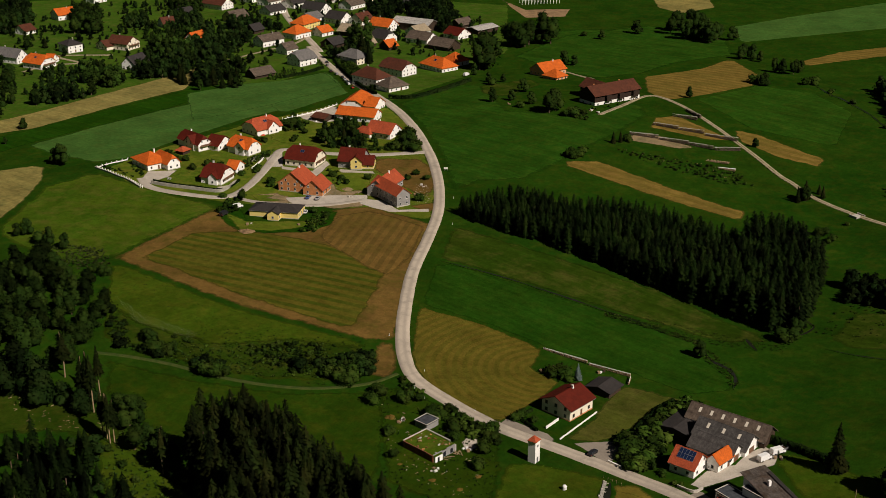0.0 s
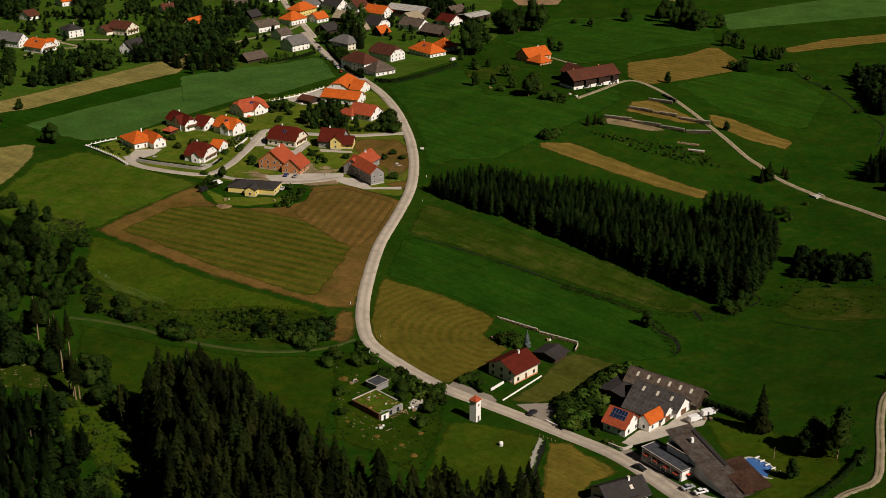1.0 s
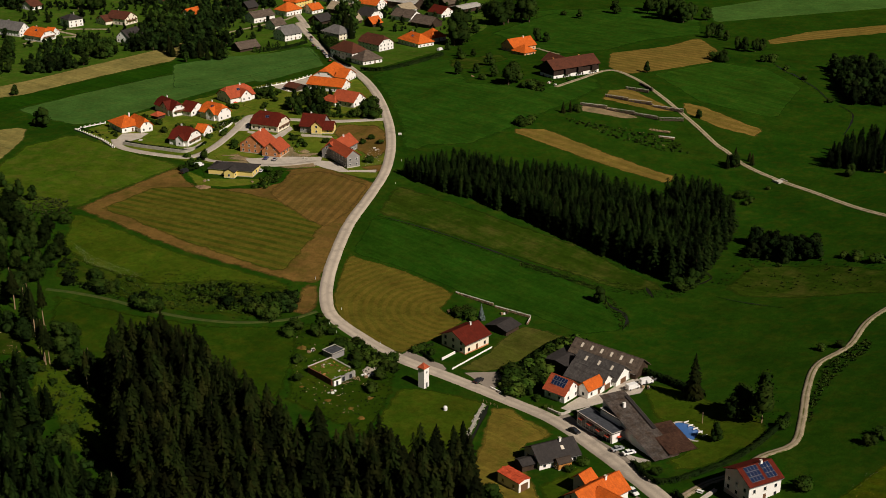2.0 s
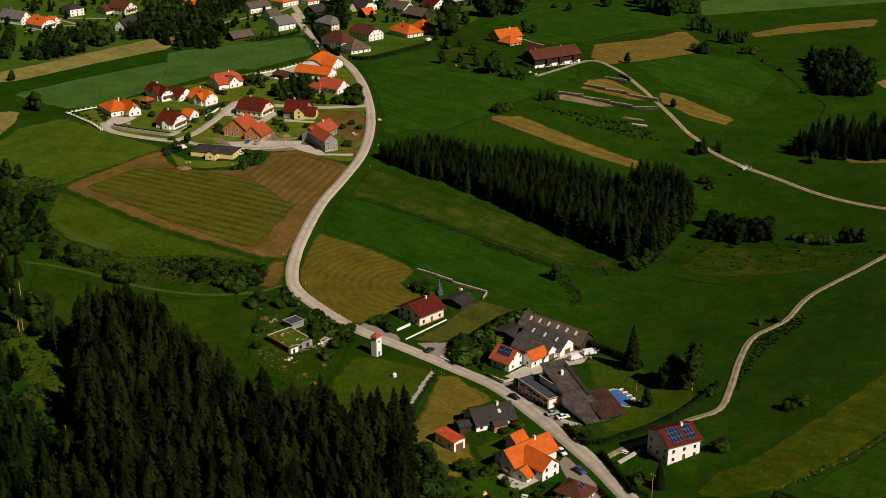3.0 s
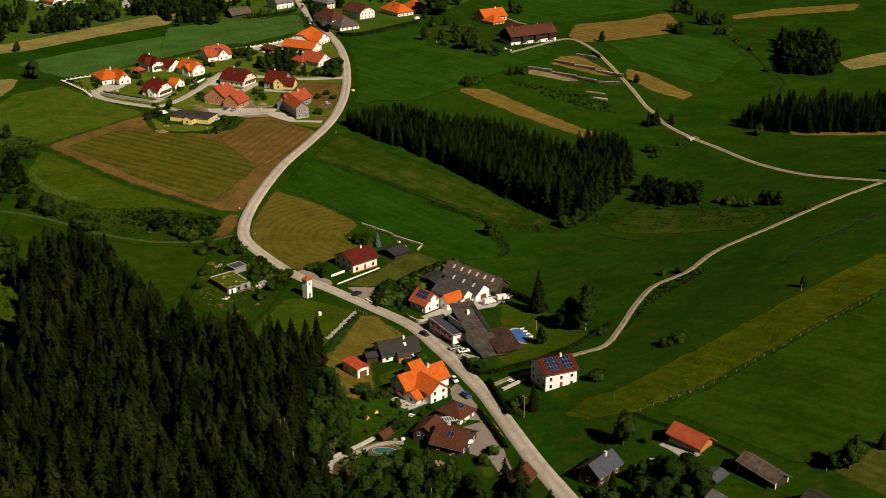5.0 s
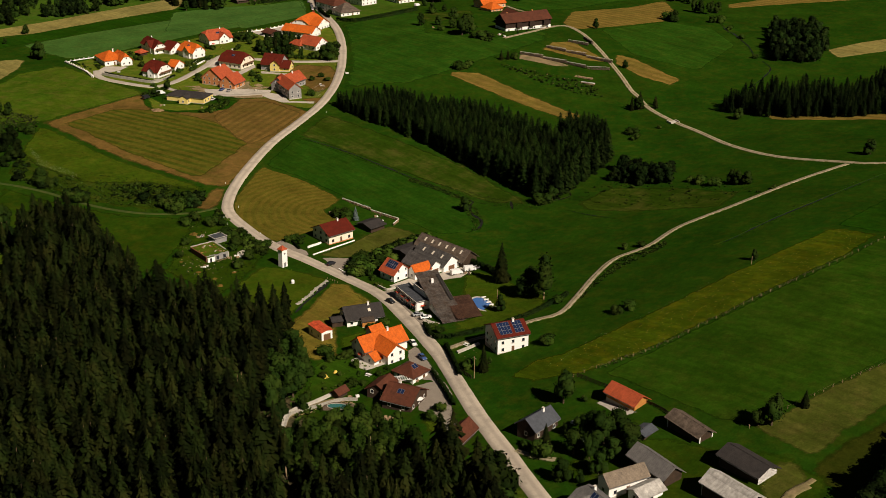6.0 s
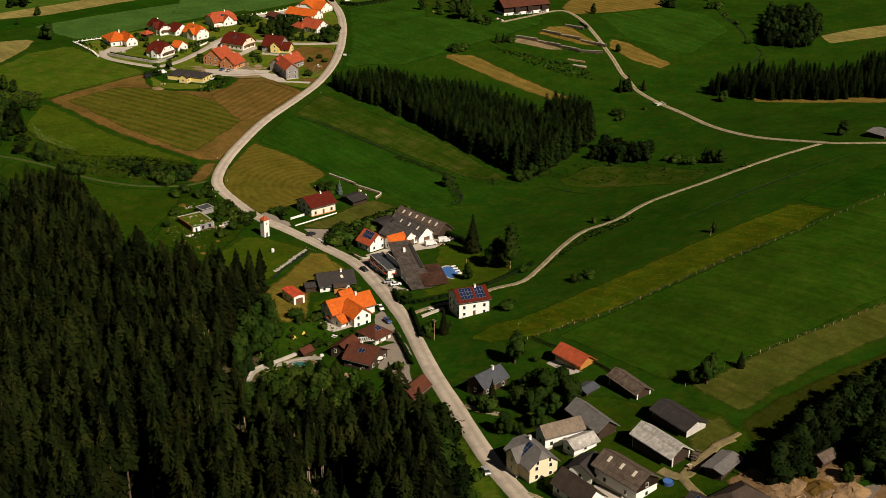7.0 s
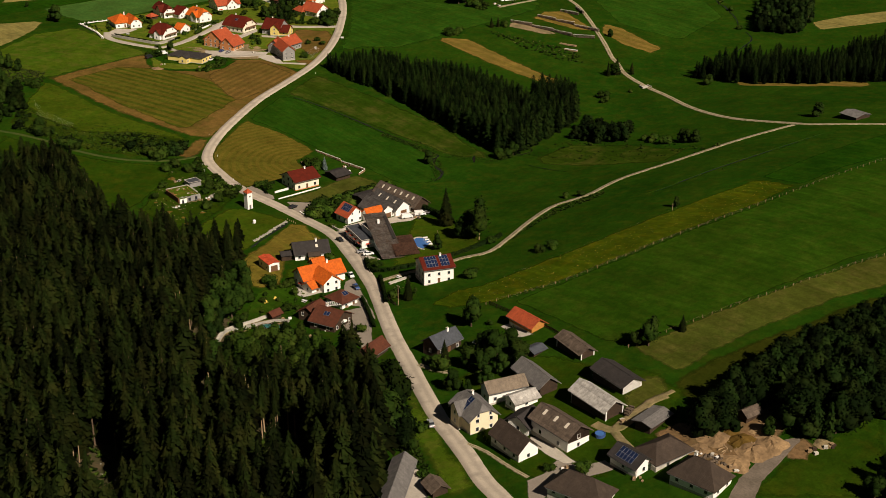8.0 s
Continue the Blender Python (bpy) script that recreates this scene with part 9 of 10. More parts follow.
def shell_ruin(x, y, turn, lx, ly):
    """Brick shell with an overgrown flat top, broken edges and one white room at its corner."""
    root = thing("brick_ruin", "unfinished brick shell overgrown with grass, one white room", "ruin", x, y, turn)
    FOOT.append((x, y, radians(turn), lx, ly))
    r = random.Random(8)
    t = 0.35
    # Dark red brick also paints the shade on sides away from the sun.
    for along, at, lo, hi, material in (("x", ly / 2 - t, -lx / 2, lx / 2, "brick_dark"), ("x", -ly / 2, -lx / 2, lx / 2, "concrete"), ("y", -lx / 2, -ly / 2 + t, ly / 2 - t, "wall_grey"), ("y", lx / 2 - t, -ly / 2 + t, ly / 2 - t, "brick_dark")):
        n = 5
        for i in range(n):
            a, b = lo + (hi - lo) * i / n, lo + (hi - lo) * (i + 1) / n
            top = r.choice((2.3, 2.5, 2.6, 2.6, 2.7))
            part("wall_section", boxed(*((a, b - 0.004, at, at + t) if along == "x" else (at, at + t, a, b - 0.004)), -0.6, top), material, root)
    # Dark panels on the solid wall stand in for the unlit openings.
    for v in (-0.3, 0.0):
        part("opening", boxed(-lx / 2 - 0.03, -lx / 2 - 0.004, v * ly - 0.6, v * ly + 0.6, 0.2, 1.8), "glass_dark", root)
    part("coping", boxed(-lx / 2 + 2.5, lx / 2, -ly / 2 - 0.05, -ly / 2 + 0.4, 2.7, 2.85), "concrete", root)
    part("coping", boxed(lx / 2 - 0.4, lx / 2 + 0.05, -ly / 2 + 0.41, ly / 2, 2.7, 2.85), "concrete", root)
    bm = bmesh.new()
    n = 12
    g = [[bm.verts.new(((i / n - 0.5) * (lx - 2 * t), (j / n - 0.5) * (ly - 2 * t), 2.5 + 0.35 * noise.noise((i * 0.6, j * 0.6, 3)))) for j in range(n + 1)] for i in range(n + 1)]
    for i in range(n):
        for j in range(n):
            bm.faces.new((g[i][j], g[i + 1][j], g[i + 1][j + 1], g[i][j + 1]))
    part("overgrown_floor", bm, "grass_rough", root, "grassy rubble infill")
    y1 = ly / 2
    part("room", boxed(-lx / 2 - 0.9, -lx / 2 + 1.8, y1 - 3.6, y1 - 0.3, -0.6, 2.3), "wall_white", root, "white plastered room")
    part("room_roof", boxed(-lx / 2 - 1.0, -lx / 2 + 1.9, y1 - 3.7, y1 - 0.2, 2.3, 2.4), "grass_rough", root)
    # Dark panel in place of the room's shaded doorway.
    part("doorway", boxed(-lx / 2 - 0.94, -lx / 2 - 0.905, y1 - 2.2, y1 - 1.3, 0.0, 1.8), "glass_dark", root)
    for i in range(30):
        s = r.uniform(0.15, 0.55)
        part("rubble", boxed(-s, s, -s * 0.6, s * 0.6, -0.2, s * 0.5), r.choice(["brick_dark", "wall_brick", "concrete", "logs", "soil"]), root, m=pose(r.uniform(-0.44, 0.44) * lx, r.uniform(-0.44, 0.44) * ly, 2.5, r.uniform(-15, 15), r.uniform(-15, 15), r.uniform(0, 180)))
    for i in range(8):
        part("board", boxed(-1.4, 1.4, -0.12, 0.12, 0, 0.06), "logs", root, m=pose(-lx / 2 - r.uniform(1.2, 2.8), r.uniform(-0.5, 0.2) * ly, 0.3, 0, r.uniform(-12, 12), r.uniform(0, 180)))


def marker_post(spot):
    root = thing("marker_post", "short white roadside marker post with a black band", "post", *spot, group="roadside marker posts")
    part("shaft", boxed(-0.09, 0.09, -0.09, 0.09, -0.2, 0.72), "paint_white", root)
    part("band", boxed(-0.095, 0.095, -0.095, 0.095, 0.72, 0.84), "paint_black", root)
    part("cap", boxed(-0.09, 0.09, -0.09, 0.09, 0.84, 1.0), "paint_white", root)


def pergola(spot, turn, long, deep):
    root = thing("pergola", "white slatted garden pergola between the brown houses", "pergola", *spot, turn)
    for u in (-0.48, 0.0, 0.48):
        for v in (-0.45, 0.45):
            part("post", boxed(u * long - 0.07, u * long + 0.07, v * deep - 0.07, v * deep + 0.07, -0.3, 2.4), "frame_white", root)
    for v in (-0.45, 0.45):
        part("beam", boxed(-long / 2, long / 2, v * deep - 0.06, v * deep + 0.06, 2.4, 2.56), "frame_white", root)
    for i in range(12):
        u = long * ((i + 0.5) / 12 - 0.5)
        part("slat", boxed(u - 0.12, u + 0.12, -deep * 0.55, deep * 0.55, 2.56, 2.64), "frame_white", root)


def culvert(spot, turn):
    root = thing("culvert", "pale concrete culvert under the track", "culvert", *spot, turn)
    part("slab", boxed(-2.2, 2.2, -2.6, 2.6, -0.2, 0.34), "concrete", root)
    for v in (-2.6, 2.6):
        part("headwall", boxed(-2.4, 2.4, v - 0.2, v + 0.2, -0.8, 0.9), "concrete", root)


hedge("dark clipped hedge curving along the track", [(-122.1, 281.1), (-111.7, 275.5), (-106.5, 277.9), (-102.0, 287.0), (-98.2, 296.9), (-96.5, 309.0), (-96.6, 324.5), (-97.7, 330.0)], 1.7, 1.6)
hedge("dark hedge along the roadside garden", [(-101.5, 273.0), (-90.5, 266.5), (-79.8, 259.9)], 1.8, 1.5)
hedge("tall dark hedge behind the farm sheds", [(-189.9, 307.0), (-195.3, 315.5), (-196.8, 323.7), (-198.1, 333.3), (-197.3, 342.3)], 1.9, 1.7)
hedge("clipped hedge behind the long barn", [(-158.6, 337.0), (-148.0, 335.6), (-138.0, 333.6), (-129.0, 330.5)], 2.4, 2.4)
hedge("clipped hedge in the bungalow garden", [(-230.2, 298.2), (-229.8, 304.5)], 1.2, 1.1)
hedge("clipped hedge in the bungalow garden", [(-229.6, 297.2), (-220.2, 294.6)], 1.2, 1.1)
hedge("reddish green clipped hedge on the estate wall", [(-514.5, 357.6), (-504.0, 360.4), (-491.0, 366.0), (-479.6, 371.6), (-479.0, 378.0), (-484.0, 388.5)], 1.1, 1.2)
hedge("hedge along the paved court", [(-90.0, 256.6), (-78.0, 251.0), (-65.6, 244.6)], 1.5, 1.3)
hedge("clipped dark hedge below the orange hipped house", [(-534.8, 550.9), (-521.1, 560.5), (-519.6, 585.4), (-524.4, 618.2)], 2.6, 2.4)
hedge("clipped hedge along the cereal field", [(-637.3, 554.8), (-634.7, 571.8), (-637.5, 592.1)], 2.2, 2.0)
hedge("dark hedge beside the village street", [(-637.8, 605.7), (-604.7, 584.5), (-573.3, 565.3), (-549.5, 554.8)], 2.4, 2.2)
fence("weathered pasture fence of thin wooden posts", [(-47.2, 279.3), (-44.7, 287.5), (-36.1, 309.0), (-31.1, 343.5), (-24.8, 392.5), (-23.9, 452.0), (-24.3, 492.9)], 1.2, 4.0, "wire")
fence("weathered wooden fence along the dry meadow", [(17.7, 281.7), (21.5, 299.8), (26.3, 320.9), (31.5, 342.6), (38.2, 385.1)], 1.2, 3.2, "wire")
fence("row of pale concrete fence pillars", [(-555.2, 351.7), (-545.9, 351.6), (-534.8, 350.9), (-524.2, 350.3), (-509.6, 347.4)], 1.3, 2.2, "pillar")
fence("row of pale concrete fence pillars", [(-555.2, 351.7), (-556.0, 360.3), (-555.0, 370.7)], 1.3, 3.0, "pillar")
fence("white pillar fence round the farm yard", [(-552.3, 478.6), (-550.6, 490.6), (-548.9, 502.9), (-550.8, 522.8)], 1.6, 3.4, "pillar")
fence("grey bridge railing over the ditch", [(-186.5, 284.6), (-180.1, 284.7)], 1.0, 1.5, "wire")
fence("timber fence beside the white house", [(-91.8, 266.3), (-80.6, 262.1), (-73.7, 260.6)], 1.2, 2.0, "board")
fence("timber fence behind the orange shed", [(-46.1, 279.9), (-33.3, 278.8), (-23.9, 279.2)], 1.4, 2.0, "board")
fence("low garden fence of the orchard house", [(-18.4, 278.0), (-8.9, 276.6), (-2.4, 274.2)], 1.0, 2.0, "board")
low_wall("low stone wall along the estate lane", "stone", [(-511.7, 354.4), (-501.5, 357.9), (-489.9, 363.0), (-477.7, 368.9), (-477.3, 374.3), (-481.8, 383.9)], 1.5, 0.6)
low_wall("grey retaining wall below the pillar fence", "concrete", [(-555.6, 350.9), (-546.0, 350.8), (-534.9, 350.1), (-524.3, 349.5), (-510.2, 346.7)], 0.8, 0.5)
low_wall("pale low wall along the drive", "wall_white", [(-494.3, 405.6), (-498.0, 412.7), (-503.0, 421.3)], 0.9, 0.4)
low_wall("white kerb wall at the roadside", "wall_white", [(-191.3, 293.8), (-186.8, 293.4), (-184.8, 293.3)], 0.7, 0.35)
low_wall("rubble edge of the ditch", "stone", [(-184.9, 283.2), (-181.3, 276.2), (-176.8, 268.5), (-172.0, 259.7)], 0.22, 1.0)
low_wall("curved pale stone wall below the garden", "stone", [(-93.3, 199.5), (-98.3, 204.9), (-98.1, 210.3), (-97.0, 216.6), (-95.6, 222.9), (-92.0, 226.8)], 0.9, 0.6)
low_wall("low wall in front of the modern house", "concrete", [(-166.3, 294.5), (-160.6, 294.4), (-159.5, 297.9)], 0.8, 0.4)
low_wall("long pale retaining wall in the garden", "concrete", [(-90.6, 196.7), (-97.2, 202.1), (-100.0, 206.7), (-100.1, 212.1), (-100.4, 217.9), (-100.9, 222.9)], 0.9, 0.9)
low_wall("low white wall along the bungalow lawn", "wall_white", [(-211.2, 295.3), (-213.1, 319.0)], 0.4, 0.25)
low_wall("white wall of the bungalow garden", "wall_white", [(-218.9, 298.0), (-219.4, 305.6)], 0.9, 0.25)
low_wall("pale slab wall of the terraced garden", "concrete", [(-93.9, 271.6), (-93.1, 281.0)], 0.6, 1.1)
log_stack("long row of stacked firewood under a pale cover", (-255.2, 344.2), (-236.4, 346.2), 1.0, 0.55, 1)
log_stack("row of stacked firewood under a pale cover", (-235.8, 346.2), (-219.2, 348.8), 1.0, 0.55, 1)
log_stack("stacked firewood behind the bungalow", (-218.8, 348.1), (-216.4, 343.2), 1.0, 0.55, 1)
log_stack("long stack of weathered logs in the meadow", (-371.6, 575.3), (-356.3, 580.8), 1.7, 1.3, 1)
log_stack("long stack of weathered logs in the meadow", (-355.6, 580.3), (-339.5, 584.8), 1.7, 1.3, 1)
log_stack("long stack of weathered logs in the meadow", (-340.0, 585.6), (-326.0, 588.3), 1.7, 1.3, 1)
log_stack("long stack of weathered logs in the meadow", (-325.6, 588.8), (-314.9, 598.0), 1.7, 1.3, 1)
log_stack("long stack of weathered logs in the meadow", (-371.5, 599.3), (-356.8, 602.2), 1.7, 1.3, 1)
log_stack("long stack of weathered logs in the meadow", (-356.6, 602.5), (-342.7, 606.7), 1.7, 1.3, 1)
log_stack("long stack of weathered logs in the meadow", (-341.5, 605.3), (-322.9, 609.8), 1.7, 1.3, 1)
log_stack("long stack of weathered logs in the meadow", (-372.7, 621.6), (-358.1, 625.0), 1.7, 1.3, 1)
log_stack("long stack of weathered logs in the meadow", (-372.9, 636.9), (-359.1, 630.4), 1.7, 1.3, 1)
log_stack("pale stone blocks in the meadow", (-309.9, 566.7), (-301.6, 569.7), 1.0, 1.6, 1)
log_stack("weathered timber pile in the scrub", (-320.7, 572.3), (-309.0, 575.6), 1.2, 1.8, 0)
log_stack("timber stacked beside the open barn", (44.8, 252.7), (43.6, 256.3), 2.0, 1.6, 0)
log_stack("firewood beside the tall fence", (-245.2, 328.9), (-242.9, 335.1), 0.9, 1.6, 0)
car("white delivery van parked in the farmyard", "paint_white", (-153.3, 324.5), 74, "van")
car("white van parked in the farmyard", "paint_white", (-151.9, 330.6), 65, "van")
car("black car parked in the bay", "paint_black", (-197.6, 294.5), 95, "car")
car("white car parked in front of the modern house", "paint_white", (-126.6, 285.3), 65, "car")
car("silver car parked in front of the modern house", "paint_silver", (-131.0, 285.3), 69, "car")
car("dark car parked by the roadside", "paint_black", (-149.1, 286.9), -5, "car")
car("silver car parked at the road edge", "paint_silver", (4.4, 214.8), 155, "car")
car("red car on the village street", "paint_red", (-575.7, 560.0), 148, "car")
car("dark car parked on the village street", "paint_black", (-604.2, 578.5), 149, "car")
car("silver car parked on the village street", "paint_silver", (-615.3, 583.8), 148, "car")
car("dark car parked on the village street", "paint_black", (-625.1, 587.8), 148, "car")
car("silver car on the village street", "paint_silver", (-641.8, 600.5), 146, "car")
car("dark car parked on the village street", "paint_black", (-648.8, 606.5), 148, "car")
car("dark car parked on the village street", "paint_black", (-591.1, 569.9), 148, "car")
car("silver car parked on the village street", "paint_silver", (-597.6, 574.2), 148, "car")
car("dark car parked on the village street", "paint_black", (-556.5, 548.6), 148, "car")
car("white car parked on the village street", "paint_white", (-586.0, 566.5), 148, "car")
car("blue car in front of the brick house", "paint_blue", (-438.1, 393.6), 122, "car")
car("silver car in front of the brick house", "paint_silver", (-433.4, 395.6), 122, "car")
car("white camper van in the meadow", "paint_white", (-451.6, 360.5), 81, "van")
car("white car at the bungalow", "paint_white", (-422.8, 377.9), 126, "car")
car("blue car beside the brown house", "paint_blue", (-100.1, 261.1), -14, "car")
car("white car beside the cream house", "paint_white", (-111.8, 266.8), -20, "car")
car("white van at the orange hipped house", "paint_white", (-538.4, 630.1), 96, "van")
car("dark digger in the meadow", "paint_black", (-448.0, 349.0), 106, "van")
oval_pool((-119.4, 307.0), -20, 6.4, 3.3)
round_pool((46.2, 241.2), 1.5)
small_pool((-92.7, 219.7), 40, 3.6, 1.7)
heap("heap of dug sandy earth", "sand", (70.5, 260.5), 5, 1.2)
heap("heap of dug sandy earth", "sand", (81.2, 261.9), 6, 1.6)
heap("heap of dug sandy earth", "sand", (82.9, 267.8), 5, 1.5)
heap("heap of dug sandy earth", "sand", (81.6, 254.6), 5, 1.1)
heap("heap of dug sandy earth", "sand", (71.3, 253.4), 4, 0.9)
heap("heap of dug sandy earth", "sand", (76.7, 272.0), 4, 1.2)
heap("low heap of earth and boards", "soil_dirt", (91.8, 277.4), 3, 0.9)
heap("dark heap of topsoil", "soil", (76.3, 263.7), 4.5, 1.6)
heap("dark heap of topsoil", "soil", (71.2, 264.7), 3, 1.2)
heap("sandy heap beside the bungalow", "sand", (-423.6, 342.2), 4, 1.2)
heap("gravel heap at the building site", "soil_dirt", (-433.5, 416.1), 3, 1.4)
heap("small grey rubble heap among shrubs", "stone", (-320.1, 271.3), 1.2, 0.6)
heap("pale earth heap among shrubs", "soil", (-313.8, 282.9), 1.8, 0.6)
heap("heap of earth and rubble in the wild garden", "soil", (-261.9, 268.0), 2.0, 1.1)
heap("heap of earth and rubble in the wild garden", "soil", (-207.3, 247.3), 1.7, 0.7)
heap("heap of earth and rubble in the wild garden", "soil", (-215.7, 259.2), 1.4, 0.6)
heap("heap of earth and rubble in the wild garden", "soil", (-224.7, 248.0), 1.6, 0.6)
heap("heap of earth and rubble in the wild garden", "soil", (-214.9, 249.5), 1.4, 0.6)
heap("heap of earth and rubble in the wild garden", "soil", (-226.9, 272.4), 1.3, 0.5)
heap("heap of earth and rubble in the wild garden", "soil", (-238.9, 248.3), 1.2, 0.5)
heap("yellow flowering shrub clump", "flower_yellow", (-113.2, 229.7), 1.2000000000000002, 1.3)
heap("yellow flowering shrub clump", "flower_yellow", (-113.8, 234.4), 0.96, 1.0)
pole("grey wooden utility pole", (-74.6, 261.6), 8)
pole("grey wooden utility pole", (-51.4, 378.2), 3)
pole("thin pole in the meadow", (-119.3, 314.8), 4)
tower((-209.1, 278.6), 95)
water_tank((-191.5, 271.1))
road_sign((-413.1, 467.6))
drying_rack((-678.2, 893.3), 52, 34, 9)
weeds("rough tufts and weeds in the wet meadow", "leaf_shrub", [(-435.0, 275.5), (-396.7, 287.5), (-344.4, 287.6), (-309.1, 301.8), (-305.3, 298.0), (-342.8, 258.6), (-381.1, 253.6)], 500, 0.15)
weeds("dense tall weeds along the damp hollow", "leaf_shrub", [(-372.1, 243.9), (-356.0, 251.3), (-341.8, 266.6), (-320.3, 279.1), (-302.7, 291.1), (-294.4, 290.1), (-287.3, 281.1), (-301.1, 268.3), (-321.2, 252.7), (-336.6, 242.7), (-356.2, 240.2)], 620, 0.42)
weeds("bright tall weeds in the damp hollow", "leaf_weed", [(-364.7, 258.0), (-347.8, 277.8), (-327.0, 288.6), (-313.8, 296.0), (-303.1, 300.7), (-286.2, 281.0), (-291.1, 270.1), (-303.4, 257.7), (-319.1, 248.2), (-334.8, 240.1), (-351.1, 242.3)], 650, 0.24)
weeds("white flowering weeds in the damp hollow", "flower_white", [(-372.1, 243.9), (-356.0, 251.3), (-341.8, 266.6), (-320.3, 279.1), (-302.7, 291.1), (-294.4, 290.1), (-287.3, 281.1), (-301.1, 268.3), (-321.2, 252.7), (-336.6, 242.7), (-356.2, 240.2)], 60, 0.1)
weeds("rough tall weeds in the gully", "leaf_shrub", [(-324.8, 194.8), (-320.8, 204.2), (-296.6, 197.2), (-272.0, 194.5), (-250.6, 185.6), (-238.1, 182.7), (-254.1, 168.0), (-284.7, 177.8), (-288.8, 173.9), (-309.8, 184.7)], 520, 0.4)
weeds("white flowering weeds in the meadow", "flower_white", [(-409.7, 260.7), (-386.9, 257.9), (-357.9, 262.6), (-355.9, 258.4), (-382.7, 252.2)], 700, 0.07)
weeds("pale weeds at the field edge", "leaf_birch", [(-481.3, 269.0), (-452.9, 284.9), (-433.3, 277.2), (-442.3, 261.0)], 400, 0.5)
weeds("tufts in the rough meadow", "leaf_shrub", [(-513.3, 271.1), (-549.1, 317.0), (-549.6, 347.2), (-511.3, 349.6), (-458.2, 355.2), (-440.2, 283.4), (-451.0, 261.1), (-499.7, 263.2)], 250, 0.12)
weeds("weeds and rubble plants in the wild garden", "leaf_shrub", [(-278.9, 280.6), (-272.7, 287.4), (-242.0, 286.1), (-226.3, 284.4), (-205.5, 256.2), (-196.6, 238.8), (-235.2, 238.1), (-264.9, 264.7)], 480, 0.3)
weeds("tall weeds along the stream", "leaf_shrub", [(-184.9, 421.7), (-183.7, 463.3), (-92.9, 466.5), (-111.6, 449.8), (-157.0, 421.9)], 220, 0.35)
weeds("rough grass along the straight drain", "leaf_shrub", [(-258.1, 388.3), (-239.5, 391.2), (-218.5, 391.4), (-215.2, 388.1), (-236.9, 387.1), (-255.2, 384.2)], 700, 0.28)
weeds("rough grass on the stream banks", "leaf_weed", [(-218.0, 391.8), (-207.7, 386.4), (-195.8, 378.6), (-185.7, 368.0), (-187.9, 364.7), (-194.9, 371.9), (-207.2, 379.0), (-216.6, 386.9)], 500, 0.3)
weeds("rough tussocks below the plantation", "leaf_weed", [(-246.0, 396.0), (-223.5, 399.6), (-202.6, 404.3), (-187.2, 409.0), (-186.5, 401.9), (-198.8, 397.3), (-213.0, 390.0), (-233.0, 388.7)], 500, 0.22)
weeds("weeds along the ditch", "leaf_shrub", [(-78.1, 397.9), (-79.5, 431.3), (-75.9, 484.8), (-72.4, 509.3), (-70.4, 477.4), (-71.6, 425.6), (-72.4, 393.4)], 160, 0.2)
weeds("garden plants round the brown houses", "leaf_shrub", [(-117.2, 221.3), (-124.8, 240.7), (-113.4, 252.1), (-95.4, 243.3), (-96.8, 230.1), (-96.8, 212.1)], 70, 0.35)
weeds("yellow flowers in the meadow strip", "flower_yellow", [(-58.9, 281.4), (-60.3, 301.1), (-54.7, 335.5), (-50.1, 380.1), (-46.1, 422.9), (-27.8, 423.4), (-26.5, 394.7), (-32.7, 345.3), (-37.6, 310.4), (-43.5, 286.5)], 700, 0.06)
weeds("tufts in the flowering meadow strip", "leaf_birch", [(-58.9, 281.4), (-60.3, 301.1), (-54.7, 335.5), (-50.1, 380.1), (-46.1, 422.9), (-27.8, 423.4), (-26.5, 394.7), (-32.7, 345.3), (-37.6, 310.4), (-43.5, 286.5)], 500, 0.14)
weeds("pale weeds along the pasture fence", "leaf_birch", [(-45.8, 288.4), (-37.6, 310.4), (-32.7, 345.3), (-26.5, 394.7), (-24.4, 392.8), (-30.3, 343.3), (-35.4, 308.3), (-43.2, 286.7)], 500, 0.3)
weeds("pale weeds along the meadow strip", "flower_white", [(-60.8, 280.3), (-62.0, 302.7), (-56.5, 337.4), (-52.2, 382.4), (-50.1, 380.1), (-53.8, 334.6), (-59.4, 300.4), (-57.7, 278.8)], 140, 0.09)
weeds("rough weeds along the meadow track", "leaf_shrub", [(-95.4, 333.7), (-100.3, 351.5), (-105.1, 368.9), (-104.6, 381.7), (-102.3, 393.6), (-97.6, 387.3), (-98.0, 374.6), (-98.0, 361.4), (-94.9, 344.3), (-89.6, 329.2)], 420, 0.42)
weeds("tall undergrowth in the forest clearing", "leaf_shrub", [(-34.7, 174.2), (-29.2, 185.4), (6.0, 175.0), (1.0, 160.0)], 420, 0.6)
weeds("weeds along the roadside", "leaf_shrub", [(6.1, 200.9), (-0.3, 208.1), (23.1, 199.8), (38.6, 195.1), (35.4, 192.1), (19.6, 196.6)], 400, 0.6)
weeds("undergrowth on the forest floor", "leaf_shrub", [(-250.6, 182.2), (-235.9, 226.6), (-111.4, 212.4), (-73.3, 226.0), (17.1, 174.3), (-41.4, 105.2)], 2500, 0.8)
stream("narrow winding stream in a dark channel", [(-220.8, 389.9), (-215.3, 390.7), (-211.5, 385.1), (-203.4, 379.5), (-195.3, 376.9), (-189.6, 371.6), (-186.2, 364.0)], 1.5)
stream("dark stone-lined ditch running to the road", [(-183.2, 283.5), (-180.4, 277.8), (-175.8, 270.2), (-170.9, 261.6), (-166.0, 254.5)], 1.9)
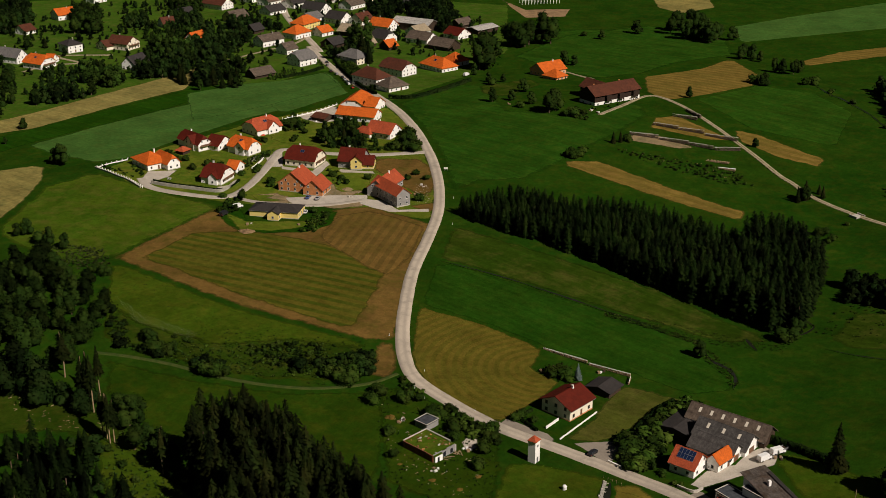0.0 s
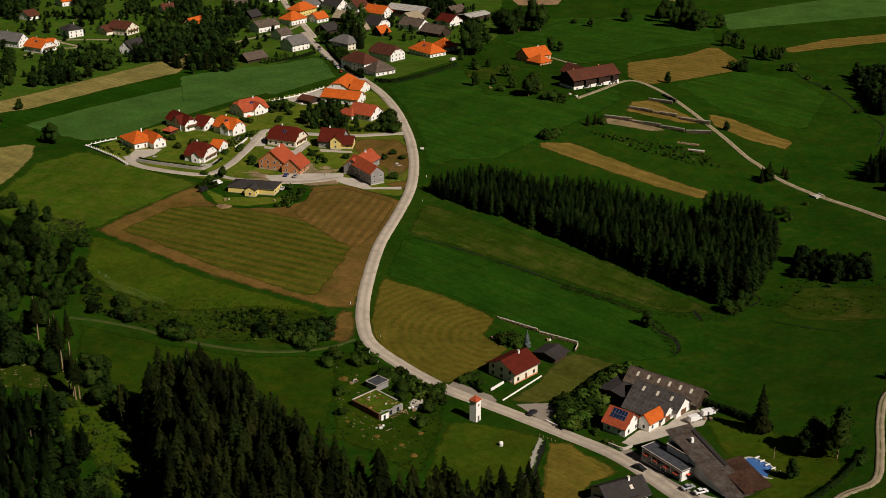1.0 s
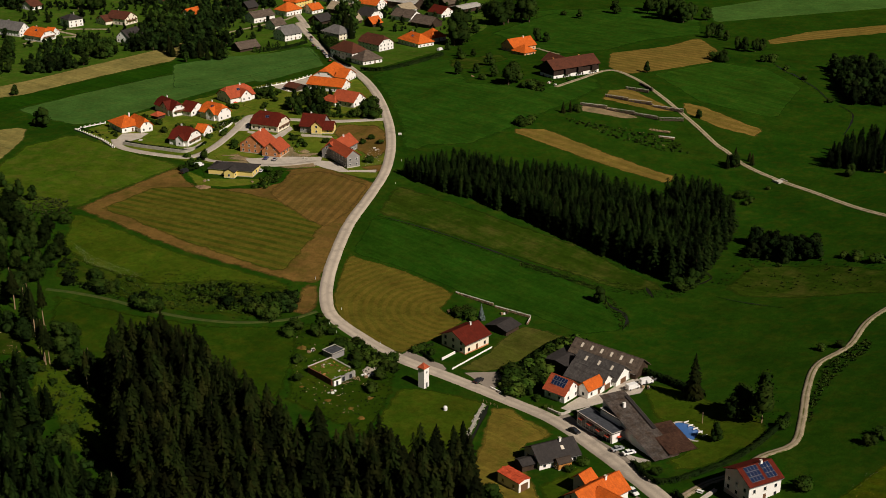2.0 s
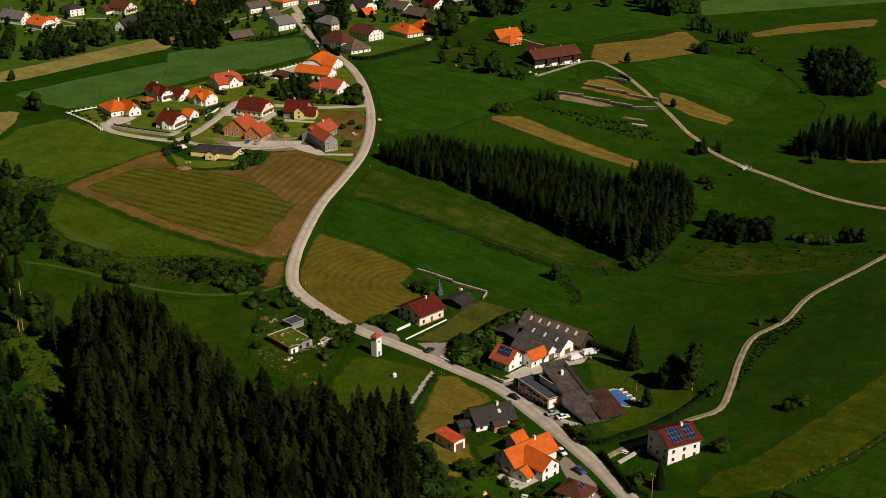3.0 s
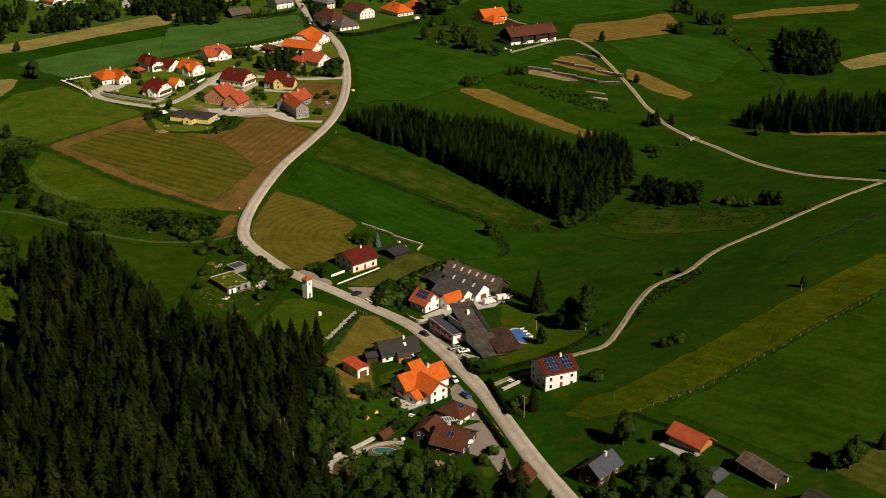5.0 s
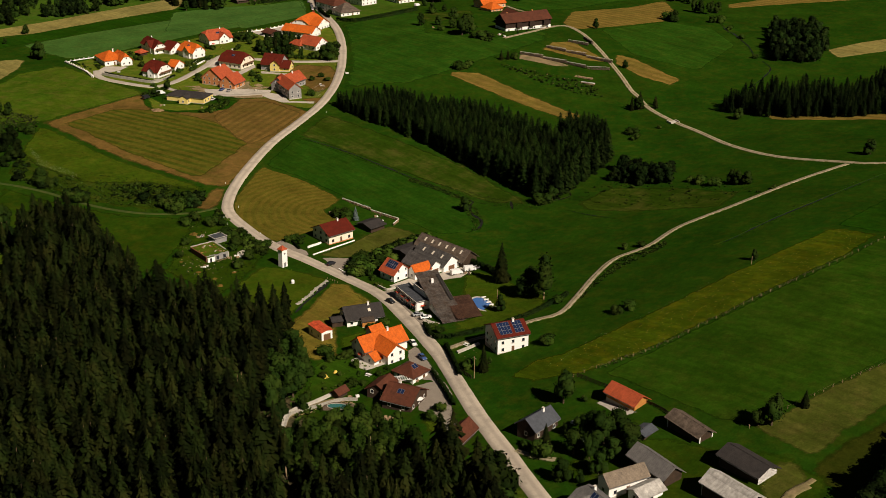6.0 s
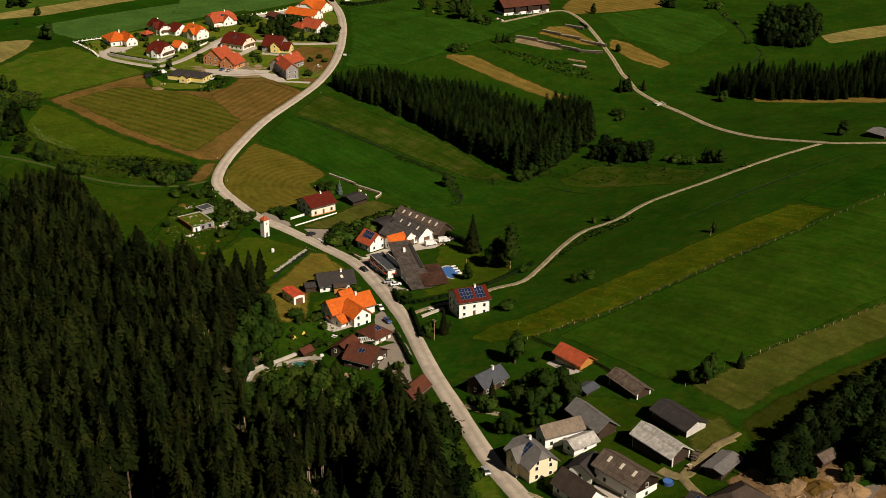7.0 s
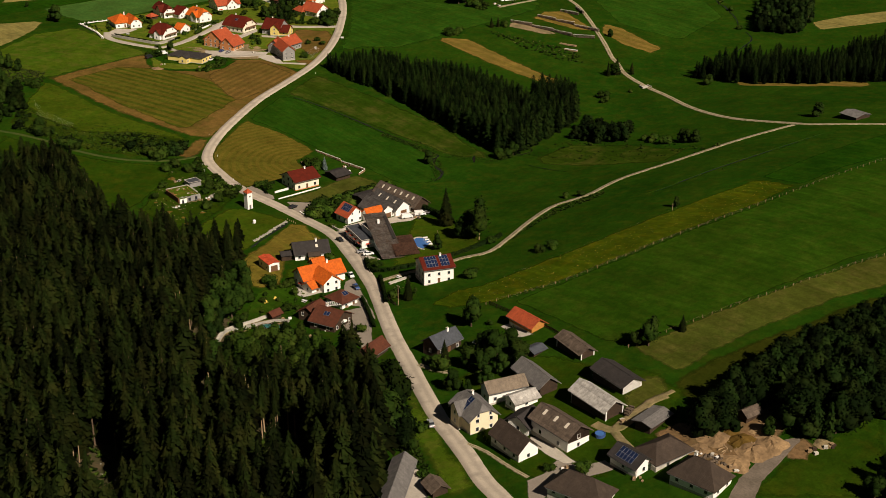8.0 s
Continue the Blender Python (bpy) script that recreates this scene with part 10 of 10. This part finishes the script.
stream("dark ditch beside the wood", [(-193.1, 411.3), (-187.9, 419.5), (-187.1, 427.2), (-191.3, 431.0)], 1.2)
stream("dark ditch bend in the meadow", [(-203.5, 404.1), (-198.8, 400.0), (-194.8, 396.9)], 1.3)
stream("dark field ditch on the far slope", [(-358.8, 764.0), (-330.0, 737.4), (-321.5, 733.4), (-307.0, 722.3), (-291.6, 710.4), (-272.8, 690.9)], 0.8)
stream("dark bend of the field ditch", [(-266.2, 689.2), (-252.0, 678.0), (-243.3, 658.2), (-237.5, 639.6)], 0.8)
stream("dark ditch across the pasture", [(-78.9, 392.0), (-76.7, 403.3), (-76.2, 427.3), (-73.9, 454.4), (-72.8, 476.6), (-71.8, 504.2)], 0.9)
stream("thin dark drain in the meadow", [(-336.0, 376.9), (-303.6, 383.4), (-265.9, 387.6), (-230.3, 390.5)], 0.8)
stream("thin drain in the wet meadow", [(-174.9, 411.5), (-161.7, 411.3), (-145.6, 412.4)], 0.4)
patio_table((-103.8, 240.5), 20)
patio_table((-81.0, 241.6), 70)
patio_table((-96.3, 278.0), 10)
patio_table((-25.0, 262.4), 40)
patio_table((-545.3, 410.8), 0)
patio_table((-511.2, 365.2), 30)
patio_table((-111.4, 250.6), 60)
patio_table((-26.6, 257.6), 10)
parasol((-75.3, 238.4), "frame_white")
parasol((-116.2, 247.4), "awning_red")
parasol((-15.4, 250.0), "frame_white")
parasol((-531.7, 445.8), "awning_red")
crate_pile((93.9, 278.1), 30, 6)
crate_pile((92.4, 273.0), 0, 5)
crate_pile((-76.3, 232.3), 52, 6)
crate_pile((-74.4, 226.0), 85, 6)
crate_pile((-95.1, 227.0), 4, 5)
crate_pile((-89.5, 248.4), 40, 5)
crate_pile((-149.9, 328.1), 70, 5)
crate_pile((-173.2, 316.7), 40, 4)
crate_pile((-257.6, 268.9), 35, 7)
crate_pile((-241.9, 274.7), 40, 6)
crate_pile((-229.1, 270.0), 0, 5)
crate_pile((-227.9, 253.1), 30, 5)
crate_pile((-533.7, 488.7), 50, 6)
crate_pile((-429.9, 348.9), 20, 5)
crate_pile((-413.0, 365.1), 20, 4)
crate_pile((-423.8, 408.6), 20, 6)
crate_pile((-402.0, 432.2), 15, 7)
crate_pile((-407.5, 443.6), 16, 6)
crate_pile((45.9, 249.8), 50, 5)
crate_pile((50.6, 223.9), 70, 4)
crate_pile((68.5, 232.8), 80, 4)
crate_pile((71.6, 253.0), 40, 6)
crate_pile((82.9, 253.1), 10, 6)
crate_pile((76.5, 254.0), 70, 5)
crate_pile((-222.9, 341.2), 0, 5)
crate_pile((-228.8, 344.5), 75, 4)
crate_pile((-244.8, 331.7), 5, 5)
crate_pile((-147.2, 264.1), 40, 4)
crate_pile((-413.4, 596.7), 25, 6)
crate_pile((-406.9, 596.1), 40, 5)
crate_pile((-460.4, 578.2), 0, 5)
trailer((-151.6, 333.4), 80, "metal_grey")
trailer((-420.9, 590.1), 60, "metal_grey")
marker_post((-275.3, 299.8))
marker_post((-269.5, 288.3))
marker_post((-261.9, 285.2))
marker_post((-243.8, 290.8))
marker_post((-303.2, 310.6))
marker_post((-361.0, 413.1))
marker_post((-383.7, 439.8))
pergola((-90.6, 242.9), 64, 9.0, 3.2)
culvert((-226.5, 551.5), -20)
shell_ruin(-238.3, 261.7, 177, 13.6, 10.7)
debris("dark boards and beams in the excavation", "logs_old", [(70.0, 251.5), (80.0, 256.5), (85.1, 255.3), (79.8, 250.1)], 60, 0.9)
debris("boards and stones in the excavation", "logs", [(68.6, 260.9), (76.5, 270.0), (83.2, 270.9), (83.6, 258.9), (74.9, 255.9)], 50, 0.7)
debris("stones and boards along the garden wall", "logs", [(-95.8, 203.3), (-95.9, 208.7), (-93.5, 221.4), (-90.3, 225.5), (-94.6, 227.9), (-98.7, 219.4), (-100.5, 207.9)], 46, 0.5)
debris("pale rocks of the terraced garden", "soil_dirt", [(-97.1, 274.0), (-94.4, 278.3), (-84.7, 274.3), (-82.9, 270.6), (-89.6, 269.6)], 16, 0.3)
debris("pale felled timber and stones on the forest floor", "logs", [(-78.2, 181.4), (-72.6, 194.8), (-23.9, 185.9), (-16.7, 173.9), (-63.9, 173.8)], 60, 0.56)
debris("pale felled timber and stones on the forest floor", "stone", [(-53.6, 129.1), (-52.0, 142.1), (-35.3, 173.5), (-6.7, 157.3), (-31.3, 122.9)], 70, 0.56)
debris("pale rubble lining of the ditch", "stone", [(-185.8, 283.4), (-183.9, 283.4), (-180.2, 276.4), (-175.9, 268.8), (-171.2, 260.0), (-173.0, 259.2), (-177.8, 268.2), (-182.3, 275.9)], 230, 0.62)
debris("felled branches in the clearing", "logs", [(-373.1, 188.7), (-343.5, 203.1), (-322.5, 199.8), (-341.5, 182.3)], 60, 0.4)
debris("rubble and boards in the wild garden", "logs", [(-271.8, 272.6), (-240.4, 276.3), (-212.9, 262.2), (-206.4, 241.6), (-240.3, 246.8)], 70, 0.36)
debris("rubble stones in the wild garden", "stone", [(-271.8, 272.6), (-240.4, 276.3), (-212.9, 262.2), (-206.4, 241.6), (-240.3, 246.8)], 70, 0.28)
debris("rubble and timber in the scrub bank", "soil_dirt", [(-362.6, 554.2), (-332.9, 563.8), (-303.6, 572.1), (-297.7, 556.1), (-328.5, 545.7)], 50, 0.45)
debris("spoil and stones on the building plot", "stone", [(-442.7, 415.2), (-420.4, 417.0), (-410.7, 403.3), (-430.0, 391.7)], 100, 0.32)
debris("rubble by the grey house", "stone", [(-413.3, 444.4), (-404.8, 445.7), (-388.1, 428.0), (-392.6, 422.1)], 60, 0.32)
